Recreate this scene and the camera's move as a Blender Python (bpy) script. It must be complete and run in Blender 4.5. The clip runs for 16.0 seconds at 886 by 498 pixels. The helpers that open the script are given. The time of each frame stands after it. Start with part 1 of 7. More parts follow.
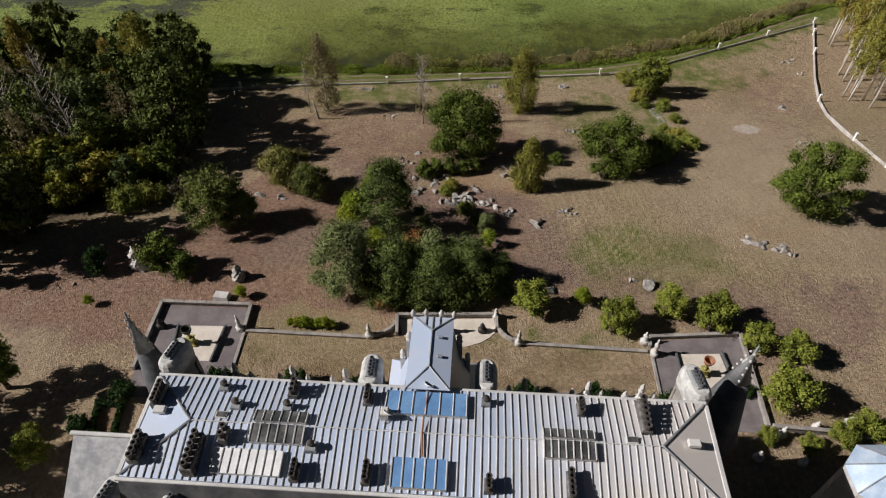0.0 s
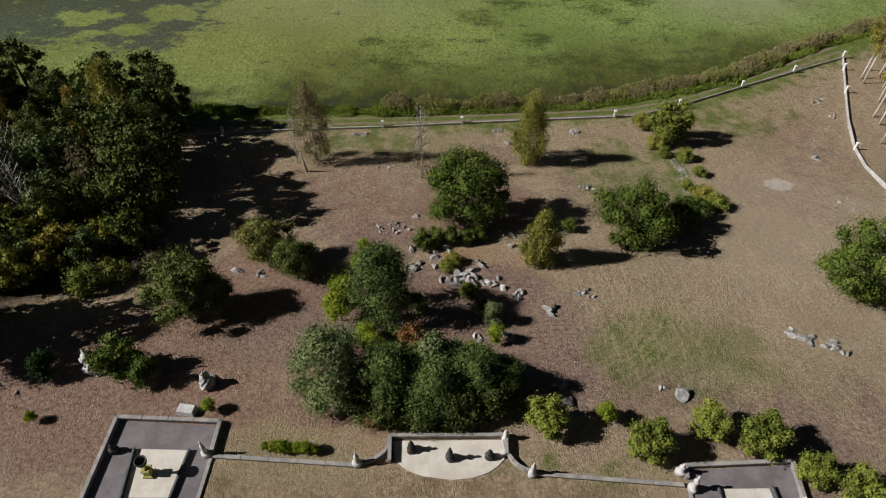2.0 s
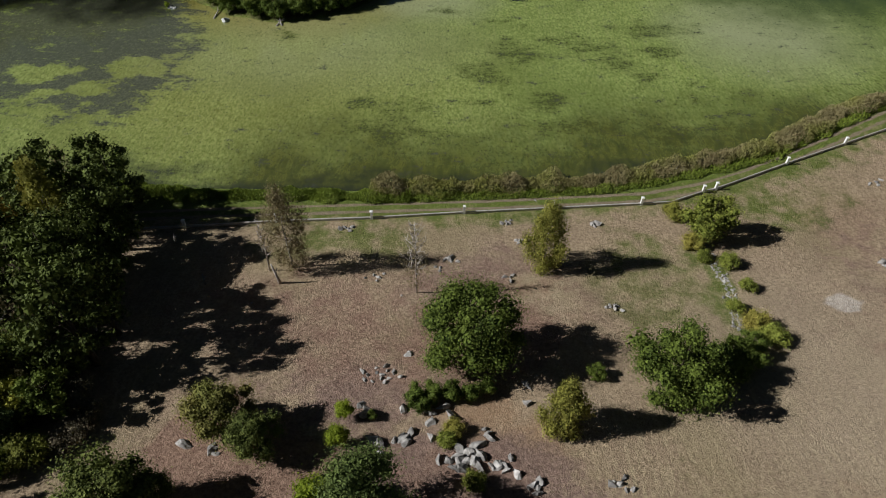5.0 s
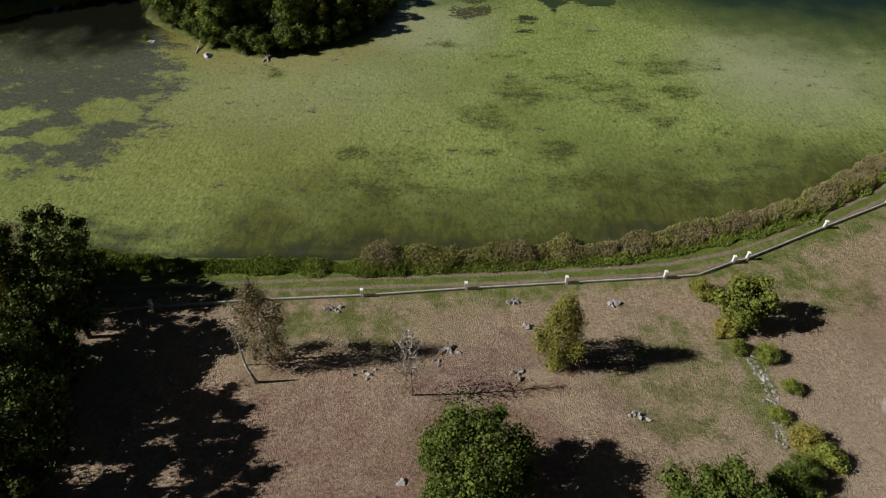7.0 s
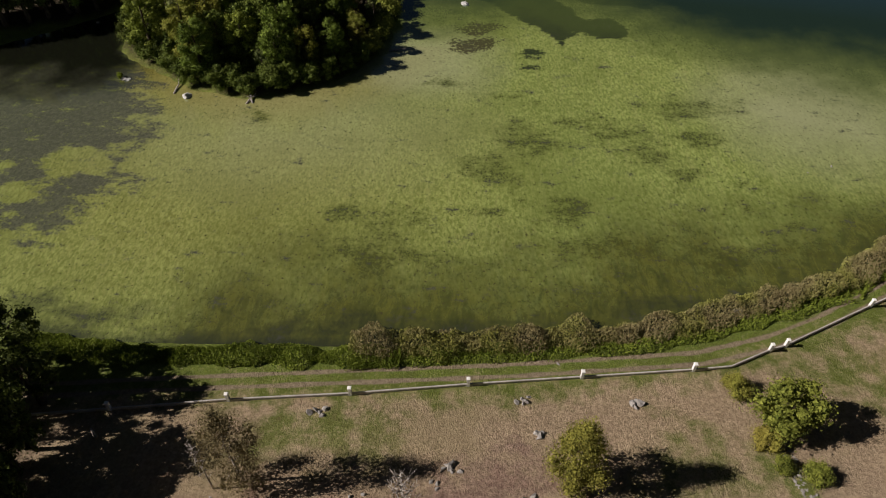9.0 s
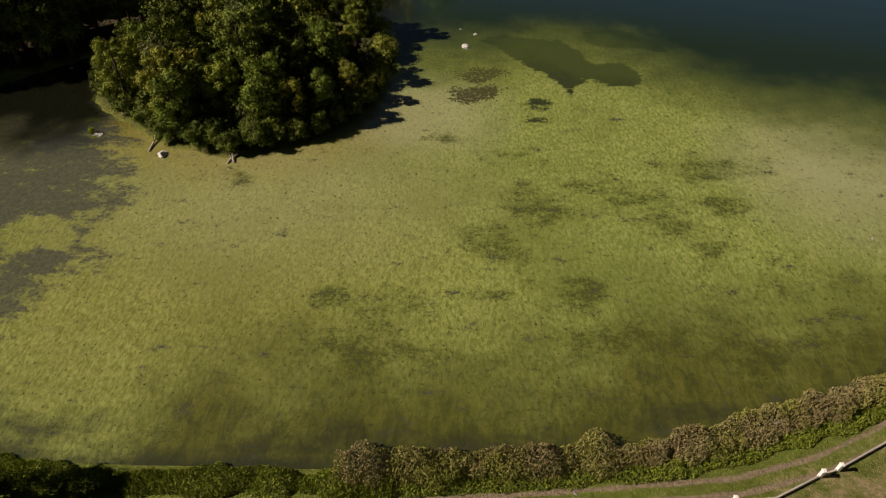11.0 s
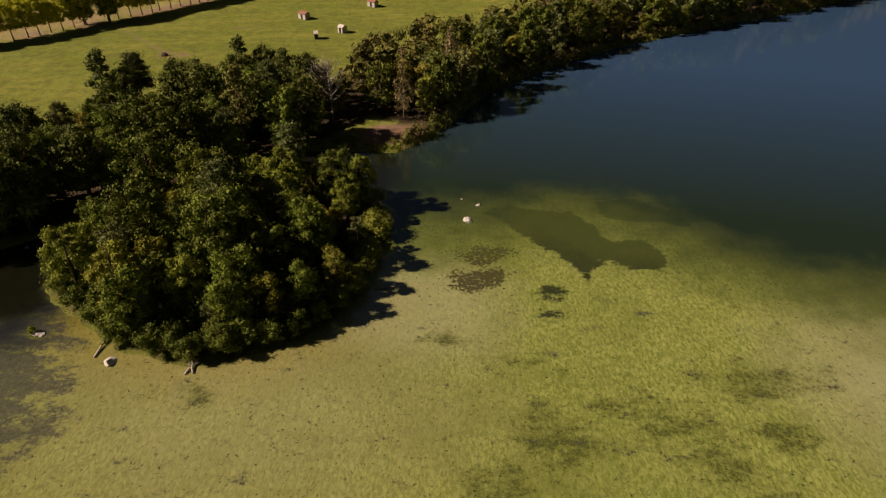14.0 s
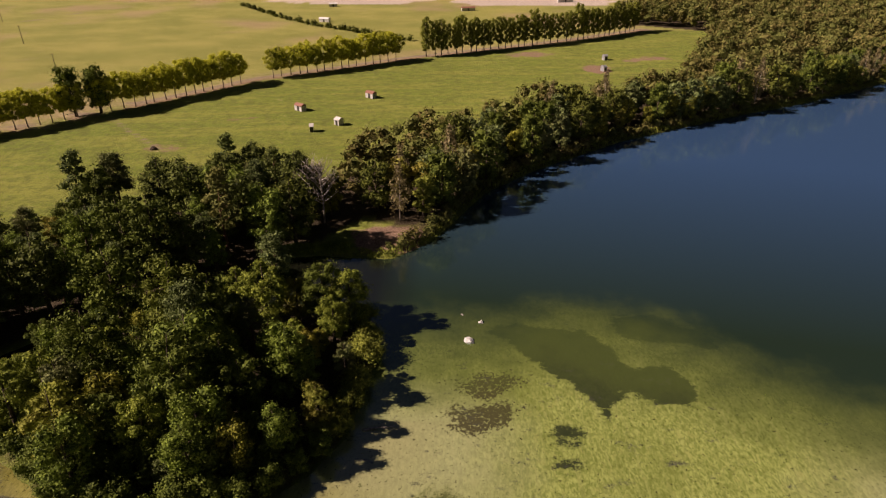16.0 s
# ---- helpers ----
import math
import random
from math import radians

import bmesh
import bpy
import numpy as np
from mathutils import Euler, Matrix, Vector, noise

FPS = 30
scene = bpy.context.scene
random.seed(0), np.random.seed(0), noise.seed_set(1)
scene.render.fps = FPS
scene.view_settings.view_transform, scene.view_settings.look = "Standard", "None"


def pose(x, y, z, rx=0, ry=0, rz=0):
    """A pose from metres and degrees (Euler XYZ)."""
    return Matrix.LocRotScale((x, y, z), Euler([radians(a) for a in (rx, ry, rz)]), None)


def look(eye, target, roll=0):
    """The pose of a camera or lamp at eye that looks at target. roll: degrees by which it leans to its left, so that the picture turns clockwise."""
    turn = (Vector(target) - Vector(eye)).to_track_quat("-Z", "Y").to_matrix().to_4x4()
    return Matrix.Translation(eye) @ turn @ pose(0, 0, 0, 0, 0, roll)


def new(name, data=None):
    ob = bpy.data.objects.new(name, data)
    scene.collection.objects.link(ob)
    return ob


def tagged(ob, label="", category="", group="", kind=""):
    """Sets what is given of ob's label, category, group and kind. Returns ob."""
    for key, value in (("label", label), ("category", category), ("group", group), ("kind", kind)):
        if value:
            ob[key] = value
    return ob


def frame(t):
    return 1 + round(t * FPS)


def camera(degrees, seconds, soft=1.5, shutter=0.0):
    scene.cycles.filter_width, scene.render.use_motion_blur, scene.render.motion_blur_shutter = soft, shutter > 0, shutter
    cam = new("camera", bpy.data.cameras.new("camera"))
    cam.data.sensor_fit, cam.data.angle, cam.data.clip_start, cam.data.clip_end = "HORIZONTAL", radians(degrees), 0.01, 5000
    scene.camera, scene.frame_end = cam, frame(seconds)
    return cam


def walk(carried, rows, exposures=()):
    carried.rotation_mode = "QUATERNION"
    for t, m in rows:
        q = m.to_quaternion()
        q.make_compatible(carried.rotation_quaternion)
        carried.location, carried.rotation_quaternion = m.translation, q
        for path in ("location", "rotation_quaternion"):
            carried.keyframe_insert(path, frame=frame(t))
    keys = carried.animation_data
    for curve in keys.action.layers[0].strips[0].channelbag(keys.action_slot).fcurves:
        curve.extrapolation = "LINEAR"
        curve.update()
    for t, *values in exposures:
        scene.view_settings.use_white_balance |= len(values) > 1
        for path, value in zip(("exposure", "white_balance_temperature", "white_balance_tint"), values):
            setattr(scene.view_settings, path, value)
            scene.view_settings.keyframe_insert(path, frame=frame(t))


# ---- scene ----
cam = camera(69.3, 16.0, 1.15)
METRES, EYE, TILT, LEAN, TURN = 104.0, 58.4, -46.15, 0.0, 0.0
ROWS = [
    (0.0, 0.0, 0.0, 0.0, -0.0, 0.0, 0.0),
    (0.5, -0.0, 0.0192, 0.0195, 0.01, -0.01, -0.0),
    (1.0, -0.0003, 0.0398, 0.0404, 0.02, 0.0, -0.01),
    (1.5, -0.0004, 0.0615, 0.0625, 0.02, 0.0, -0.01),
    (2.0, -0.0003, 0.0838, 0.0852, 0.03, 0.03, -0.02),
    (2.5, -0.0, 0.1063, 0.1084, 0.04, 0.04, -0.02),
    (3.0, 0.0004, 0.1286, 0.1314, 0.06, 0.06, -0.02),
    (3.5, 0.0004, 0.1511, 0.1541, 0.06, 0.1, -0.01),
    (4.0, 0.0007, 0.1734, 0.1772, 0.06, 0.1, -0.03),
    (6.5, 0.0018, 0.2827, 0.2902, 0.08, 0.17, 0.02),
    (7.0, 0.0026, 0.3043, 0.3131, 0.13, 0.15, 0.04),
    (7.5, 0.0025, 0.3261, 0.3354, 0.12, 0.17, 0.05),
    (8.0, 0.0025, 0.3477, 0.3576, 0.1, 0.2, 0.04),
    (8.5, 0.0029, 0.3693, 0.3798, 0.11, 0.21, 0.06),
    (11.0, 0.0054, 0.4771, 0.4916, 0.18, 1.12, 0.15),
    (11.5, 0.006, 0.4991, 0.5149, 0.21, 2.69, 0.17),
    (12.0, 0.0069, 0.5209, 0.5382, 0.27, 4.41, 0.18),
    (12.5, 0.0074, 0.5428, 0.5609, 0.29, 6.12, 0.19),
    (13.0, 0.0077, 0.5646, 0.5836, 0.3, 7.82, 0.21),
    (13.5, 0.0079, 0.5866, 0.6063, 0.31, 9.53, 0.22),
    (14.0, 0.0086, 0.6082, 0.6294, 0.33, 11.18, 0.24),
    (14.5, 0.0085, 0.6298, 0.6521, 0.31, 12.85, 0.24),
    (15.0, 0.0088, 0.6513, 0.6753, 0.29, 14.49, 0.23),
    (15.5, 0.0095, 0.6728, 0.6974, 0.29, 16.14, 0.23),
    (16.0, 0.0103, 0.6935, 0.7203, 0.31, 17.76, 0.23),
]
EXPOSURES = [(0.0, -0.05, 5950, 12), (3.5, 0.0, 5580, 6), (8.0, -0.08, 5900, 14), (11.5, 0.0, 7600, 17), (14.0, 0.02, 8250, 24), (16.0, 0.33, 7350, 32)]
walk(cam, [(t, pose(0, 0, EYE, TILT, LEAN, TURN) @ pose(METRES * x, METRES * y, METRES * z, 90 + pitch, roll, yaw)) for t, x, y, z, yaw, pitch, roll in ROWS], EXPOSURES)

# ---- sky and sun ----
SUN_EL, SUN_AZ = 35.5, 4.0        # degrees above the horizon; the light runs towards +x, turned a little to +y
world = bpy.data.worlds.new("sky")
scene.world = world
world.use_nodes = True
wn = world.node_tree
sky = wn.nodes.new("ShaderNodeTexSky")
sky.sky_type, sky.sun_disc = "NISHITA", False
sky.sun_elevation, sky.sun_rotation = radians(SUN_EL), radians(-90 - SUN_AZ)
wn.links.new(sky.outputs[0], wn.nodes["Background"].inputs[0])
wn.nodes["Background"].inputs[1].default_value = 0.0095
sun = new("sun", bpy.data.lights.new("sun", "SUN"))
sun.data.energy, sun.data.angle, sun.data.color = 6.1, radians(0.55), (1.0, 0.91, 0.79)
way = Vector((math.cos(radians(SUN_EL)) * math.cos(radians(SUN_AZ)), math.cos(radians(SUN_EL)) * math.sin(radians(SUN_AZ)), -math.sin(radians(SUN_EL))))
sun.matrix_world = look((-60, 0, 90), Vector((-60, 0, 90)) + way)


# ---- materials ----
class Nodes:
    """A small builder for node materials."""

    def __init__(self, name, rough=0.8, metal=0.0, spec=0.5):
        self.mat = bpy.data.materials.new(name)
        self.mat.use_nodes = True
        self.tree = self.mat.node_tree
        self.bsdf = self.tree.nodes["Principled BSDF"]
        self.bsdf.inputs["Roughness"].default_value = rough
        self.bsdf.inputs["Metallic"].default_value = metal
        self.bsdf.inputs["Specular IOR Level"].default_value = spec
        self.geo = None

    def node(self, kind, **sockets):
        n = self.tree.nodes.new(kind)
        return n

    def put(self, socket, value):
        if isinstance(value, bpy.types.NodeSocket):
            self.tree.links.new(value, socket)
        elif isinstance(value, (tuple, list)):
            socket.default_value = (*value, 1.0) if len(value) == 3 and len(socket.default_value) == 4 else value
        else:
            socket.default_value = value

    def coords(self):
        if self.geo is None:
            self.geo = self.tree.nodes.new("ShaderNodeNewGeometry").outputs["Position"]
        return self.geo

    def local(self):
        return self.tree.nodes.new("ShaderNodeTexCoord").outputs["Object"]

    def noise(self, scale, detail=3.0, rough=0.55, stretch=None, where=None, turn=0.0, warp=0.0):
        where = where or self.coords()
        if stretch or turn:
            m = self.tree.nodes.new("ShaderNodeMapping")
            self.put(m.inputs["Vector"], where)
            m.inputs["Scale"].default_value = stretch or (1, 1, 1)
            m.inputs["Rotation"].default_value = (0, 0, radians(turn))
            where = m.outputs[0]
        n = self.tree.nodes.new("ShaderNodeTexNoise")
        self.put(n.inputs["Vector"], where)
        n.inputs["Scale"].default_value = scale
        n.inputs["Detail"].default_value = detail
        n.inputs["Roughness"].default_value = rough
        n.inputs["Distortion"].default_value = warp
        return n.outputs["Fac"]

    def ramp(self, fac, low, high, a=0.0, b=1.0):
        n = self.tree.nodes.new("ShaderNodeMapRange")
        n.interpolation_type = "SMOOTHSTEP"
        self.put(n.inputs["Value"], fac)
        for i, v in ((1, low), (2, high), (3, a), (4, b)):
            n.inputs[i].default_value = v
        return n.outputs[0]

    def math(self, op, a, b=0.0):
        n = self.tree.nodes.new("ShaderNodeMath")
        n.operation = op
        self.put(n.inputs[0], a)
        self.put(n.inputs[1], b)
        return n.outputs[0]

    def mix(self, fac, a, b, blend="MIX"):
        n = self.tree.nodes.new("ShaderNodeMix")
        n.data_type, n.blend_type = "RGBA", blend
        self.put(n.inputs[0], fac)
        self.put(n.inputs[6], a)
        self.put(n.inputs[7], b)
        return n.outputs[2]

    def attribute(self, name):
        n = self.tree.nodes.new("ShaderNodeAttribute")
        n.attribute_name = name
        s = self.tree.nodes.new("ShaderNodeSeparateColor")
        self.tree.links.new(n.outputs["Color"], s.inputs[0])
        return s.outputs[0], s.outputs[1], s.outputs[2]

    def random(self):
        return self.tree.nodes.new("ShaderNodeObjectInfo").outputs["Random"]

    def island(self):
        return self.tree.nodes.new("ShaderNodeNewGeometry").outputs["Random Per Island"]

    def colour(self, value):
        self.put(self.bsdf.inputs["Base Color"], value)

    def bump(self, height, strength=0.5, distance=0.05):
        n = self.tree.nodes.new("ShaderNodeBump")
        n.inputs["Strength"].default_value = strength
        n.inputs["Distance"].default_value = distance
        self.put(n.inputs["Height"], height)
        self.tree.links.new(n.outputs[0], self.bsdf.inputs["Normal"])


def leaf_material(name, dark, light, other, share=0.15, thin=0.3, second=None):
    """Foliage: each leaf clump and each tree has its own shade of green."""
    m = Nodes(name, rough=0.7, spec=0.1)
    c = m.mix(m.ramp(m.island(), -0.15, 1.15), dark, light)
    own = m.random()
    c = m.mix(m.ramp(own, 1 - share, 1.0), c, other)
    lively = m.math("FRACT", m.math("MULTIPLY", own, 7.31))
    c = m.mix(m.math("MULTIPLY", lively, 0.30), c, tuple(0.35 * v for v in dark))
    if second:
        c = m.mix(m.ramp(m.noise(0.16, 4, 0.6), 0.42, 0.58), c, m.mix(m.island(), tuple(0.6 * v for v in second), second))
    c = m.mix(m.ramp(m.noise(0.35, 2), 0.35, 0.7, 0.0, 0.5), c, light)
    m.colour(c)
    t = m.tree.nodes.new("ShaderNodeBsdfTranslucent")
    m.put(t.inputs[0], c)
    mixer = m.tree.nodes.new("ShaderNodeMixShader")
    mixer.inputs[0].default_value = thin
    m.tree.links.new(m.bsdf.outputs[0], mixer.inputs[1])
    m.tree.links.new(t.outputs[0], mixer.inputs[2])
    m.tree.links.new(mixer.outputs[0], m.tree.nodes["Material Output"].inputs[0])
    return m.mat


LEAF_OAK = leaf_material("oak_leaves", (0.020, 0.036, 0.006), (0.17, 0.215, 0.036), (0.2, 0.19, 0.035), 0.06, 0.12)
LEAF_WOOD = leaf_material("wood_leaves", (0.016, 0.024, 0.006), (0.165, 0.19, 0.034), (0.22, 0.20, 0.04), 0.18, 0.14)
LEAF_BIRCH = leaf_material("birch_leaves", (0.11, 0.115, 0.022), (0.36, 0.34, 0.07), (0.32, 0.23, 0.055), 0.4, 0.22)
LEAF_RUSSET = leaf_material("russet_leaves", (0.13, 0.105, 0.05), (0.34, 0.285, 0.15), (0.24, 0.2, 0.09), 0.3, 0.25)
LEAF_PINE = leaf_material("pine_needles", (0.020, 0.036, 0.010), (0.17, 0.215, 0.056), (0.2, 0.19, 0.05), 0.3, 0.08)
LEAF_SHRUB = leaf_material("shrub_leaves", (0.06, 0.085, 0.012), (0.32, 0.345, 0.062), (0.28, 0.24, 0.05), 0.3, 0.18)
LEAF_LIME = leaf_material("lime_leaves", (0.13, 0.18, 0.012), (0.34, 0.40, 0.035), (0.28, 0.29, 0.03), 0.3, 0.35)
LEAF_DARK = leaf_material("dark_wood_leaves", (0.011, 0.018, 0.005), (0.155, 0.19, 0.040), (0.13, 0.125, 0.03), 0.12, 0.08)
LEAF_ISLE = leaf_material("island_leaves", (0.022, 0.040, 0.007), (0.235, 0.315, 0.048), (0.27, 0.22, 0.045), 0.2, 0.14)
LEAF_BRIGHT = leaf_material("bright_island_leaves", (0.045, 0.072, 0.010), (0.31, 0.36, 0.055), (0.3, 0.26, 0.05), 0.2, 0.16)
LEAF_UMBRELLA = leaf_material("umbrella_pine_needles", (0.035, 0.050, 0.012), (0.185, 0.21, 0.05), (0.2, 0.18, 0.05), 0.3, 0.1)
LEAF_FEATHER = leaf_material("feathery_needles", (0.045, 0.062, 0.022), (0.235, 0.27, 0.105), (0.2, 0.22, 0.08), 0.2, 0.12)
LEAF_RUST = leaf_material("rust_leaves", (0.10, 0.045, 0.015), (0.27, 0.14, 0.05), (0.2, 0.15, 0.05), 0.3, 0.15)
LEAF_POPLAR = leaf_material("poplar_leaves", (0.30, 0.335, 0.03), (0.66, 0.65, 0.085), (0.34, 0.36, 0.05), 0.3, 0.4)
LEAF_YEW = leaf_material("yew_leaves", (0.010, 0.025, 0.008), (0.036, 0.068, 0.014), (0.03, 0.05, 0.01), 0.2, 0.08)
LEAF_GOLD = leaf_material("gold_leaves", (0.045, 0.054, 0.009), (0.32, 0.315, 0.043), (0.29, 0.235, 0.04), 0.3, 0.15)
LEAF_GREY = leaf_material("grey_green_leaves", (0.026, 0.042, 0.014), (0.20, 0.25, 0.085), (0.17, 0.165, 0.06), 0.3, 0.12)
LEAF_TALL = leaf_material("tall_poplar_leaves", (0.05, 0.065, 0.012), (0.33, 0.35, 0.065), (0.2, 0.22, 0.04), 0.3, 0.2)
LEAF_TWIG = leaf_material("grey_twigs", (0.08, 0.07, 0.04), (0.26, 0.22, 0.14), (0.2, 0.19, 0.09), 0.3, 0.15)
REED = leaf_material("reed_blades", (0.080, 0.070, 0.028), (0.335, 0.290, 0.140), (0.30, 0.24, 0.12), 0.2, 0.15, (0.27, 0.275, 0.06))
WEED = leaf_material("bank_weeds", (0.085, 0.125, 0.015), (0.26, 0.315, 0.045), (0.22, 0.24, 0.05), 0.2, 0.2)
LEAF_FAR = leaf_material("far_wood_leaves", (0.075, 0.088, 0.022), (0.165, 0.182, 0.048), (0.18, 0.18, 0.05), 0.2, 0.12, (0.185, 0.155, 0.05))


def bark_material(name, a, b, scale=6.0):
    m = Nodes(name, rough=0.9, spec=0.2)
    n = m.noise(scale, 4, stretch=(1, 1, 0.25))
    m.colour(m.mix(m.ramp(n, 0.35, 0.7), a, b))
    m.bump(n, 0.6, 0.03)
    return m.mat


BARK = bark_material("bark", (0.035, 0.026, 0.018), (0.12, 0.09, 0.065))
BARK_BIRCH = bark_material("birch_bark", (0.16, 0.13, 0.11), (0.55, 0.50, 0.45), 3.0)
BARK_WHITE = bark_material("white_birch_bark", (0.42, 0.38, 0.33), (0.74, 0.70, 0.64), 2.0)
BARK_DEAD = bark_material("dead_wood", (0.20, 0.17, 0.15), (0.48, 0.44, 0.40), 4.0)
BARK_PINE = bark_material("pine_bark", (0.09, 0.045, 0.028), (0.22, 0.12, 0.075))


def ground_material():
    m = Nodes("dry_grassland", rough=0.95, spec=0.15)
    lush, soil, woods = m.attribute("zone_a")
    field, track, pale = m.attribute("zone_b")
    earth, mown, bleached = m.attribute("zone_c")
    meadow, olive_turf, ochre = m.attribute("zone_d")
    fine, mid, big = m.noise(2.6, 6, 0.72), m.noise(0.45, 5, 0.65), m.noise(0.07, 4, 0.6)
    blades = m.noise(7.0, 4, 0.75, stretch=(1.0, 0.45, 1.0), turn=25)
    swath = m.noise(1.5, 5, 0.75, stretch=(1.7, 0.16, 1), turn=-40, warp=0.5)
    rings = m.tree.nodes.new("ShaderNodeTexWave")
    rings.wave_type, rings.rings_direction = "RINGS", "Z"
    shifted = m.tree.nodes.new("ShaderNodeMapping")
    shifted.inputs["Location"].default_value = (-9.5, -56.5, 0)
    m.put(shifted.inputs["Vector"], m.coords())
    m.put(rings.inputs["Vector"], shifted.outputs[0])
    for key, value in (("Scale", 0.42), ("Distortion", 9.0), ("Detail", 4.0), ("Detail Scale", 0.9), ("Detail Roughness", 0.7)):
        rings.inputs[key].default_value = value
    straw = m.mix(m.ramp(fine, 0.3, 0.72), (0.200, 0.146, 0.092), (0.450, 0.342, 0.222))
    straw = m.mix(m.ramp(mid, 0.42, 0.70, 0, 0.55), straw, (0.270, 0.190, 0.132))
    straw = m.mix(m.ramp(swath, 0.50, 0.62, 0, 0.26), straw, (0.49, 0.385, 0.255))
    straw = m.mix(m.ramp(swath, 0.36, 0.48, 0.16, 0), straw, (0.190, 0.150, 0.085))
    straw = m.mix(m.ramp(big, 0.48, 0.66, 0, 0.5), straw, (0.230, 0.195, 0.095))
    straw = m.mix(m.ramp(blades, 0.55, 0.75, 0, 0.30), straw, (0.135, 0.102, 0.066))
    straw = m.mix(m.math("MULTIPLY", bleached, 0.6), straw, m.mix(fine, (0.34, 0.265, 0.185), (0.50, 0.405, 0.29)))
    turf = m.math("ADD", olive_turf, m.math("MULTIPLY", m.math("SUBTRACT", mid, 0.5), 1.1))
    straw = m.mix(m.ramp(turf, 0.25, 0.85, 0, 0.8), straw, m.mix(fine, (0.110, 0.106, 0.038), (0.270, 0.240, 0.105)))
    straw = m.mix(m.ramp(m.math("ADD", ochre, m.math("MULTIPLY", m.math("SUBTRACT", mid, 0.5), 1.1)), 0.25, 0.85, 0, 0.75), straw, m.mix(fine, (0.235, 0.145, 0.082), (0.420, 0.275, 0.165)))
    turned = m.mix(m.ramp(fine, 0.3, 0.7), (0.135, 0.088, 0.069), (0.315, 0.215, 0.168))
    turned = m.mix(m.ramp(m.noise(5.5, 4, 0.75), 0.60, 0.70, 0, 0.5), turned, (0.42, 0.34, 0.27))
    straw = m.mix(m.ramp(m.math("ADD", earth, m.math("MULTIPLY", m.math("SUBTRACT", mid, 0.5), 1.3)), 0.25, 0.80), straw, turned)
    green = m.mix(m.ramp(blades, 0.3, 0.7), (0.085, 0.130, 0.016), (0.225, 0.275, 0.042))
    green = m.mix(m.ramp(mid, 0.42, 0.66, 0, 0.5), green, (0.17, 0.155, 0.055))
    green = m.mix(m.math("MULTIPLY", meadow, m.ramp(m.noise(0.06, 5, 0.65, stretch=(0.5, 2.6, 1), turn=-52), 0.42, 0.66, 0, 0.65)), green, (0.255, 0.265, 0.055))
    green = m.mix(m.math("MULTIPLY", m.math("SUBTRACT", 1.0, meadow), 0.55), green, m.mix(blades, (0.05, 0.078, 0.012), (0.14, 0.165, 0.035)))
    green = m.mix(m.ramp(m.noise(0.45, 5, 0.75), 0.42, 0.66, 0, 0.55), green, (0.075, 0.10, 0.014))
    lines = m.math("MULTIPLY", m.math("ADD", m.math("MULTIPLY", rings.outputs["Fac"], 0.13), m.math("MULTIPLY", swath, 1.15)), 1.0)
    amount = m.ramp(m.math("ADD", lush, m.math("MULTIPLY", m.math("SUBTRACT", mid, 0.5), 1.7)), 0.25, 0.85)
    c = m.mix(amount, straw, green)
    hay = m.mix(m.ramp(m.noise(0.03, 4, 0.6, stretch=(1, 1.5, 1), turn=30), 0.35, 0.7), (0.200, 0.212, 0.050), (0.285, 0.272, 0.075))
    hay = m.mix(m.ramp(m.noise(0.012, 3), 0.52, 0.66, 0, 0.6), hay, (0.33, 0.22, 0.15))
    c = m.mix(field, c, hay)
    red = m.mix(m.ramp(fine, 0.3, 0.7), (0.155, 0.092, 0.064), (0.335, 0.222, 0.158))
    edge = m.ramp(m.math("ADD", soil, m.math("MULTIPLY", m.math("SUBTRACT", mid, 0.5), 0.8)), 0.3, 0.7)
    c = m.mix(edge, c, red)
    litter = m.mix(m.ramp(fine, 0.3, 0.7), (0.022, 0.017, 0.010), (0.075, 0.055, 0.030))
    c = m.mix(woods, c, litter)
    rut = m.mix(m.ramp(fine, 0.3, 0.7), (0.16, 0.125, 0.085), (0.29, 0.23, 0.16))
    c = m.mix(m.ramp(m.math("ADD", track, m.math("MULTIPLY", m.math("SUBTRACT", mid, 0.5), 0.7)), 0.3, 0.75), c, rut)
    chalk = m.mix(m.ramp(fine, 0.3, 0.7), (0.36, 0.30, 0.25), (0.55, 0.48, 0.41))
    c = m.mix(m.ramp(m.math("ADD", pale, m.math("MULTIPLY", m.math("SUBTRACT", mid, 0.5), 0.8)), 0.35, 0.7), c, chalk)
    c = m.mix(m.math("MULTIPLY", m.ramp(lines, 0.56, 0.84), m.math("MULTIPLY", mown, 0.55)), c, (0.44, 0.36, 0.21))
    c = m.mix(m.math("MULTIPLY", m.ramp(lines, 0.30, 0.54, 1, 0), m.math("MULTIPLY", mown, 0.45)), c, (0.115, 0.102, 0.046))
    tussock = m.noise(3.6, 6, 0.82)
    c = m.mix(m.ramp(tussock, 0.53, 0.66, 0, 0.70), c, m.mix(0.55, c, (0.03, 0.026, 0.014)))
    c = m.mix(m.ramp(tussock, 0.34, 0.46, 0.50, 0), c, m.mix(0.5, c, (0.52, 0.425, 0.30)))
    m.colour(c)
    m.bump(m.math("ADD", m.math("MULTIPLY", fine, 0.6), m.math("ADD", blades, tussock)), 1.0, 0.17)
    return m.mat


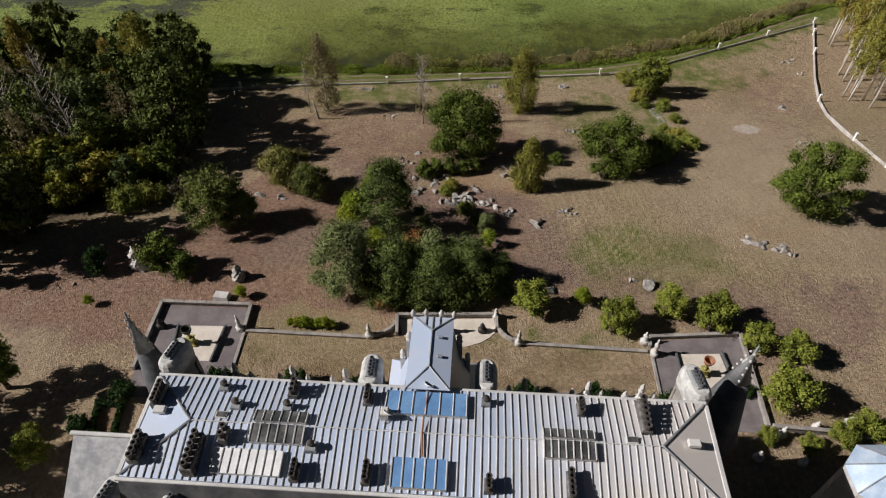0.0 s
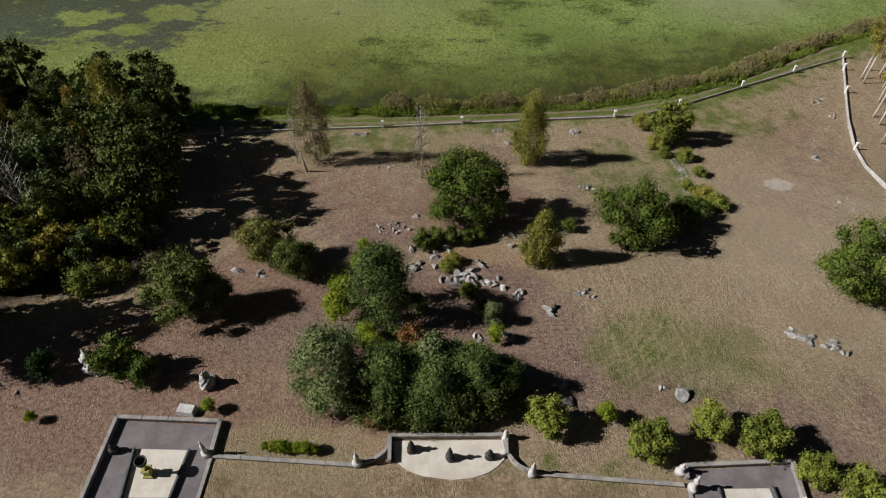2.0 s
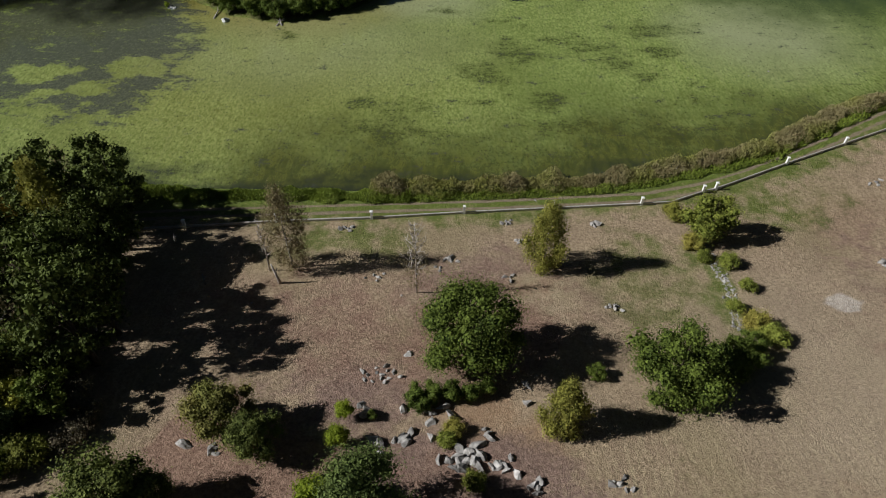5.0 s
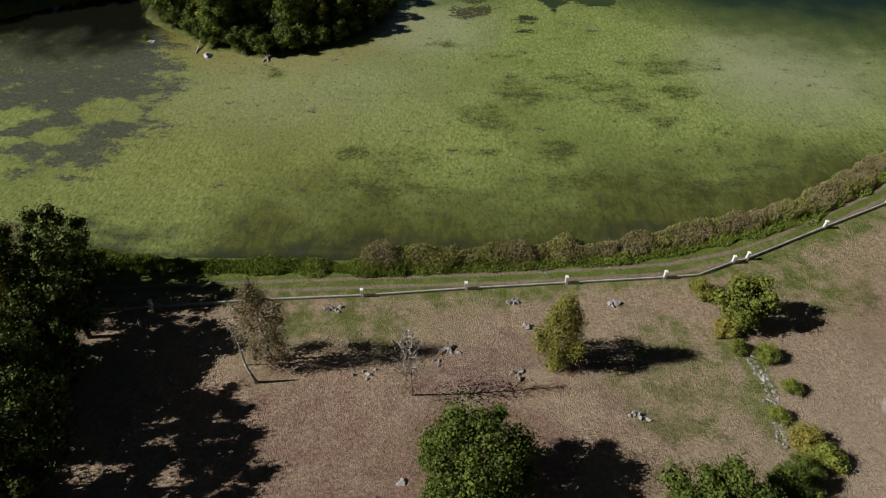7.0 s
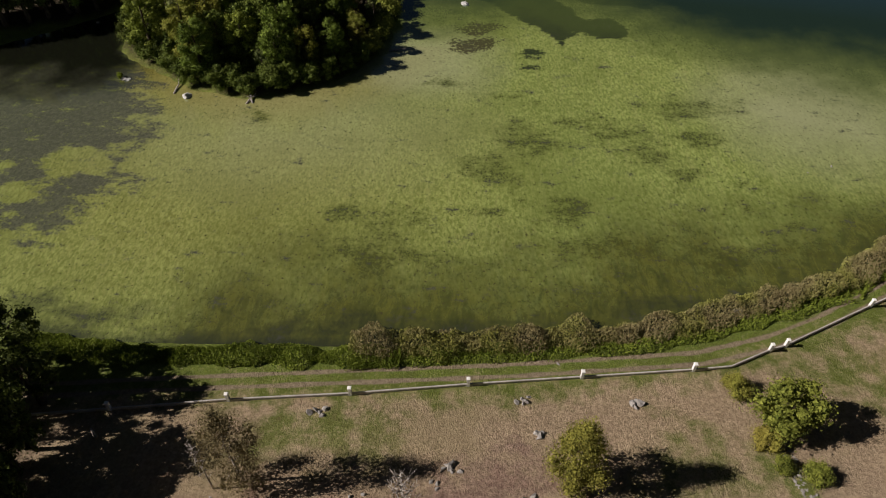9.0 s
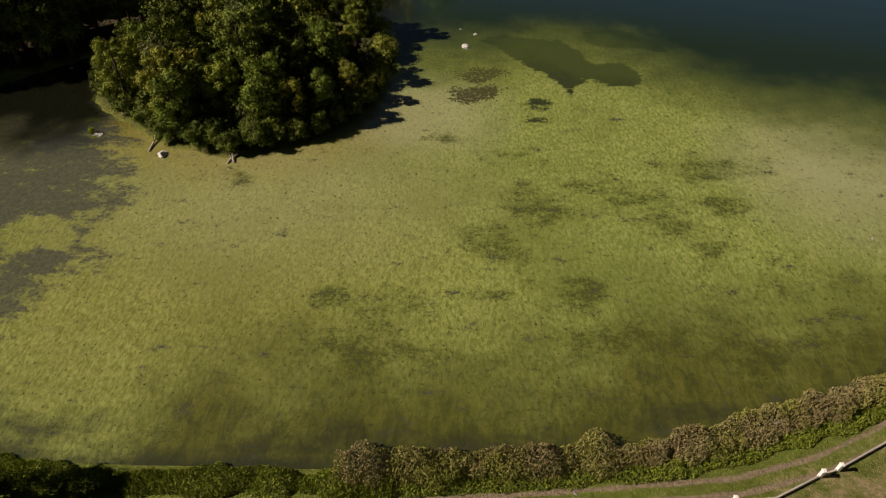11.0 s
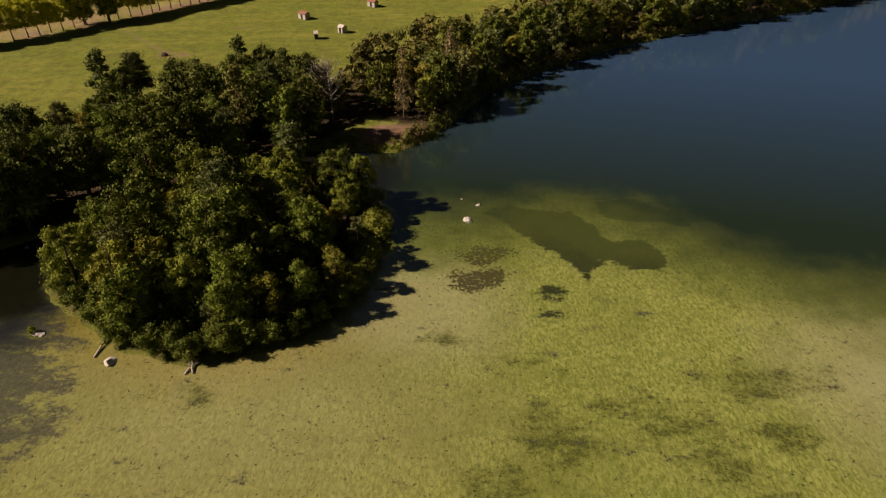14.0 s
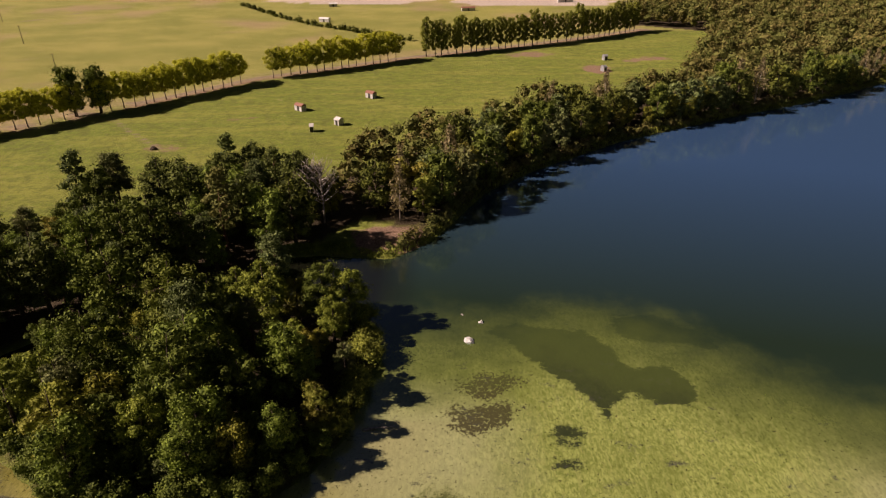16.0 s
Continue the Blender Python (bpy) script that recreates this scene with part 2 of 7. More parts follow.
def water_material():
    """Shallow, weedy lake: bed, algae and painted sky, glare and shade give the colour, the smooth surface the
    reflections.
    """
    m = Nodes("lake_water", rough=0.035, spec=0.5)
    m.bsdf.inputs["IOR"].default_value = 1.40
    deep, weed, pale = m.attribute("bed_a")
    brown, murk_and_shade, sand = m.attribute("bed_b")
    bank, painted_sky, hole = m.attribute("bed_c")
    open_bed, still, _ = m.attribute("bed_d")
    tuft, mid, big = m.noise(1.7, 5, 0.68, warp=0.6, stretch=(1.5, 0.75, 1), turn=20), m.noise(0.25, 5, 0.65), m.noise(0.045, 4, 0.6)
    fine = m.noise(1.8, 5, 0.75)
    pits = m.noise(0.85, 3, 0.55, warp=0.5, stretch=(1.5, 0.85, 1), turn=20)
    mat = m.mix(m.ramp(tuft, 0.32, 0.70), (0.135, 0.178, 0.035), (0.345, 0.408, 0.116))
    streak = m.noise(0.42, 4, 0.6, stretch=(2.6, 0.22, 1), turn=-14, warp=0.6)
    mat = m.mix(m.ramp(streak, 0.50, 0.70, 0, 0.45), mat, (0.30, 0.335, 0.11))
    mat = m.mix(m.ramp(streak, 0.30, 0.44, 0.35, 0), mat, (0.115, 0.145, 0.030))
    mat = m.mix(m.ramp(pits, 0.54, 0.66, 0, 0.42), mat, (0.125, 0.150, 0.030))
    mat = m.mix(m.ramp(pits, 0.32, 0.44, 0.40, 0), mat, (0.315, 0.335, 0.10))
    mat = m.mix(m.ramp(big, 0.42, 0.64, 0, 0.5), mat, (0.130, 0.165, 0.032))
    mat = m.mix(m.ramp(mid, 0.50, 0.72, 0, 0.25), mat, (0.105, 0.130, 0.022))
    bed = m.mix(m.ramp(tuft, 0.3, 0.7), (0.172, 0.146, 0.030), (0.258, 0.226, 0.062))
    mat = m.mix(m.math("MULTIPLY", sand, 0.85), mat, bed)
    # Pale shallows, together with a patch of painted sky glare.
    mat = m.mix(m.math("MULTIPLY", pale, 0.7), mat, m.mix(tuft, (0.30, 0.32, 0.17), (0.40, 0.41, 0.24)))
    grain = m.math("SUBTRACT", m.noise(1.9, 6, 0.85), 0.5)
    coarse = m.math("SUBTRACT", m.noise(0.33, 5, 0.7, stretch=(0.7, 1.3, 1), turn=15), 0.5)
    ragged = m.math("ADD", m.math("MULTIPLY", grain, 1.5), m.math("MULTIPLY", coarse, 2.6))
    tufts = m.math("ADD", m.math("MULTIPLY", grain, 3.2), m.math("MULTIPLY", coarse, 2.4))
    mat = m.mix(m.ramp(m.math("ADD", weed, m.math("MULTIPLY", coarse, 1.4)), 0.25, 1.0, 0, 0.40), mat, (0.095, 0.112, 0.020))
    spots = m.ramp(m.math("ADD", weed, tufts), 0.48, 1.12)
    mat = m.mix(m.math("MULTIPLY", spots, 0.74), mat, (0.050, 0.062, 0.012))
    specks = m.ramp(m.noise(0.95, 3, 0.6), 0.655, 0.72, 0, 0.65)
    mat = m.mix(specks, mat, (0.06, 0.07, 0.02))
    bank_tone = m.mix(m.ramp(m.noise(0.5, 5, 0.7, stretch=(1.5, 0.6, 1), turn=-8, warp=0.8), 0.3, 0.75), (0.036, 0.040, 0.007), (0.105, 0.105, 0.016))
    mat = m.mix(m.ramp(m.math("ADD", bank, m.math("MULTIPLY", ragged, 0.22)), 0.05, 0.95, 0, 0.9), mat, bank_tone)
    rust = m.ramp(m.math("ADD", brown, m.math("MULTIPLY", m.math("SUBTRACT", fine, 0.5), 5.0)), 0.40, 0.8)
    mat = m.mix(m.math("MULTIPLY", rust, 0.9), mat, (0.050, 0.043, 0.016))
    # Murky water, and the shade painted along the near bank.
    mat = m.mix(m.ramp(m.math("ADD", murk_and_shade, m.math("MULTIPLY", ragged, 0.35)), 0.2, 0.90, 0, 0.84), mat, (0.026, 0.030, 0.014))
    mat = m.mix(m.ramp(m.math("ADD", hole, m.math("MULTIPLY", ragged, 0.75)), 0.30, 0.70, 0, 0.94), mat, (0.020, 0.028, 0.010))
    slate_bed = m.mix(m.ramp(m.noise(1.3, 6, 0.85), 0.35, 0.7), (0.046, 0.048, 0.036), (0.100, 0.100, 0.074))
    mat = m.mix(m.ramp(m.math("ADD", open_bed, m.math("MULTIPLY", ragged, 1.3)), 0.30, 0.80, 0, 0.85), mat, slate_bed)
    mat = m.mix(m.ramp(m.math("ADD", deep, m.math("MULTIPLY", m.math("SUBTRACT", mid, 0.5), 0.3)), 0.0, 0.42, 0, 0.78), mat, (0.072, 0.098, 0.020))
    # Far deep water takes the sky's blue reflection as its base colour.
    mat = m.mix(m.ramp(m.math("ADD", deep, m.math("MULTIPLY", m.math("SUBTRACT", mid, 0.5), 0.25)), 0.22, 0.80), mat, m.mix(painted_sky, (0.014, 0.028, 0.012), (0.029, 0.075, 0.165)))
    # Near-black body over the channels, including the shade painted near the beach.
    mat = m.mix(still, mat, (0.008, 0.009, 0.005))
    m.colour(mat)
    m.bump(m.noise(2.5, 3, 0.6), 0.02, 0.02)
    m.bsdf.inputs["Specular IOR Level"].default_value = 0.0
    shine, amount, joined = m.tree.nodes.new("ShaderNodeBsdfGlossy"), m.tree.nodes.new("ShaderNodeFresnel"), m.tree.nodes.new("ShaderNodeMixShader")
    shine.inputs["Roughness"].default_value = 0.11
    shine.inputs["Color"].default_value = (0.72, 0.90, 1.0, 1.0)
    amount.inputs["IOR"].default_value = 3.2
    m.tree.links.new(m.bsdf.inputs["Normal"].links[0].from_socket, shine.inputs["Normal"])
    clear = m.ramp(m.math("ADD", m.math("MAXIMUM", deep, still), m.math("MULTIPLY", open_bed, 0.45)), 0.25, 0.9, 0.70, 1.0)
    m.tree.links.new(m.math("MULTIPLY", amount.outputs[0], clear), joined.inputs[0])
    m.tree.links.new(m.bsdf.outputs[0], joined.inputs[1])
    m.tree.links.new(shine.outputs[0], joined.inputs[2])
    m.tree.links.new(joined.outputs[0], m.tree.nodes["Material Output"].inputs[0])
    return m.mat


def plain_material(name, a, b, rough=0.8, metal=0.0, scale=1.5, fine=12.0, bump=0.3, spec=0.4, random=0.0):
    """Two tones mixed by coarse stains and fine grain."""
    m = Nodes(name, rough=rough, metal=metal, spec=spec)
    n = m.noise(fine, 4, 0.7)
    c = m.mix(m.ramp(m.noise(scale, 5, 0.65), 0.35, 0.68), a, b)
    c = m.mix(m.ramp(n, 0.35, 0.75, 0, 0.3), c, tuple(0.6 * v for v in a))
    if random:
        c = m.mix(m.math("MULTIPLY", m.random(), random), c, tuple(0.55 * v for v in a))
    m.colour(c)
    if bump:
        m.bump(n, bump, 0.02)
    return m.mat


GARDEN_STONE = plain_material("garden_stone", (0.23, 0.21, 0.195), (0.37, 0.34, 0.31), 0.9, scale=1.0, fine=9, bump=0.6)
STONE = plain_material("pale_stone", (0.44, 0.42, 0.40), (0.62, 0.60, 0.57), 0.85, scale=1.2, bump=0.5)
ROCK = plain_material("garden_rock", (0.20, 0.185, 0.17), (0.52, 0.49, 0.455), 0.9, scale=1.6, fine=7, bump=0.9, random=0.6)
CONCRETE = plain_material("fence_concrete", (0.34, 0.32, 0.30), (0.52, 0.49, 0.46), 0.9, scale=0.8)
PAVING = plain_material("terrace_asphalt", (0.135, 0.115, 0.118), (0.205, 0.18, 0.18), 0.9, scale=0.5, fine=20)
FLOOR_PALE = plain_material("pale_terrace", (0.52, 0.46, 0.39), (0.66, 0.60, 0.53), 0.85, scale=0.6)


def zinc_material():
    """Weathered zinc: pale, with brown dirt gathering towards one end of the roof."""
    m = Nodes("zinc_sheet", rough=0.42, metal=0.1)
    sheet_tone = m.mix(m.random(), (0.39, 0.46, 0.60), (0.49, 0.56, 0.70))
    stain = m.noise(0.35, 5, 0.65)
    c = m.mix(m.ramp(stain, 0.42, 0.7, 0, 0.5), sheet_tone, (0.47, 0.48, 0.51))
    split = m.tree.nodes.new("ShaderNodeSeparateXYZ")
    m.put(split.inputs[0], m.coords())
    dirt = m.math("MULTIPLY", m.ramp(m.math("ADD", split.outputs[0], m.math("MULTIPLY", stain, 12.0)), 5.0, 20.0), 0.75)
    c = m.mix(dirt, c, m.mix(m.random(), (0.56, 0.48, 0.40), (0.68, 0.61, 0.53)))
    c = m.mix(m.ramp(m.noise(3.0, 4, 0.7), 0.45, 0.8, 0, 0.25), c, (0.40, 0.39, 0.38))
    m.colour(c)
    return m.mat


ZINC = zinc_material()
ZINC_BLUE = plain_material("blue_zinc", (0.34, 0.44, 0.58), (0.52, 0.60, 0.72), 0.45, metal=0.1, scale=0.8, bump=0.05)
ZINC_SEAM = plain_material("zinc_seam", (0.50, 0.49, 0.48), (0.66, 0.65, 0.63), 0.5, metal=0.1, scale=0.6, bump=0.05)
SLATE = plain_material("slate", (0.055, 0.058, 0.066), (0.12, 0.122, 0.128), 0.6, scale=0.9, fine=6, bump=0.4)
# Slate lightened to hold the light on the left wing roof.
LIT_SLATE = plain_material("worn_slate", (0.30, 0.31, 0.33), (0.52, 0.52, 0.53), 0.55, scale=1.2, fine=5, bump=0.4)
LEAD = plain_material("lead_grey", (0.20, 0.21, 0.22), (0.36, 0.37, 0.38), 0.55, metal=0.3, scale=0.8)
GLASS_BLUE = plain_material("blue_roof_sheet", (0.12, 0.24, 0.46), (0.20, 0.36, 0.60), 0.22, scale=0.4, fine=2.0, bump=0.0, spec=0.6)
GLASS_DARK = plain_material("dark_roof_glass", (0.04, 0.042, 0.045), (0.16, 0.16, 0.155), 0.25, scale=0.9, fine=4, bump=0.0, spec=0.6)
SHEET_WHITE = plain_material("white_sheet", (0.62, 0.62, 0.62), (0.78, 0.78, 0.78), 0.5, scale=1.5, bump=0.05)
SOOT_STONE = plain_material("sooty_stone", (0.07, 0.068, 0.066), (0.20, 0.19, 0.18), 0.85, scale=3)
CHIMNEY_POT = plain_material("sooty_clay", (0.03, 0.028, 0.028), (0.09, 0.075, 0.065), 0.85, scale=3)
BRONZE = plain_material("yellow_lichen_bronze", (0.22, 0.20, 0.05), (0.40, 0.36, 0.11), 0.8, scale=4)
DARK_METAL = plain_material("dark_bronze", (0.03, 0.03, 0.028), (0.07, 0.065, 0.055), 0.6, metal=0.4, scale=4)
TERRACOTTA = plain_material("terracotta", (0.24, 0.10, 0.05), (0.36, 0.17, 0.09), 0.8, scale=3)
WHITE_PAINT = plain_material("white_paint", (0.74, 0.73, 0.70), (0.84, 0.83, 0.80), 0.6, scale=2)
RED_PAINT = plain_material("red_roof_paint", (0.20, 0.085, 0.055), (0.30, 0.14, 0.10), 0.6, scale=2)
CHIMNEY_STONE = plain_material("pale_limestone", (0.36, 0.36, 0.35), (0.62, 0.61, 0.585), 0.8, scale=1.8, fine=9, bump=0.4)
GROUND, WATER = ground_material(), water_material()


# ---- mesh helpers ----
def mesh(name, verts, faces, material, smooth=False):
    me = bpy.data.meshes.new(name)
    me.from_pydata([tuple(v) for v in verts], [], [tuple(f) for f in faces])
    me.materials.append(material)
    if smooth:
        me.polygons.foreach_set("use_smooth", [True] * len(me.polygons))
    me.update()
    return me


def part(name, data, parent=None, label="", m=None):
    """Links a mesh as ONE object, under a thing or a part."""
    ob = new(name, data)
    if parent is not None:
        ob.parent = parent
    if m is not None:
        ob.matrix_basis = m
    return tagged(ob, label)


def thing(name, label, category, m=None, group="", kind=""):
    ob = new(name)
    if m is not None:
        ob.matrix_basis = m
    return tagged(ob, label, category, group, kind)


class Shape:
    """Collects boxes, tubes, lathes and prisms into one mesh."""

    def __init__(self):
        self.v, self.f = [], []

    def add(self, verts, faces):
        k = len(self.v)
        self.v += [tuple(p) for p in verts]
        self.f += [tuple(i + k for i in f) for f in faces]
        return self

    def box(self, x0, x1, y0, y1, z0, z1, taper=0.0, turn=0.0, bevel=0.0):
        """A box, its top drawn in by taper, with a chamfered top edge."""
        cx, cy = (x0 + x1) / 2, (y0 + y1) / 2
        c, s = math.cos(turn), math.sin(turn)
        rings, levels = [], [(z0, 0.0), (z1 - bevel, taper)] + ([(z1, taper + bevel)] if bevel else [])
        for z, t in levels:
            for x, y in ((x0 + t, y0 + t), (x1 - t, y0 + t), (x1 - t, y1 - t), (x0 + t, y1 - t)):
                rings.append((cx + c * (x - cx) - s * (y - cy), cy + s * (x - cx) + c * (y - cy), z))
        n = len(levels)
        faces = [(3, 2, 1, 0), tuple(4 * (n - 1) + i for i in range(4))]
        for k in range(n - 1):
            for i in range(4):
                j = (i + 1) % 4
                faces.append((4 * k + i, 4 * k + j, 4 * k + 4 + j, 4 * k + 4 + i))
        return self.add(rings, faces)

    def lathe(self, profile, sides=12, at=(0, 0, 0), squash=(1, 1), turn=0.0):
        """A turned shape from (radius, height) pairs."""
        ring = [(math.cos(turn + 2 * math.pi * i / sides), math.sin(turn + 2 * math.pi * i / sides)) for i in range(sides)]
        verts = [(at[0] + r * x * squash[0], at[1] + r * y * squash[1], at[2] + z) for r, z in profile for x, y in ring]
        faces = [tuple(range(sides - 1, -1, -1)), tuple(range(sides * (len(profile) - 1), sides * len(profile)))]
        for k in range(len(profile) - 1):
            for i in range(sides):
                j = (i + 1) % sides
                faces.append((k * sides + i, k * sides + j, (k + 1) * sides + j, (k + 1) * sides + i))
        return self.add(verts, faces)

    def tube(self, points, radii, sides=5):
        """A tapering tube along points."""
        verts, n = [], len(points)
        pts = [Vector(p) for p in points]
        for i, p in enumerate(pts):
            d = (pts[min(i + 1, n - 1)] - pts[max(i - 1, 0)]).normalized()
            a = d.cross(Vector((0.31, 0.95, 0.1))).normalized()
            b = d.cross(a)
            for k in range(sides):
                w = 2 * math.pi * k / sides
                verts.append(p + (a * math.cos(w) + b * math.sin(w)) * radii[i])
        faces = [tuple(range(sides)), tuple(range(sides * (n - 1), sides * n))[::-1]]
        for i in range(n - 1):
            for k in range(sides):
                j = (k + 1) % sides
                faces.append((i * sides + j, i * sides + k, (i + 1) * sides + k, (i + 1) * sides + j))
        return self.add(verts, faces)

    def prism(self, outline, z0, z1):
        n = len(outline)
        verts = [(x, y, z0) for x, y in outline] + [(x, y, z1) for x, y in outline]
        faces = [tuple(range(n - 1, -1, -1)), tuple(range(n, 2 * n))]
        faces += [(i, (i + 1) % n, n + (i + 1) % n, n + i) for i in range(n)]
        return self.add(verts, faces)

    def mesh(self, name, material, smooth=False):
        return mesh(name, self.v, self.f, material, smooth)


# ---- the lie of the land ----
SHORE = [(-400, 140), (-120, 112), (-60, 104), (-45, 101.7), (-37.6, 100.2), (-24.8, 99.9), (-10, 99.5), (-4.4, 99.6), (10, 100.3), (22.8, 101.4), (30.5, 103.2),
         (46.7, 108.3), (64, 118.8), (74, 123.5), (110, 140), (180, 165), (700, 300), (700, 560), (260, 390), (161, 337.6), (139, 322.5), (112, 307),
         (92.5, 298), (50, 274), (23.8, 253), (10.4, 239), (-2, 214.4), (-9.3, 208), (-22, 209.8), (-30, 209), (-31, 203), (-45, 196), (-58, 187),
         (-66, 178), (-76, 170), (-88, 162), (-112, 154), (-400, 170)]
ISLAND = [(-55, 161.5), (-48.5, 157), (-41, 151.5), (-31, 148.8), (-22.3, 151.2), (-15.2, 156.5), (-11.4, 163), (-9.6, 174), (-9.2, 185), (-13, 191),
          (-26, 193.5), (-42, 188), (-54, 180), (-58.5, 172), (-58, 165)]
TRACK = [(-60, 92.0), (-40, 93.6), (-30.9, 94.2), (-11.8, 95.1), (7.7, 96.0), (27.6, 97.5), (36, 99.6), (42.6, 102.3), (56, 109.2), (70, 117.2)]
FENCE = [(-60, 88.4), (-41.4, 90.4), (-32.9, 91.2), (-21.4, 92.3), (-9.2, 93.0), (2.8, 94.1), (14.6, 95.0), (26.4, 95.9), (30.5, 96.3), (35.3, 98.4), (37.2, 99.0),
         (48.9, 104.5), (59.2, 109.2), (69.6, 114.0)]
FENCE_RIGHT = [(69.6, 114.0), (65.3, 103.0), (62.0, 94.5), (58.9, 86.4), (57.75, 81.4), (57.4, 73.0), (57.3, 65.0), (57.2, 54.0), (57.0, 40.0), (56.8, 26.0)]
PROFILE_Y, PROFILE_Z = [-2000, 38, 44, 52, 66, 76, 83, 92, 97, 2000], [10, 10, 9.8, 8.2, 5.8, 3.5, 2.4, 1.0, 0.7, 0.7]


def line_distance(x, y, pts, closed=False):
    """The distance of many points from a line of many pieces."""
    best = np.full(np.shape(x), 1e9)
    ends = zip(pts, pts[1:] + pts[:1]) if closed else zip(pts, pts[1:])
    for (ax, ay), (bx, by) in ends:
        dx, dy = bx - ax, by - ay
        t = np.clip(((x - ax) * dx + (y - ay) * dy) / (dx * dx + dy * dy), 0, 1)
        best = np.minimum(best, np.hypot(x - ax - t * dx, y - ay - t * dy))
    return best


def inside(x, y, pts):
    hit = np.zeros(np.shape(x), bool)
    for (ax, ay), (bx, by) in zip(pts, pts[1:] + pts[:1]):
        if ay != by:
            hit ^= ((ay > y) != (by > y)) & (x < (bx - ax) * (y - ay) / (by - ay) + ax)
    return hit


def land_distance(x, y):
    """How far a point lies inland; minus out on the water."""
    d = line_distance(x, y, SHORE, True)
    d = np.where(inside(x, y, SHORE), -d, d)
    e = line_distance(x, y, ISLAND, True)
    return np.maximum(d, np.where(inside(x, y, ISLAND), e, -e))


def waves(x, y, scale):
    return (np.sin(x * 1.3 * scale + 1.7 * np.sin(y * 0.7 * scale)) + np.sin(y * 1.1 * scale + 1.9 * np.sin(x * 0.8 * scale) + 2.0)) / 2


def cloud(x, y, scale, seed=0):
    """Fractal value noise from -1 to 1 over many points."""
    out, amp, x, y = np.zeros(np.shape(x)), 0.5, np.asarray(x, float) * scale, np.asarray(y, float) * scale
    for k in range(4):
        ix, iy = np.floor(x).astype(np.int64), np.floor(y).astype(np.int64)
        fx, fy = x - ix, y - iy
        fx, fy = fx * fx * (3 - 2 * fx), fy * fy * (3 - 2 * fy)
        h = lambda a, b: ((a * 374761393 + b * 668265263 + (seed + k) * 974634721) ^ ((a * 374761393 + b * 668265263) >> 13)) * 1274126177 % 65536 / 32768.0 - 1
        out = out + amp * ((h(ix, iy) * (1 - fx) + h(ix + 1, iy) * fx) * (1 - fy) + (h(ix, iy + 1) * (1 - fx) + h(ix + 1, iy + 1) * fx) * fy)
        amp, x, y = amp / 2, x * 2.03, y * 2.03
    return out


def height(x, y):
    x, y = np.asarray(x, float), np.asarray(y, float)
    d = land_distance(x, y)
    near = np.interp(y, PROFILE_Y, PROFILE_Z) + 0.10 * waves(x, y, 0.45) * np.clip((y - 40) / 10, 0, 1) * np.clip((92 - y) / 10, 0, 1)
    far = 0.9 + 0.25 * waves(x, y, 0.05) + np.clip(y - 420, 0, 400) * 0.004
    top = np.where(y < 130 + np.clip(x - 60, 0, 900) * 0.4, near, far)
    return np.where(d > 0, np.minimum(top, 0.22 * d), np.maximum(0.10 * d, -2.5))


def z_at(x, y):
    return float(height(np.array([x]), np.array([y]))[0])


def steps(*runs):
    """Grid lines: (from, to, step) runs joined end to end."""
    out = []
    for a, b, s in runs:
        out += list(np.linspace(a, b, max(1, round((b - a) / s)), endpoint=False))
    return np.array(out + [runs[-1][1]])


def blob(x, y, cx, cy, rx, ry, soft=1.0):
    return np.clip((1 - np.hypot((x - cx) / rx, (y - cy) / ry)) * 2 / soft + 0.5, 0, 1)


def sheet(name, xs, ys, zfun, layers, material):
    gx, gy = np.meshgrid(xs, ys)
    gz = zfun(gx, gy)
    nx, ny = len(xs), len(ys)
    k = (np.arange(ny - 1)[:, None] * nx + np.arange(nx - 1)[None, :]).ravel()
    me = bpy.data.meshes.new(name)
    me.from_pydata(np.stack([gx, gy, gz], -1).reshape(-1, 3).tolist(), [], np.stack([k, k + 1, k + nx + 1, k + nx], -1).tolist())
    me.polygons.foreach_set("use_smooth", [True] * len(me.polygons))
    for key, value in layers(gx, gy).items():
        a = me.attributes.new(key, "FLOAT_COLOR", "POINT")
        rgba = np.concatenate([np.stack(value, -1).reshape(-1, 3), np.ones((nx * ny, 1))], 1)
        a.data.foreach_set("color", rgba.astype(np.float32).ravel())
    me.materials.append(material)
    me.update()
    return me


BELT = [(-130, 150), (-66, 178), (-58, 188), (-31, 205), (-16, 224), (-3, 217), (10.4, 239), (23.8, 253), (50, 274), (92.5, 298), (139, 322.5), (161, 337.6), (260, 390),
        (420, 470), (420, 640), (200, 560), (96, 482), (99, 456), (137, 434), (122, 400), (96, 358), (82, 326), (74, 314), (48, 303), (19, 289), (-3, 267), (-23, 249), (-48, 236), (-64, 223), (-75, 212), (-82, 200), (-150, 178)]
ROW = [(-180, 241), (-126.7, 281.8), (-106.5, 301), (-68.7, 341), (-15.8, 376.5), (57.7, 413), (100.7, 440)]
LEFT_WOOD = [(-42, 98), (-38, 90), (-36, 81), (-31.5, 67), (-32.5, 60.5), (-35, 56.5), (-41, 51.5), (-47, 47.5), (-60, 44), (-120, 36), (-140, 100), (-60, 101)]
RIGHT_WOOD = [(70.5, 112), (66.5, 103), (61, 88), (63.5, 84), (70, 80), (85, 76), (130, 70), (130, 140), (90, 128)]


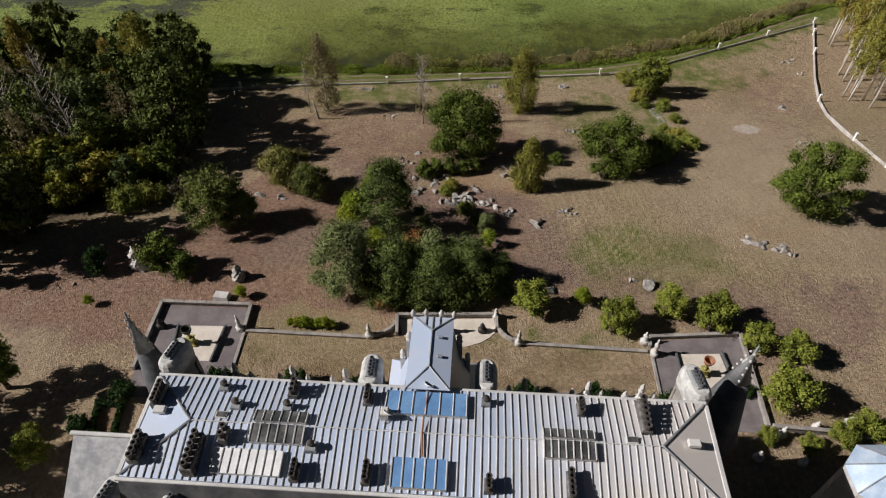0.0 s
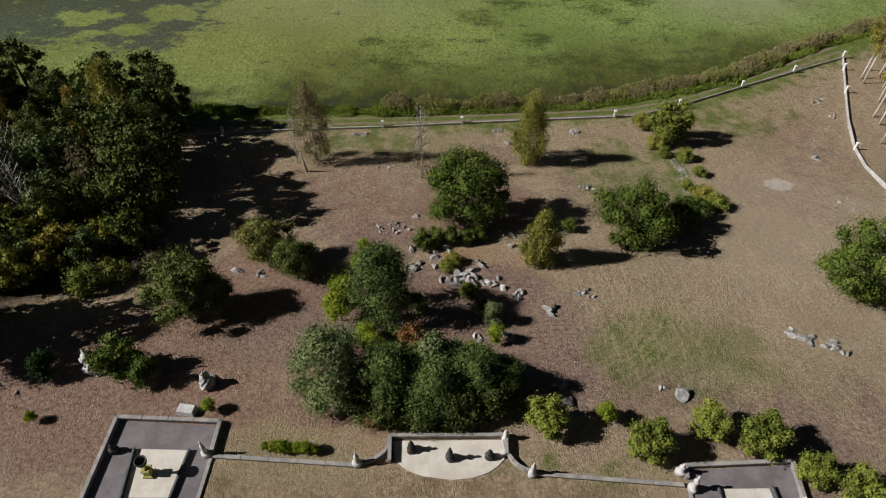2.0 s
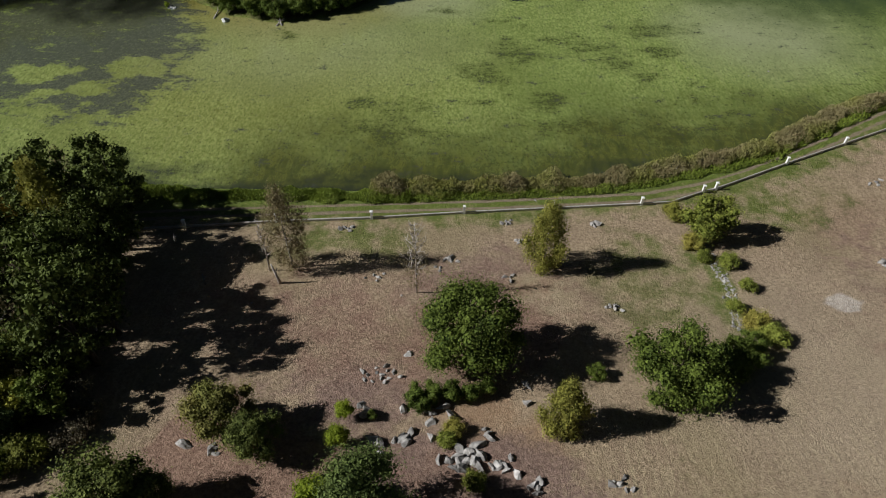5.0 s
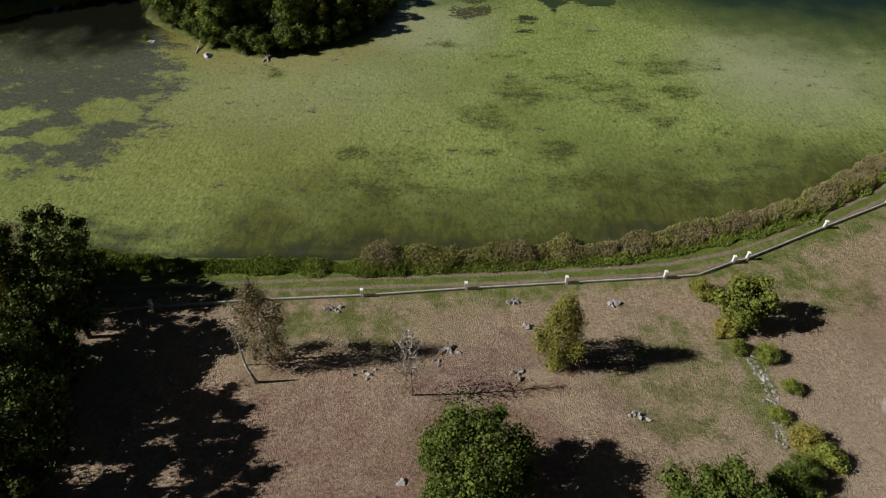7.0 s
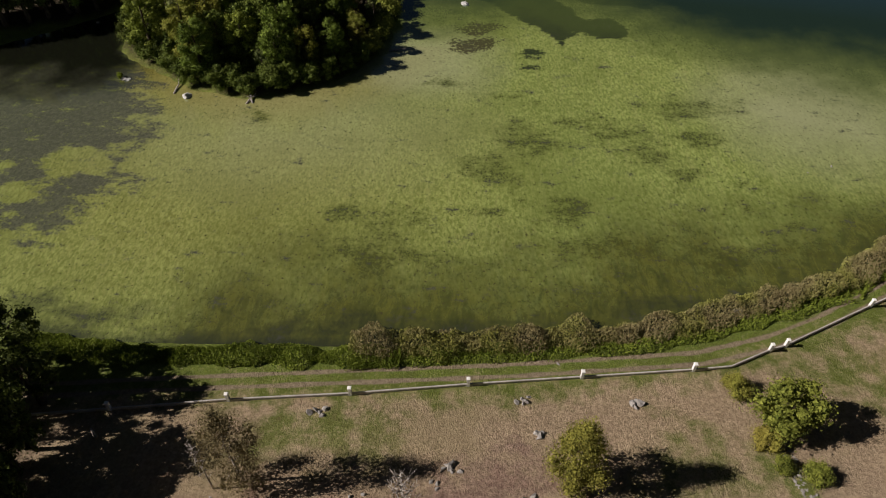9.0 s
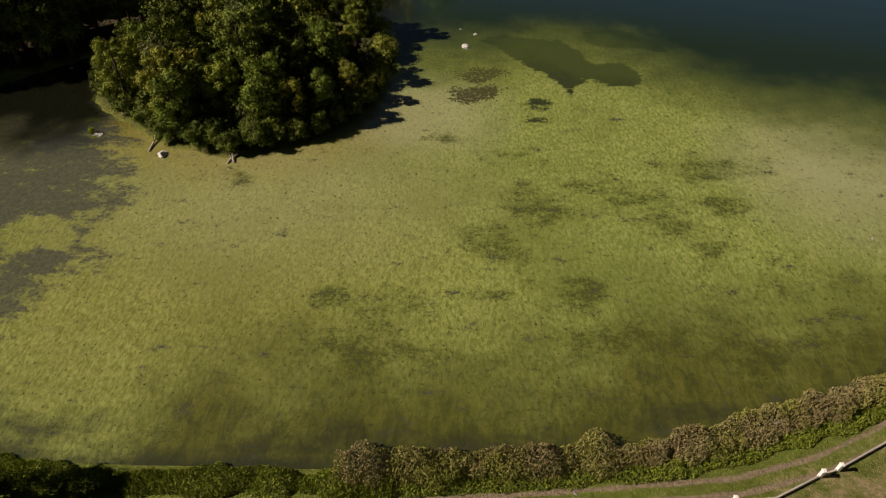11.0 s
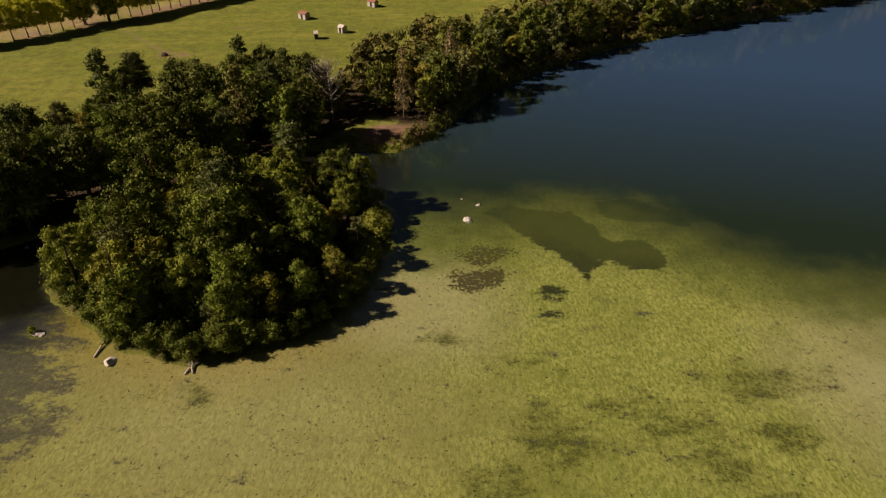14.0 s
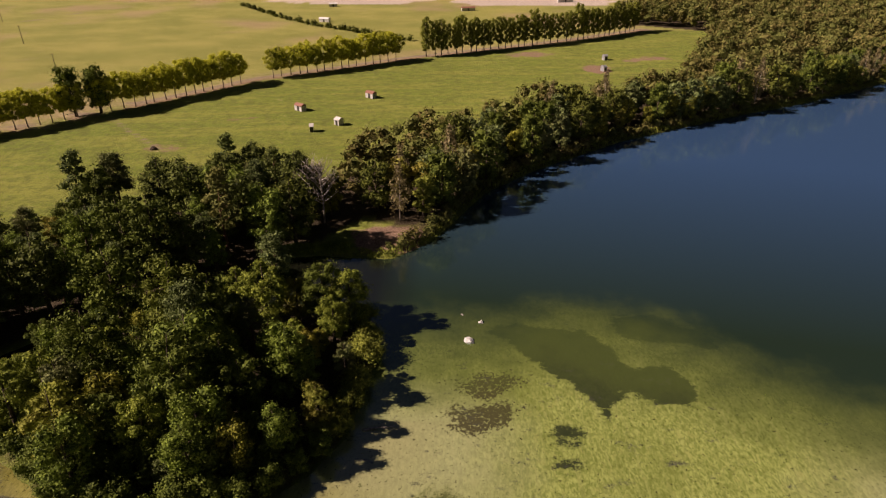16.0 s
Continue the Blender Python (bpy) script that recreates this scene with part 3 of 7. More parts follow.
def ground_layers(x, y):
    d = land_distance(x, y)
    near = y < 130 + np.clip(x - 60, 0, 900) * 0.4
    fx, fy = x, y
    x, y = x + 6 * cloud(fx, fy, 0.09, 61) + 2 * cloud(fx, fy, 0.35, 62), y + 5 * cloud(fx, fy, 0.09, 63) + 2 * cloud(fx, fy, 0.35, 64)
    t = line_distance(fx, fy, TRACK)
    row = line_distance(fx, fy, ROW)
    beyond = (fy > np.interp(fx, [p[0] for p in ROW], [p[1] for p in ROW])) & ~near
    lush = np.clip(1.35 - d / 9, 0, 1) * near
    lush = np.maximum(lush, 0.62 * blob(x, y, -13, 88.0, 11, 4.5, 2.4) * near)
    lush = np.maximum(lush, 0.46 * blob(x, y, 18.5, 46, 9, 8, 2.0) * near)
    lush = np.maximum(lush, 0.62 * blob(x, y, 31.5, 79, 2.5, 9) * near)
    lush = np.maximum(lush, 0.55 * blob(x, y, 42, 97, 14, 6, 2.4) * near)
    lush = np.maximum(lush, 0.45 * blob(x, y, 24, 80, 8, 9) * near)
    lush = np.maximum(lush, 0.42 * blob(x, y, 0, 31.5, 19, 4) * near)
    lush = np.maximum(lush, np.where(near, 0, np.where(beyond, 0.45, 0.95)))
    soil = 0.45 * blob(fx, fy, 0, 31.5, 20, 4, 1.0) + 0.55 * blob(x, y, -28, 43, 17, 9, 1.4) + 0.22 * blob(x, y, -38, 28, 14, 12, 1.8) + 0.8 * blob(x, y, -17, 56, 9, 5) + 0.75 * blob(x, y, -8, 41.5, 14, 3.5) + 0.45 * blob(x, y, 4, 52, 7, 7) + 0.4 * blob(x, y, 14, 40, 9, 3)
    soil = soil + 0.9 * blob(x, y, -19, 58.5, 5, 3, 1.2) + 0.7 * blob(x, y, -25, 50, 4, 3) + 0.7 * blob(x, y, -4, 46, 5, 3)
    soil = soil + 0.38 * blob(x, y, -4, 78, 40, 16, 2.2) + 0.3 * blob(x, y, 47, 72, 8, 9, 2.0) + 0.16 * blob(x, y, -8, 72, 20, 9, 2.0) + 0.3 * blob(x, y, 4, 72, 6, 5)
    soil = soil + 0.6 * np.exp(-((row - 0.0) / 4.0) ** 2) * ~near
    soil = soil + 1.0 * blob(x, y, -9, 215, 8, 7) + 0.7 * blob(x, y, 62, 357, 5, 8) + 0.6 * blob(x, y, 38, 386, 13, 8, 1.6) + 0.6 * blob(x, y, 85, 373, 13, 5, 1.6) + 0.5 * blob(x, y, -75, 268, 6, 4) + 0.45 * blob(x, y, -60, 292, 8, 3)
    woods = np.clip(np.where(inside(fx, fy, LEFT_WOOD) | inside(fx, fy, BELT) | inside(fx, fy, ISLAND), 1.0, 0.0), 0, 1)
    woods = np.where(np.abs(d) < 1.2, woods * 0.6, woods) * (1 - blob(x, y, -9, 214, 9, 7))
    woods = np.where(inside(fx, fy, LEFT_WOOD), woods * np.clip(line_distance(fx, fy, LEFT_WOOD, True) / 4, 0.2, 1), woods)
    field = np.where(beyond, np.clip(row / 12, 0, 1), 0)
    path = np.minimum(line_distance(fx, fy, [(-104, 299), (-90, 283), (-74, 266)]), 0.5 * line_distance(fx, fy, [(-262, 430), (-241, 469), (-221, 502), (-206, 572), (-200, 640)]))
    track = 0.6 * np.exp(-(path / 1.6) ** 2) + np.clip(1.5 - np.abs(t - 0.75) / 0.30, 0, 1) * near * 0.9 + 0.9 * np.exp(-((row - 3.0) / 1.8) ** 2) * beyond
    pale = 0.30 * blob(x, y, 50, 56, 17, 24, 2.6) * near + blob(fx, fy, 44, 77, 1.9, 1.2) + 0.2 * blob(x, y, 50, 72, 4, 3) + 0.8 * blob(x, y, -60, 560, 60, 22, 0.4) + 0.8 * blob(x, y, 60, 545, 60, 22, 0.4)
    cl = lambda v: np.clip(v, 0, 1) * (d > -3)
    earth = 0.75 * blob(x, y, 6, 52, 9, 8, 1.4) + 0.7 * blob(x, y, -3, 47, 6, 4, 1.4) + 0.6 * blob(x, y, 36, 38, 17, 6, 1.8) + 0.5 * blob(x, y, -6, 66, 8, 4, 1.6) + 0.6 * blob(x, y, -27, 46, 12, 4, 1.6) + 0.45 * blob(x, y, 52, 88, 10, 14, 2.0) + 0.4 * blob(x, y, -34, 34, 12, 7, 2.0) + 0.45 * blob(x, y, 4, 84, 8, 5, 1.6) + 0.5 * blob(x, y, -14, 45, 9, 6, 1.8) + 0.5 * blob(x, y, -33, 41, 12, 6, 1.8) + 0.6 * blob(x, y, 12, 42, 10, 4, 1.6) + 0.4 * blob(x, y, 22, 78, 9, 8, 2.0) + 0.6 * blob(x, y, -9, 54, 20, 9, 2.0) + 0.35 * blob(x, y, -8, 76, 18, 9, 2.4)
    mown = (0.8 * blob(fx, fy, 16, 50, 8, 8, 1.8) + 0.45 * blob(fx, fy, 32, 55, 14, 15, 1.8) + 0.4 * blob(fx, fy, -14, 45, 5, 5, 1.4) + 0.4 * blob(fx, fy, 22, 82, 8, 8, 1.6)) * near
    bleached = (0.8 * blob(x, y, 44, 62, 16, 16, 2.2) + 0.7 * blob(x, y, -40, 36, 9, 6, 1.6) + 0.6 * blob(x, y, 6, 78, 9, 5, 1.8) + 0.5 * blob(x, y, 11, 61, 5, 3, 1.4)) * near
    olive = 0.75 * blob(x, y, 18, 46, 9, 7, 1.8) + 0.6 * blob(x, y, 23, 81, 9, 9, 2.0) + 0.6 * blob(x, y, 44, 97, 14, 7, 2.0) + 0.5 * blob(x, y, -18, 44, 5, 4, 1.6) + 0.45 * blob(x, y, 30, 46, 9, 5, 2.0) + 0.45 * blob(x, y, -22, 33, 6, 5, 1.8)
    ochre = 0.8 * blob(x, y, 9, 59, 6, 4, 1.8) + 0.7 * blob(x, y, 3, 65, 5, 3, 1.6) + 0.6 * blob(x, y, -10, 39, 9, 3, 1.6) + 0.7 * blob(x, y, -16, 59, 7, 4, 1.6) + 0.5 * blob(x, y, 38, 52, 8, 4, 2.0) + 0.5 * blob(x, y, 51, 92, 9, 9, 2.0) + 0.5 * blob(x, y, 9, 79, 5, 4, 1.8)
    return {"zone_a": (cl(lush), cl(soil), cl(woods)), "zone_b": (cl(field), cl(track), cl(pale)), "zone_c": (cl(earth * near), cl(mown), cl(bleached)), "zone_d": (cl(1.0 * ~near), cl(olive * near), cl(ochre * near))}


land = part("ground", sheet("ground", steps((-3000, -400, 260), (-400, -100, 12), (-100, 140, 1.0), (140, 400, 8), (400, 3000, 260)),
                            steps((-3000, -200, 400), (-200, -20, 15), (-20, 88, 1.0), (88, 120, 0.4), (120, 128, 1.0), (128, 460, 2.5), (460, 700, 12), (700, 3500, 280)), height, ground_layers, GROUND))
tagged(land, "sun-dried park grass sloping to a lake shore", "ground", kind="structure")

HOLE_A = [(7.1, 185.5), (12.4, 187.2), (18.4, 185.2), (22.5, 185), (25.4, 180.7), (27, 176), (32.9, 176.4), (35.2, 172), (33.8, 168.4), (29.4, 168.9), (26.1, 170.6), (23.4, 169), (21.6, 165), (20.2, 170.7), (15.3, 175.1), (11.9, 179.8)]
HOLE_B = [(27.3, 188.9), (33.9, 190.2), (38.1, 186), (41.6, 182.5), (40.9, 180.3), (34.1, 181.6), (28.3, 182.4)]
OPEN_BED = [(-95, 146), (-71, 164), (-60, 164), (-54, 158), (-48, 146.5), (-46.5, 142), (-45, 137), (-46, 133), (-42.4, 128), (-47.6, 122.4), (-49.3, 117.2), (-57, 117.8), (-67, 122), (-80, 121), (-100, 124)]
GREENS = [(-53.5, 133, 5.6, 3.0), (-57, 125.6, 4.2, 2.2), (-70, 131, 7, 2.4), (-65, 125, 3, 1.4)]
WEEDS = [(-13.1, 121.0, 2.6, 2.2), (-6.2, 119.0, 3.0, 2.2), (-3.6, 120.6, 1.6, 1.8), (8.1, 131, 3.0, 3.0), (11.4, 136.8, 3.8, 4.2), (3.6, 131.6, 2.2, 1.8), (14.6, 135, 2.6, 1.8), (26.5, 139, 5.5, 3.0), (20.5, 142.5, 5.0, 1.6), (31.5, 133, 4.0, 3.4),
         (37.6, 137.4, 4.2, 1.6), (16.6, 122, 2.0, 3.0), (10.3, 123.4, 1.5, 1.6), (41.5, 127.3, 0.9, 0.6), (40.3, 122, 1.3, 0.7), (14.3, 147, 1.5, 0.8), (35.6, 129.8, 2.6, 1.0), (45.5, 119.8, 1.8, 1.3), (45.4, 114.5, 3.1, 1.6), (34.7, 112.6, 4.0, 1.7),
         (-28.4, 143, 2.8, 1.2), (5.2, 121.2, 2.4, 1.2), (0, 153, 3.6, 0.7), (-8, 114, 7, 3.0), (22, 115, 6, 2.0), (40, 146, 7, 2.6), (9, 150, 3.0, 1.2)]
# Strips of shade beside the reeds, painted into the near water.
BANK_SHADE = [(-12.2, 101.6, 12, 2.2), (30, 105.3, 12, 1.9), (5, 102, 12, 2.0), (-44, 104.5, 12, 2.2)]


def bed_layers(x, y):
    d = -land_distance(x, y)
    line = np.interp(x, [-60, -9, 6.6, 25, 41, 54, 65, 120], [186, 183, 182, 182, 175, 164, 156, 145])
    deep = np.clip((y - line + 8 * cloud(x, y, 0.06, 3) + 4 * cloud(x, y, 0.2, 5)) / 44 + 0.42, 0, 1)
    wx, wy = x + 5.0 * cloud(x, y, 0.20, 7) + 3.0 * cloud(x, y, 0.5, 9), y + 4.4 * cloud(x, y, 0.20, 17) + 2.6 * cloud(x, y, 0.5, 19)
    wx, wy = 0.45 * x + 0.55 * wx, 0.45 * y + 0.55 * wy
    weed = np.max([0.80 * blob(wx, wy, w[0], w[1], w[2] * 1.35, w[3] * 1.35, 2.4) for w in WEEDS], 0)
    weed = np.maximum(weed, 0.42 * np.clip(cloud(x, y, 0.11, 31) * 2.2 - 0.35, 0, 1) * (y > 104))
    sx, sy = 0.75 * x + 0.25 * wx, 0.75 * y + 0.25 * wy
    signed = lambda px, py, pts: np.where(inside(px, py, pts), 1, -1) * line_distance(px, py, pts, True)
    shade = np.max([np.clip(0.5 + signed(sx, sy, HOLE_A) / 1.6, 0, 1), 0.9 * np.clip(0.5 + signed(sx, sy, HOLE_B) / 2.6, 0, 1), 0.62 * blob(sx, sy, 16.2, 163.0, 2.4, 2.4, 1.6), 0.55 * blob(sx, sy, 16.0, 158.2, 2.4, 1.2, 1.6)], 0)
    ux, uy = x + 9 * cloud(x, y, 0.10, 43) + 4 * cloud(x, y, 0.35, 44), y + 7 * cloud(x, y, 0.10, 45) + 3 * cloud(x, y, 0.35, 46)
    ox, oy = 0.6 * x + 0.4 * ux, 0.6 * y + 0.4 * uy
    open_water = np.clip(0.5 + signed(ox, oy, OPEN_BED) / 9.0, 0, 1)
    open_water = open_water * (1 - np.max([blob(ox, oy, g[0], g[1], g[2], g[3], 1.6) for g in GREENS], 0))
    # The first, largest blob paints bright sky glare into the water colour.
    pale = np.maximum(blob(wx, wy, 60, 146, 15, 14, 2.4), 0.45 * blob(x, y, 54.7, 192.6, 4, 3.0, 1.6))
    pale = np.maximum(pale, 0.8 * blob(wx, wy, -4, 160, 13, 11, 1.8))
    pale = np.maximum(pale, 0.45 * blob(wx, wy, -24, 142, 24, 14, 2.4))
    brown = np.maximum(blob(wx, wy, 5.8, 166.2, 4.8, 3.2), 0.9 * blob(wx, wy, 6.1, 172.6, 5.2, 2.0))
    # Bank shade as dark strips, then a dark rim at the water's edge.
    murk_and_shade = np.max([0.6 * blob(wx, wy, w[0], w[1], w[2] * 1.2, w[3] * 1.2, 2.2) for w in BANK_SHADE], 0)
    murk_and_shade = np.maximum(murk_and_shade, 0.9 * np.exp(-np.clip(d + 0.6 * cloud(x, y, 0.3, 51), 0, 99) / 2.4) * (y < 130))
    bank = 1.0 * np.clip(1 - (y - 100 - 0.20 * np.clip(x, 0, 90) - 7 * cloud(x, y, 0.12, 53)) / 23, 0, 1) * (y < 145) * np.clip((x + 38) / 14, 0.3, 1)
    # Second term: dark water past the island, with its shade painted in.
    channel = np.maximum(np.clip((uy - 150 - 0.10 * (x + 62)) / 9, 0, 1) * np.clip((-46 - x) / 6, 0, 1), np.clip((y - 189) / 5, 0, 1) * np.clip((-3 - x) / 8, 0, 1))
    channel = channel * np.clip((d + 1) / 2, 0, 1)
    murk_and_shade = np.maximum(murk_and_shade, 0.9 * channel)
    isle = line_distance(x, y, ISLAND, True)
    sand = np.clip(1.15 - isle / 12, 0, 1) * (y < 166) * np.clip((x + 58) / 6, 0, 1)
    sand = np.maximum(sand, 0.42 * blob(wx, wy, -34, 128, 34, 26, 2.2))
    # bed_c, second channel: how strongly the sky's blue is painted in.
    return {"bed_a": (deep, weed, pale), "bed_b": (brown, murk_and_shade, sand), "bed_c": (bank, np.clip((y - 195 + 0.25 * x) / 80, 0, 1), shade), "bed_d": (open_water, np.clip(channel, 0, 1), 0 * x)}


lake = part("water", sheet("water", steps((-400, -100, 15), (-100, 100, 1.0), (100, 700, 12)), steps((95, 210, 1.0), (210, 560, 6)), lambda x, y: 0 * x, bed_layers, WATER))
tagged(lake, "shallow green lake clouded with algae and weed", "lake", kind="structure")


# ---- trees ----
def leaf_cloud(name, lobes, per, size, material, seed, droop=0.0, slim=0.36, inner=0.42, scatter=0.42, stray=0.11):
    """A crown of many small leaf clumps spread over rounded lobes, with larger ones inside."""
    rng = np.random.RandomState(seed)
    pts, nrm, big = [], [], []
    for cx, cy, cz, rx, ry, rz in lobes:
        d = rng.normal(size=(per, 3))
        d /= np.linalg.norm(d, axis=1)[:, None]
        deep = rng.rand(per) < inner
        r = np.where(deep, rng.uniform(0.25, 0.7, per), rng.uniform(0.66, 1.05, per) + np.minimum(rng.exponential(stray, per), 5.5 * stray))
        p = np.array([cx, cy, cz]) + d * r[:, None] * [rx, ry, rz]
        p[:, 2] -= droop * rng.rand(per)
        pts.append(p), nrm.append(d + rng.normal(scale=scatter, size=(per, 3))), big.append(np.where(deep, 2.1, rng.uniform(0.6, 1.25, per)))
    p, n, s = np.concatenate(pts), np.concatenate(nrm), np.concatenate(big) * size
    n /= np.linalg.norm(n, axis=1)[:, None]
    a = np.cross(n, rng.normal(size=n.shape))
    if droop:
        a[:, 2] -= 1.2
    a /= np.linalg.norm(a, axis=1)[:, None]
    b = np.cross(n, a)
    a, b, s = a * s[:, None] * 0.5, b * s[:, None] * slim, s[:, None]
    v = np.stack([p - a - b * 0.7 - n * s * 0.08, p + b * 1.5, p + a - b * 0.7 - n * s * 0.1], 1).reshape(-1, 3)
    k = np.arange(len(p))[:, None] * 3
    me = bpy.data.meshes.new(name)
    me.from_pydata(v.tolist(), [], (k + [0, 1, 2]).tolist())
    me.materials.append(material)
    me.update()
    return me


def crown_lobes(rng, h, w, low=0.25, count=22, lobe=0.42, top=1.0):
    """Lobes over an egg-shaped crown with an uneven outline."""
    out, cz, rz = [], h * (low + 1) / 2, h * (1 - low) / 2
    for i in range(count):
        up = -0.85 + 1.75 * (i + 0.5) / count
        flat = math.sqrt(max(0.05, 1 - up * up))
        a, r = i * 2.39996 + rng.uniform(-0.4, 0.4), rng.uniform(0.36, 0.9)
        q = lobe * w / 2 * rng.uniform(0.5, 1.3)
        out.append((math.cos(a) * flat * r * w / 2, math.sin(a) * flat * r * w / 2, cz + up * rz * 0.80 * top, q, q, q * rng.uniform(0.6, 0.9)))
    return out


def limbs(rng, h, w, material, girth=0.03, low=0.25, count=7, lean=0.0, sides=6, spread=0.36, name="trunk"):
    """A tapered trunk with limbs."""
    s = Shape()
    bend = [(lean * h * t * t + rng.uniform(-0.02, 0.02) * h * t, rng.uniform(-0.02, 0.02) * h * t, h * t * 0.92 - 0.3 * (t == 0)) for t in (0, 0.15, 0.35, 0.6, 0.8, 1.0)]
    s.tube(bend, [girth * h * k for k in (1.35, 1.0, 0.78, 0.5, 0.3, 0.08)], sides)
    for i in range(count):
        t = low + (0.85 - low) * (i + rng.random()) / count
        base = Vector((lean * h * t * t, 0, h * t * 0.92))
        a = i * 2.4 + rng.uniform(-0.4, 0.4)
        reach = w * spread * rng.uniform(0.7, 1.2) * (1.15 - 0.6 * t)
        end = base + Vector((math.cos(a) * reach, math.sin(a) * reach, reach * rng.uniform(0.35, 0.9)))
        mid = (base + end) / 2 + Vector((0, 0, -0.08 * reach))
        g = girth * h * 0.42 * (1.1 - t)
        s.tube([base, mid, end], [g, g * 0.65, g * 0.15], 4)
    return s.mesh(name, material, True)


def broad_tree(seed, h, w, leaf, bark=BARK, low=0.22, count=24, per=130, size=0.34, lobe=0.42):
    rng = random.Random(seed)
    return limbs(rng, h, w, bark, 0.026, low + 0.05), leaf_cloud("crown", crown_lobes(rng, h, w, low, count, lobe), per, size, leaf, seed)


def birch_tree(seed, h, w, leaf=LEAF_BIRCH, per=150, size=0.30, low=0.24):
    rng = random.Random(seed)
    lobes = []
    for i in range(24):
        t = low + (1 - low) * (i + 0.5) / 24
        wide = w / 2 * math.sin(math.pi * min(1, (t - low) / (1 - low) * 0.85 + 0.2)) * rng.uniform(0.35, 0.8)
        a = i * 2.4 + rng.uniform(-0.5, 0.5)
        lobes.append((math.cos(a) * wide, math.sin(a) * wide, h * t, w * 0.16, w * 0.16, w * 0.24))
    return limbs(rng, h, w, BARK_BIRCH, 0.011, 0.3, 12, sides=5, spread=0.3), leaf_cloud("crown", lobes, per, size, leaf, seed, droop=0.5, slim=0.3, inner=0.15)


def pine_tree(seed, h, w, low=0.2, per=120, leaf=LEAF_PINE, bark=BARK_PINE, size=0.36):
    """Pine: flat pads of needles in layers along the limbs."""
    rng = random.Random(seed)
    lobes = []
    for i in range(26):
        t = low + (1 - low) * (i + 0.5) / 26
        r = w / 2 * (1.05 - 0.75 * ((t - low) / (1 - low)) ** 1.4) * rng.uniform(0.45, 0.95)
        a = i * 2.4 + rng.uniform(-0.5, 0.5)
        q = w * rng.uniform(0.13, 0.24)
        lobes.append((math.cos(a) * r * 0.95, math.sin(a) * r * 0.95, h * t, q, q, q * 0.55))
    return limbs(rng, h, w, bark, 0.018, low + 0.05, 12, spread=0.4), leaf_cloud("crown", lobes, per, size, leaf, seed, slim=0.2, inner=0.3)


def shrub(seed, h, w, leaf=LEAF_SHRUB, count=16, per=110, size=0.24, lobe=0.42):
    rng = random.Random(seed)
    lobes = []
    for i in range(count):
        a, r = i * 2.4 + rng.uniform(-0.5, 0.5), math.sqrt((i + 0.5) / count) * w / 2 * 0.72
        q = w / 2 * lobe * rng.uniform(0.8, 1.2)
        lobes.append((math.cos(a) * r, math.sin(a) * r, h * rng.uniform(0.30, 0.86) * (1.08 - 0.5 * r / (w / 2)), q, q, min(q, h * 0.42)))
    return limbs(rng, h * 0.9, w, BARK, 0.022, 0.08, 9, sides=4, spread=0.4, name="stem"), leaf_cloud("crown", lobes, per, size, leaf, seed, stray=0.2)


BARK_POPLAR = bark_material("poplar_bark", (0.12, 0.10, 0.07), (0.32, 0.27, 0.20))


def clipped(seed, w, h):
    """An evergreen sheared into a rounded block."""
    rng, lobes = random.Random(seed), []
    for x in (-0.62, 0, 0.62):
        for y in (-0.62, 0, 0.62):
            for z in (0.28, 0.7):
                lobes.append((x * w * 0.5 + rng.uniform(-0.06, 0.06), y * w * 0.5 + rng.uniform(-0.06, 0.06), z * h, w * 0.23, w * 0.23, h * 0.27))
    return limbs(rng, h * 0.8, w, BARK, 0.03, 0.1, 6, sides=4, spread=0.3, name="stem"), leaf_cloud("crown", lobes, 130, 0.15, LEAF_YEW, seed)


def poplar_tree(seed, h, w):
    rng = random.Random(seed)
    return limbs(rng, h, w, BARK_POPLAR, 0.011, 0.25, 5, sides=5), leaf_cloud("crown", crown_lobes(rng, h, w, 0.16, 26, 0.38), 150, 0.34, LEAF_POPLAR, seed, droop=0.6, slim=0.3)


def bare_tree(seed, h, w, bark=BARK_BIRCH, girth=0.012, count=26, stout=1.0):
    rng = random.Random(seed)
    s = Shape()
    s.tube([(0, 0, -0.3), (0.02 * h, 0, 0.4 * h), (0, 0.01 * h, 0.75 * h), (0.01 * h, 0, h)], [girth * h, girth * h * 0.75, girth * h * 0.4, 0.01], 6)
    for i in range(count):
        t = 0.3 + 0.68 * (i + 0.5) / count
        a, r = i * 2.4, w / 2 * rng.uniform(0.5, 1.0) * (1.25 - t)
        base = Vector((0.01 * h, 0, h * t))
        end = base + Vector((math.cos(a) * r, math.sin(a) * r, r * rng.uniform(0.5, 1.3)))
        mid = (base + end) / 2 + Vector((rng.uniform(-0.1, 0.1), rng.uniform(-0.1, 0.1), -0.05 * r))
        s.tube([base, mid, end], [0.05 * stout, 0.035 * stout, 0.012 * stout], 3)
        for k in range(3):
            p = mid.lerp(end, k / 3)
            q = p + Vector((rng.uniform(-0.5, 0.5), rng.uniform(-0.5, 0.5), rng.uniform(0.1, 0.7)))
            s.tube([p, p + (q - p) * min(stout, 2.2)], [0.022 * stout, 0.008 * stout], 3)
    return s.mesh("trunk", bark, True)


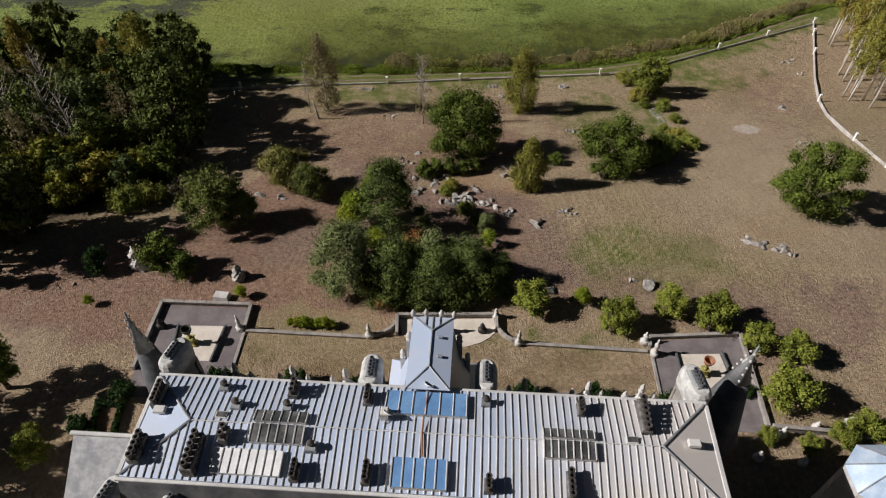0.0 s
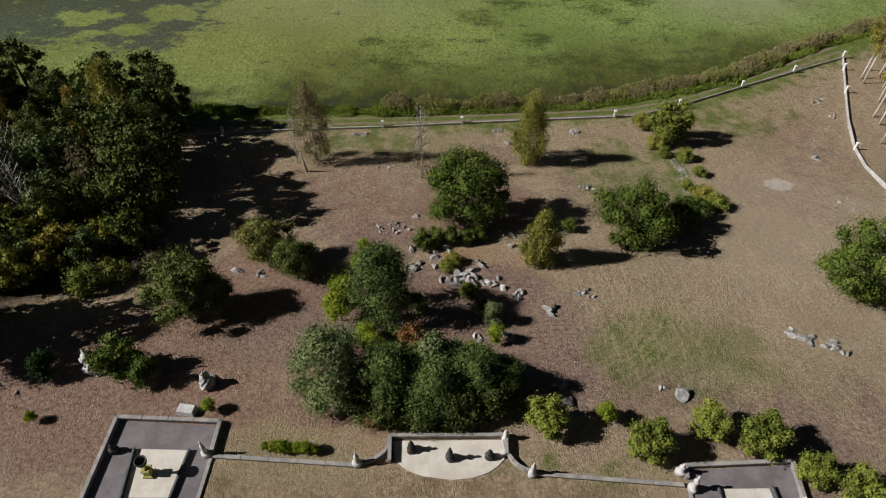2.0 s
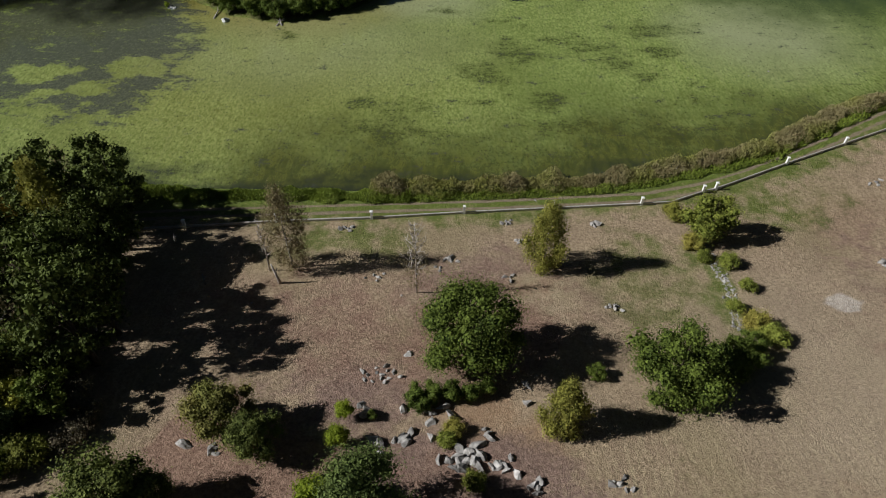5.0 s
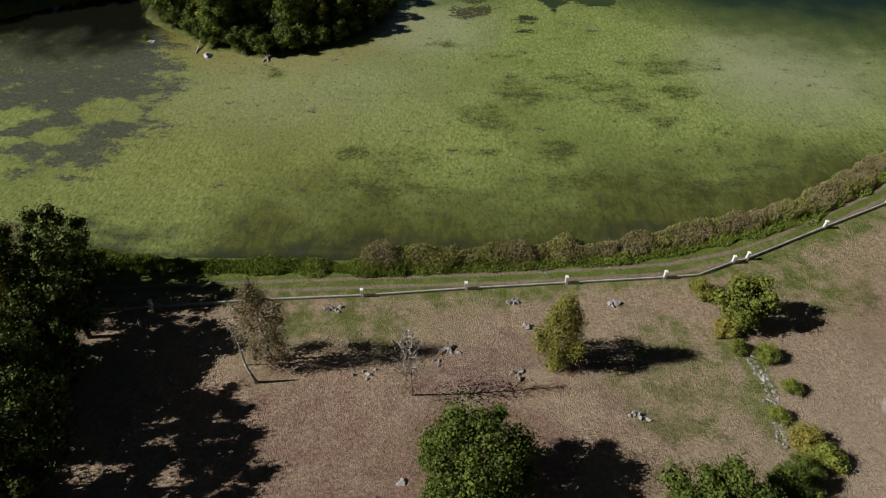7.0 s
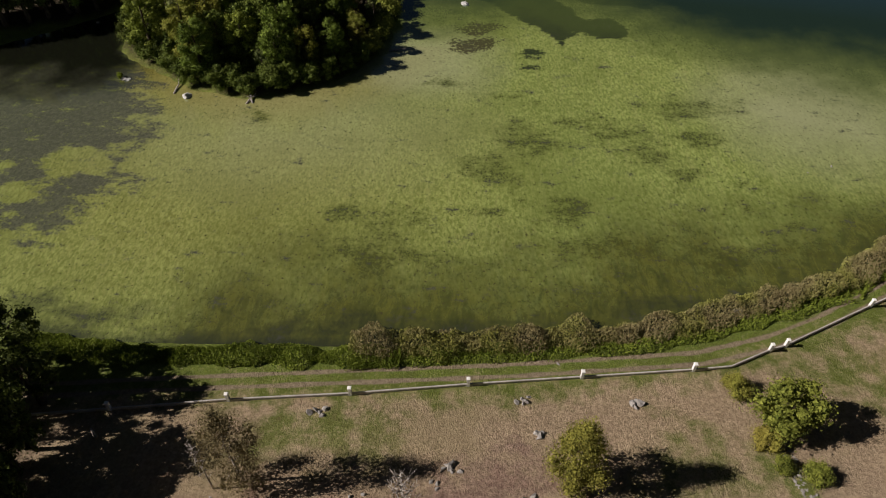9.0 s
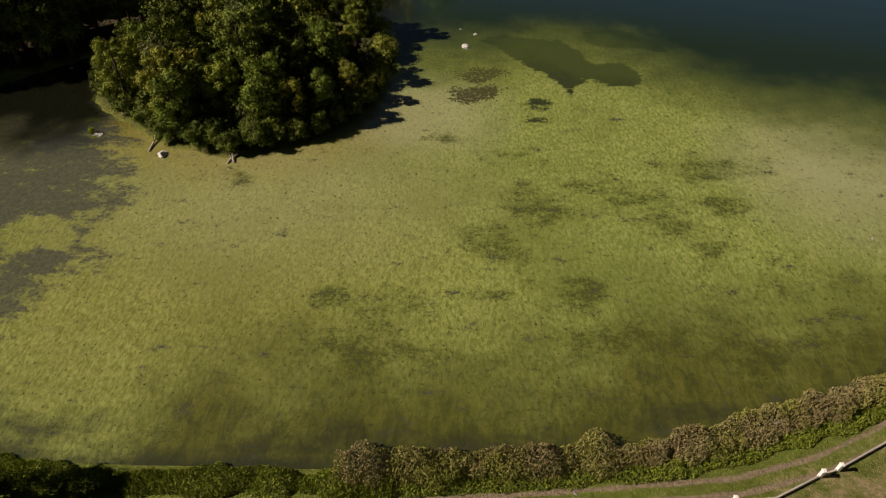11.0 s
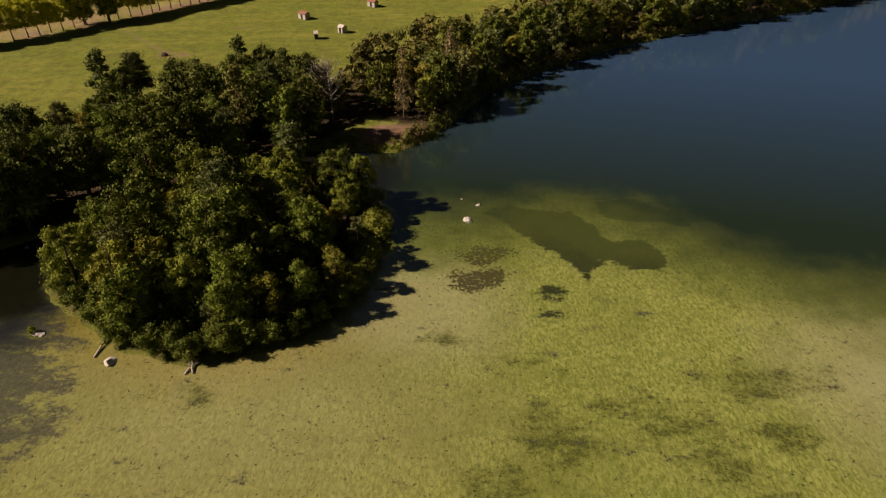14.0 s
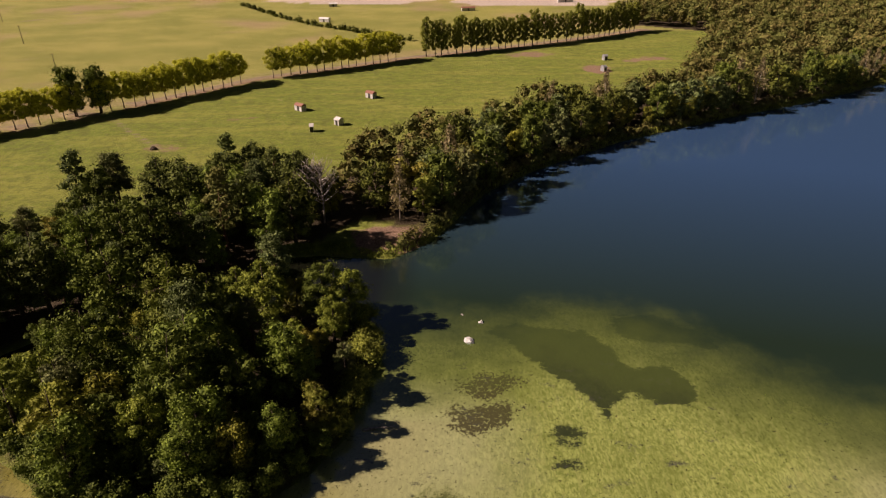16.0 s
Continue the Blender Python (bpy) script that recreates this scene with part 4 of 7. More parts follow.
def plant(kinds, name, label, category, x, y, scale=1.0, turn=None, group="", sink=0.0, squeeze=1.0):
    """Sets one tree, built from a (trunk, crown) pair, on the ground."""
    trunk, crown = kinds
    t = thing(name, label, category, Matrix.LocRotScale((x, y, z_at(x, y) - sink), Euler((0, 0, PLACE.uniform(0, 6.28) if turn is None else turn)), (scale * squeeze, scale * squeeze, scale)), group)
    part(trunk.name.split(".")[0], trunk, t)
    if crown is not None:
        part("crown", crown, t)
    return t


PLACE = random.Random(5)


def plant_wood(outline, spacing, kinds, name, label, category, group, scales=(0.8, 1.2), keep=lambda x, y: True, squeeze=1.0, edge=0.0):
    """Fills an outline with trees on a jittered grid."""
    xs, ys = [p[0] for p in outline], [p[1] for p in outline]
    y, k = min(ys), 0
    while y < max(ys):
        x = min(xs) + (spacing / 2 if k % 2 else 0)
        while x < max(xs):
            px, py = x + PLACE.uniform(-0.35, 0.35) * spacing, y + PLACE.uniform(-0.35, 0.35) * spacing
            a = np.array([px]), np.array([py])
            if inside(*a, outline)[0] and keep(px, py) and line_distance(*a, outline, True)[0] > edge:
                which = PLACE.choice(kinds)
                plant(which[0], name, which[1] if len(which) > 1 else label, category, px, py, PLACE.uniform(*scales), group=group, squeeze=squeeze)
            x += spacing
        y += spacing * 0.87
        k += 1


LEAF_GARDEN = leaf_material("garden_shrub_leaves", (0.05, 0.072, 0.010), (0.34, 0.37, 0.06), (0.20, 0.215, 0.045), 0.1, 0.15)
# single trees of the park
oak = broad_tree(11, 10.0, 10.0, LEAF_OAK, low=-0.04, count=44, per=760, size=0.17, lobe=0.36)
plant(oak, "oak_tree", "dark green round-crowned oak on the dry lawn", "tree", 2.6, 68.4, turn=0.4)
lawn_tree = broad_tree(12, 9.8, 10.0, LEAF_OAK, low=-0.04, count=34, per=700, size=0.17, lobe=0.32)
plant(lawn_tree, "lawn_tree", "broad green tree with uneven crown on the lawn", "tree", 42.2, 55.0, turn=2.0)
birch_r = birch_tree(13, 9.8, 6.0, per=560, size=0.2, low=0.05)
plant(birch_r, "birch_tree", "yellowing birch with a dense hanging crown", "tree", 11.8, 83.1)
birch_l = birch_tree(14, 11.8, 6.6, LEAF_RUSSET, per=430, size=0.17, low=0.1)
plant(birch_l, "birch_tree", "tall thin birch with sparse russet leaves", "tree", -17.6, 83.3)
plant((bare_tree(16, 11.0, 4.6, girth=0.010, count=38, stout=1.15), leaf_cloud("crown", [(0, 0, 6.5, 1.4, 1.4, 3.0), (0.2, 0, 4.4, 1.9, 1.8, 1.8), (0, 0.2, 3.0, 1.6, 1.6, 1.0)], 190, 0.22, LEAF_RUSSET, 16, droop=0.4, inner=0.0)), "birch_tree", "nearly bare white-stemmed birch", "tree", -2.9, 78.7)
plant((bare_tree(17, 8.0, 2.4, girth=0.012, count=18, stout=1.1), None), "birch_tree", "bare slender birch beside a taller one", "tree", -20.2, 82.6)
young = birch_tree(18, 6.9, 4.8, per=480, size=0.2, low=0.04)
plant(young, "young_birch", "small yellow-green birch with a cone-shaped crown", "tree", 10.4, 60.1)
bush = broad_tree(19, 7.4, 9.8, LEAF_OAK, low=-0.06, count=34, per=560, size=0.18, lobe=0.36)
plant(bush, "hazel_bush", "wide dark green bush casting a long shade", "bush", 21.4, 64.6)
low_bush = shrub(20, 3.6, 5.4, LEAF_SHRUB, 18, 260, 0.2)
for x, y, s, lab in ((28.0, 67.2, 0.52, "spreading dark green bush"), (25.6, 65.6, 0.5, "spreading dark green bush"), (14.6, 66.0, 0.22, "small green bush"), (30.4, 69.4, 0.36, "spreading dark green bush")):
    plant(bush, "bush", lab + " on the dry lawn", "bush", x, y, s)
pond_tree = broad_tree(21, 6.4, 6.4, LEAF_SHRUB, low=0.05, count=26, per=330, size=0.22, lobe=0.38)
plant(pond_tree, "field_maple", "round green tree at the end of a hedge", "tree", 32.9, 89.2)
for x, y, s in ((29.8, 93.4, 0.6), (30.6, 87.2, 0.6), (34.2, 79.3, 0.40), (32.6, 73.0, 0.62), (33.6, 83.6, 0.5), (31.0, 84.6, 0.4), (31.6, 76.0, 0.4), (33.4, 71.0, 0.6)):
    plant(low_bush, "bush", "low green bush along a line of stones", "bush", x, y, s, group="bushes along the stone line")

# the dark group of pines over the rockery
pine_a, pine_b, pine_c = pine_tree(22, 9.6, 7.6, 0.04, 780, size=0.19), pine_tree(23, 10.0, 7.2, 0.03, 700, size=0.19), pine_tree(24, 9.0, 7.4, 0.03, 700, size=0.19)
lime = shrub(25, 5.0, 3.6, LEAF_LIME, 16, 300, 0.18)
feather = pine_tree(31, 9.0, 7.6, 0.02, 800, LEAF_FEATHER, size=0.2)
thicket = shrub(32, 5.2, 4.6, LEAF_DARK, 20, 300, 0.22, 0.46)
olive = shrub(33, 5.6, 3.6, LEAF_FEATHER, 18, 300, 0.18, 0.46)
for kind, x, y, s, turn, lab in ((pine_a, -5.9, 51.3, 0.92, 0.5, "dark green bushy pine above a rockery"), (feather, -9.3, 42.3, 0.80, 1.1, "grey-green feathery pine at the edge of a clump"), (pine_c, -4.9, 41.6, 0.66, 2.0, "dark bushy pine in a dense clump"), (pine_b, 2.6, 41.6, 0.58, 3.1, "dark bushy pine in a dense clump"),
                                 (pine_c, -0.8, 40.4, 0.60, 4.4, "dark bushy pine in a dense clump"), (pine_b, 5.2, 41.7, 0.44, 5.0, "dark bushy pine in a dense clump")):
    plant(kind, "pine_tree", lab, "tree", x, y, s, turn, group="pines over the rockery", squeeze=1.15 if y > 50 else 1.3)
for x, y, s, turn in ((-6.9, 40.6, 0.8, 0.2), (-3.0, 43.6, 0.85, 1.5), (-1.9, 39.2, 0.75, 2.9), (1.0, 42.7, 0.85, 4.0), (1.2, 39.4, 0.8, 5.2), (3.9, 40.2, 0.75, 0.9), (5.6, 43.0, 0.6, 2.2), (-4.8, 39.4, 0.7, 3.6), (3.6, 43.6, 0.7, 1.0)):
    plant(thicket, "dark_bush", "dark leafy bush crowded under pines", "bush", x, y, s, turn, group="thicket under the pines")
for x, y, s, turn in ((-0.9, 43.4, 1.05, 0.7), (0.8, 44.2, 0.8, 2.6), (4.7, 50.4, 0.55, 1.9)):
    plant(olive, "olive_shrub", "upright olive-green shrub beside dark pines", "shrub", x, y, s, turn)
rusty = shrub(34, 2.6, 3.6, LEAF_RUST, 14, 150, 0.18)
for x, y, s, turn in ((-2.9, 47.4, 0.9, 0.3), (-4.0, 45.6, 0.7, 1.9), (-5.6, 38.9, 0.6, 3.0)):
    plant(rusty, "rusty_shrub", "low rust-brown shrub under a pine", "shrub", x, y, s, turn)
for x, y, s in ((-9.6, 52.4, 1.0), (-9.9, 50.6, 0.9), (-7.2, 47.4, 0.62), (-6.4, 46.2, 0.62), (-8.8, 58.4, 0.6), (2.6, 45.2, 0.55), (-5.4, 45.6, 0.5), (-3.4, 38.9, 0.35)):
    plant(lime, "lime_shrub", "bright yellow-green shrub under dark pines", "shrub", x, y, s, group="bright shrubs")
umbrella = broad_tree(26, 7.0, 7.6, LEAF_UMBRELLA, BARK_PINE, low=0.10, count=34, per=560, size=0.16, lobe=0.36)
for x, y, s, lab in ((-24.6, 52.0, 1.0, "bushy olive-green pine with a bare limb"), (-19.2, 60.0, 0.86, "dark round pine on red soil"), (-15.9, 57.9, 0.68, "dark round pine on red soil"), (-22.6, 52.6, 0.62, "low olive-green pine beside a rock")):
    plant(umbrella, "pine_tree", lab, "tree", x, y, s)
dome = shrub(27, 3.2, 2.4, LEAF_YEW, 14, 200, 0.18)
garden_bush = shrub(28, 4.4, 3.6, LEAF_OAK, 16, 210, 0.22)
for kind, x, y, s, lab in ((dome, -34.8, 43.6, 1.0, "dark clipped yew beside a statue"), (garden_bush, -28.4, 44.0, 1.1, "dark green bush beside a statue"), (garden_bush, -26.0, 43.2, 0.8, "dark green bush beside a statue"),
                          (lime, -19.6, 40.0, 0.36, "low weedy shrub at a terrace wall"), (lime, -34.0, 39.0, 0.3, "low weedy shrub on dry grass")):
    plant(kind, "shrub", lab, "shrub", x, y, s)
small = shrub(29, 4.4, 4.2, LEAF_GARDEN, 30, 260, 0.17, 0.27)
for x, y, s in ((8.4, 38.4, 0.95), (16.2, 36.4, 0.95), (21.4, 38.2, 0.85), (25.2, 36.8, 1.0), (28.5, 34.2, 0.75), (31.3, 32.8, 0.85), (29.0, 28.4, 1.12), (32.2, 24.8, 0.6), (26.2, 24.9, 0.42), (29.2, 24.0, 0.5), (34.2, 25.5, 0.7), (36.5, 24.5, 0.7)):
    plant(small, "shrub", "bright green rounded shrub near a terrace", "shrub", x, y, s, group="shrubs round the terrace")
plant(lime, "shrub", "low yellow-green shrub among boulders", "shrub", 13.4, 39.2, 0.5)
left_tree = broad_tree(30, 7.2, 4.6, LEAF_OAK, low=0.15, count=20, per=260, size=0.23)
plant(left_tree, "garden_tree", "dark green tree at the lawn's edge", "tree", -37.6, 29.8)
plant(left_tree, "garden_tree", "dark green tree at the lawn's edge", "tree", -44.0, 26.0, 1.25)
plant(left_tree, "garden_tree", "dark green tree at the lawn's edge", "tree", -40.5, 21.0, 1.3)
plant(small, "shrub", "bright green shrub on dry grass", "shrub", -32.4, 23.4, 0.75)
plant(small, "shrub", "bright green shrub on dry grass", "shrub", -33.4, 25.4, 0.4)

# woods
W1 = broad_tree(40, 12.4, 8.5, LEAF_DARK, low=0.1, count=26, per=175, size=0.30, lobe=0.38)
W2 = broad_tree(41, 13.4, 7.5, LEAF_DARK, low=0.1, count=26, per=175, size=0.30, lobe=0.38)
W3 = broad_tree(42, 11.0, 7.0, LEAF_DARK, low=0.06, count=24, per=175, size=0.29, lobe=0.38)
W7, W8 = broad_tree(48, 11.0, 6.6, LEAF_GREY, low=0.04, count=24, per=140, size=0.36, lobe=0.36), broad_tree(49, 10.6, 6.8, LEAF_OAK, low=0.04, count=24, per=140, size=0.36, lobe=0.36)
W4 = birch_tree(43, 14.0, 5.4, LEAF_BIRCH, per=75, size=0.42, low=0.32)
W5 = pine_tree(44, 15.0, 6.0, 0.35, per=70, size=0.5)
W6 = birch_tree(45, 10.0, 4.6, LEAF_RUSSET, per=30, size=0.28, low=0.3)
DEC = "dense dark broadleaf tree in a wood"
wood_kinds = [(W1, DEC), (W2, DEC), (W3, DEC), (W2, DEC), (W4, "slender birch with thin foliage in a wood"), (W6, "half-bare birch among dark trees")]
plant_wood(LEFT_WOOD, 5.4, wood_kinds, "wood_tree", DEC, "tree", "left wood", (0.6, 1.08), keep=lambda x, y: x > -84 and not (y < 61 and x > -53), edge=1.6)
for x, y, s, k in ((-46.0, 48.6, 1.1, W1), (-49.5, 44.0, 0.95, W2), (-45.0, 50.5, 0.8, W3), (-53.0, 47.0, 1.0, W2), (-43.5, 57.5, 0.62, W3), (-39.5, 60.5, 0.5, W3), (-50.5, 55.5, 0.75, W3), (-36.5, 63.0, 0.5, W6), (-40.0, 92.0, 0.9, W2), (-43.5, 96.0, 0.9, W2), (-37.5, 76.0, 0.72, W7), (-38.4, 84.5, 0.95, W2), (-34.6, 66.0, 0.5, W7), (-36.6, 80.5, 0.85, W3), (-34.2, 61.5, 0.62, W8), (-41.0, 66.5, 0.7, W8), (-40.5, 73.5, 0.8, W7), (-42.0, 80.0, 1.0, W8), (-46.0, 70.0, 1.05, W7), (-37.0, 58.5, 0.55, W7), (-45.5, 61.0, 0.7, W8)):
    plant(k, "wood_tree", "dark green tree at the edge of a wood", "tree", x, y, s, group="left wood")
for x, y, s, turn in ((-33.4, 72.0, 0.98, 0.4), (-36.2, 77.0, 0.92, 2.4), (-38.2, 81.8, 0.8, 4.0), (-38.0, 86.6, 0.78, 1.0)):
    plant(W2, "wood_tree", "tall dark tree at the edge of a wood", "tree", x, y, s, turn, group="left wood", squeeze=0.8)
light_tree = broad_tree(98, 7.0, 5.8, LEAF_GOLD, low=0.05, count=22, per=150, size=0.26)
for x, y, s, turn in ((-40.0, 58.6, 0.9, 0.3), (-43.4, 56.2, 0.8, 1.4), (-37.0, 61.8, 0.75, 2.2), (-46.2, 60.6, 1.1, 3.0), (-38.6, 65.2, 0.95, 4.1), (-50.0, 57.0, 1.1, 5.0), (-41.8, 62.4, 1.05, 0.9)):
    plant(light_tree, "wood_tree", "small olive-gold tree before a dark wood", "tree", x, y, s, turn, group="left wood")
twiggy = shrub(47, 3.4, 5.2, LEAF_TWIG, 18, 240, 0.2)
for x, y, s in ((-34.5, 57.0, 0.75), (-31.5, 58.5, 0.6), (-36.8, 55.6, 0.8), (-33.0, 63.0, 0.7), (-31.0, 61.0, 0.5)):
    plant(twiggy if s < 0.72 else low_bush, "bush", "grey-green bush at the edge of a wood", "bush", x, y, s, group="wood edge bushes")


def slim_birch(seed, h, w):
    """A forest birch: a long clean white stem under a loose, drooping top."""
    rng, lobes = random.Random(seed), []
    for i in range(18):
        t = 0.42 + 0.58 * (i + 0.5) / 18
        wide = w / 2 * math.sin(math.pi * min(1, (t - 0.42) / 0.58 * 0.8 + 0.2)) * rng.uniform(0.3, 0.95)
        a = i * 2.4 + rng.uniform(-0.5, 0.5)
        lobes.append((math.cos(a) * wide, math.sin(a) * wide, h * t, w * 0.17, w * 0.17, w * 0.26))
    return limbs(rng, h, w, BARK_WHITE, 0.0085, 0.35, 8, sides=5, spread=0.26, lean=rng.uniform(-0.04, 0.04)), leaf_cloud("crown", lobes, 130, 0.27, LEAF_BIRCH, seed, droop=0.7, slim=0.3, inner=0.1)


plant_wood(RIGHT_WOOD, 3.1, [(slim_birch(46 + 100 * i, 14.0 + i, 4.4), "white-stemmed birch in a thin wood") for i in range(3)], "birch_tree", "", "tree", "birch wood", (0.8, 1.1), keep=lambda x, y: x < 82, edge=0.8)
I1, I2, I3 = broad_tree(50, 13.5, 8.0, LEAF_ISLE, low=0.02, count=30, per=250, size=0.31, lobe=0.34), broad_tree(51, 11.0, 6.5, LEAF_BRIGHT, low=0.0, count=26, per=290, size=0.27, lobe=0.34), broad_tree(52, 15.0, 8.5, LEAF_OAK, low=0.04, count=30, per=250, size=0.31, lobe=0.34)
I4, I5 = broad_tree(53, 10.5, 6.0, LEAF_GOLD, low=0.0, count=26, per=220, size=0.28, lobe=0.34), broad_tree(54, 11.0, 5.4, LEAF_GREY, low=0.0, count=26, per=220, size=0.28, lobe=0.36)
I6 = pine_tree(55, 14.5, 6.0, 0.55, per=170, size=0.36, leaf=LEAF_GREY)
island_kinds = [(I4, "golden-green tree on a wooded island"), (I5, "grey-green tree on a wooded island"), (I3, "dark green tree crowded on a wooded island"), (I1, "green tree crowded on a wooded island"), (I2, "yellowish-green tree on a wooded island"), (I3, "dark green tree crowded on a wooded island"), (I1, "green tree crowded on a wooded island"), (I6, "tall pine with an orange trunk on a wooded island")]


def rim(x, y):
    return x > -34 and y < 162


plant_wood(ISLAND, 5.4, island_kinds, "island_tree", "", "tree", "island wood", (0.55, 1.18), keep=lambda x, y: x < -19 and not rim(x, y), edge=2.4)
plant_wood(ISLAND, 5.0, island_kinds[:4], "island_tree", "", "tree", "island wood", (0.45, 0.88), keep=lambda x, y: x >= -19 or rim(x, y), edge=2.6)
for x, y, s in ((-57.5, 171, 1.1), (-57, 167, 1.0), (-51, 160, 1.0), (-46.5, 156.5, 0.9), (-42, 153, 1.0), (-36.5, 151, 1.1), (-31.5, 150, 1.0), (-27, 151, 1.1), (-22, 153, 1.0), (-19, 154.8, 1.0), (-16.2, 157.2, 0.8), (-14.0, 160, 0.9), (-12.6, 164, 0.9), (-11.6, 168, 0.8), (-11, 172, 0.9), (-10.4, 182, 0.9), (-53, 162.5, 0.9), (-49, 159.5, 1.0), (-44.5, 156, 1.0), (-39.5, 153.5, 1.0), (-34, 151.5, 1.1), (-29, 151.5, 1.0), (-25, 153, 0.9), (-56, 167, 0.9), (-12, 187, 1.0), (-10.5, 178, 1.1)):
    plant(low_bush if x > -13 else garden_bush, "bush", "leafy bush overhanging the island's bank", "bush", x, y, s, group="island bank bushes")
for x, y, s, tone in ((-13.6, 186.5, 1.0, 1.6), (-15.5, 181.5, 0.8, 0.3), (-33.5, 158.5, 0.95, 2.2), (-46.5, 163.0, 0.9, 4.0), (-27.5, 169.0, 1.0, 5.1)):
    plant(I2, "island_tree", "tall bright green tree on a wooded island", "tree", x, y, s, turn=tone, group="island wood")
far_bush = shrub(56, 4.4, 3.6, LEAF_OAK, 14, 90, 0.36)
plant_wood(ISLAND, 3.4, [(far_bush,)], "bush", "leafy bush in the undergrowth of an island", "bush", "island undergrowth", (0.8, 1.25), keep=lambda x, y: rim(x, y) or (y < 172 and x < -34), edge=1.6)
B1, B2, B3 = broad_tree(60, 13.0, 8.0, LEAF_WOOD, low=0.0, count=22, per=115, size=0.44), broad_tree(61, 11.0, 6.5, LEAF_SHRUB, low=-0.04, count=22, per=115, size=0.42), broad_tree(62, 14.5, 8.5, LEAF_OAK, low=0.0, count=22, per=115, size=0.46)
B4 = birch_tree(63, 14.0, 6.0, LEAF_RUSSET, per=30, size=0.5, low=0.2)
B5 = broad_tree(67, 11.5, 6.0, LEAF_GREY, low=-0.02, count=22, per=115, size=0.40)
B6 = broad_tree(68, 10.0, 5.6, LEAF_GOLD, low=-0.02, count=20, per=115, size=0.40)
belt_kinds = [(B5, "grey-green tree in a lakeside belt"), (B5, "grey-green tree in a lakeside belt"), (B6, "golden-green tree in a lakeside belt"), (B1, "autumn-tinged tree in a lakeside belt"), (B2, "yellow-green tree in a lakeside belt"), (B3, "dark green tree in a lakeside belt"), (B1, "autumn-tinged tree in a lakeside belt"), (B3, "dark green tree in a lakeside belt"), (B2, "yellow-green tree in a lakeside belt"), (B4, "thin grey-brown tree in a lakeside belt")]


def near_belt(x, y):
    return line_distance(np.array([x]), np.array([y]), SHORE[16:], False)[0] < (17 if x < 60 else 9) and x < 190


def clearing(x, y):
    return -21 < x < -1 and y < 221


plant_wood(BELT, 5.3, belt_kinds, "belt_tree", "", "tree", "lakeside belt", (0.55, 1.15), keep=lambda x, y: x > -28 and near_belt(x, y) and not clearing(x, y), edge=1.5)
plant_wood(BELT, 5.6, [(W1, "dark green tree in a lakeside belt"), (W2, "dark green tree in a lakeside belt"), (W5, "tall dark pine in a lakeside belt"), (I3, "dark green tree in a lakeside belt"), (I5, "grey-green tree in a lakeside belt"), (I6, "tall dark pine in a lakeside belt"), (I1, "green tree in a lakeside belt")], "belt_tree", "", "tree", "lakeside belt", (0.6, 1.2), keep=lambda x, y: -80 < x <= -28 and y > 176, edge=1.8)

for i in range(13):
    x, y = -68 - 3.6 * i, 178.5 - 1.75 * i
    plant((W1, W2, W1)[i % 3], "bank_tree", "dark tree leaning over a still channel", "tree", x + PLACE.uniform(-0.8, 0.8), y + 1.0 + PLACE.uniform(-0.6, 0.6), PLACE.uniform(0.95, 1.25), group="channel bank trees")
    plant((W2, W3, W1)[i % 3], "bank_tree", "dark tree leaning over a still channel", "tree", x - 1.5, y + 5.5 + PLACE.uniform(-0.8, 0.8), PLACE.uniform(1.0, 1.3), group="channel bank trees")


def far_wood(outline, spacing, keep, name, label, seed):
    """The rest of the wood, further back, as one mass of crowns."""
    rng, v, f = np.random.RandomState(seed), [], []
    xs, ys = [p[0] for p in outline], [p[1] for p in outline]
    gx, gy = np.meshgrid(np.arange(min(xs), max(xs), spacing), np.arange(min(ys), max(ys), spacing))
    gx, gy = gx.ravel() + rng.uniform(-0.35, 0.35, gx.size) * spacing, gy.ravel() + rng.uniform(-0.35, 0.35, gx.size) * spacing
    lobes = []
    for x, y in zip(gx, gy):
        if inside(np.array([x]), np.array([y]), outline)[0] and keep(x, y):
            h, w, z = rng.uniform(7.5, 14.5), rng.uniform(6.5, 10.5), z_at(x, y)
            lobes += [(x + a, y + b, z + c, r, r, q) for a, b, c, r, _, q in crown_lobes(random.Random(int(x * 7 + y)), h, w, 0.1, 9, 0.62)]
    return leaf_cloud(name, lobes, 76, 0.62, LEAF_FAR, seed, scatter=0.3, slim=0.45)


tagged(part("far_wood", far_wood(BELT, 8.6, lambda x, y: not near_belt(x, y) and (x > -28 or x <= -80 or y <= 176) and x < 270 and x > -95 and not clearing(x, y), "far_wood", "", 64)), "mixed autumn-tinged wood behind the lake", "wood", kind="stuff")

lobes, skirt = [], random.Random(65)
for (ax, ay), (bx, by) in zip(SHORE[17:27], SHORE[18:28]):
    n = int(math.hypot(bx - ax, by - ay) / 1.6)
    for k in range(n if ax < 300 else 0):
        x, y, r = ax + (bx - ax) * k / n, ay + (by - ay) * k / n, skirt.uniform(0.8, 2.1)
        lobes.append((x - 1.2 + skirt.uniform(-1, 1), y + 1.6 + skirt.uniform(-0.8, 1.2), 0.3 + r * 0.8, r, r, r))
tagged(part("shore_scrub", leaf_cloud("shore_scrub", lobes, 110, 0.45, LEAF_FAR, 66)), "low scrub hanging over the far bank", "scrub", kind="stuff")

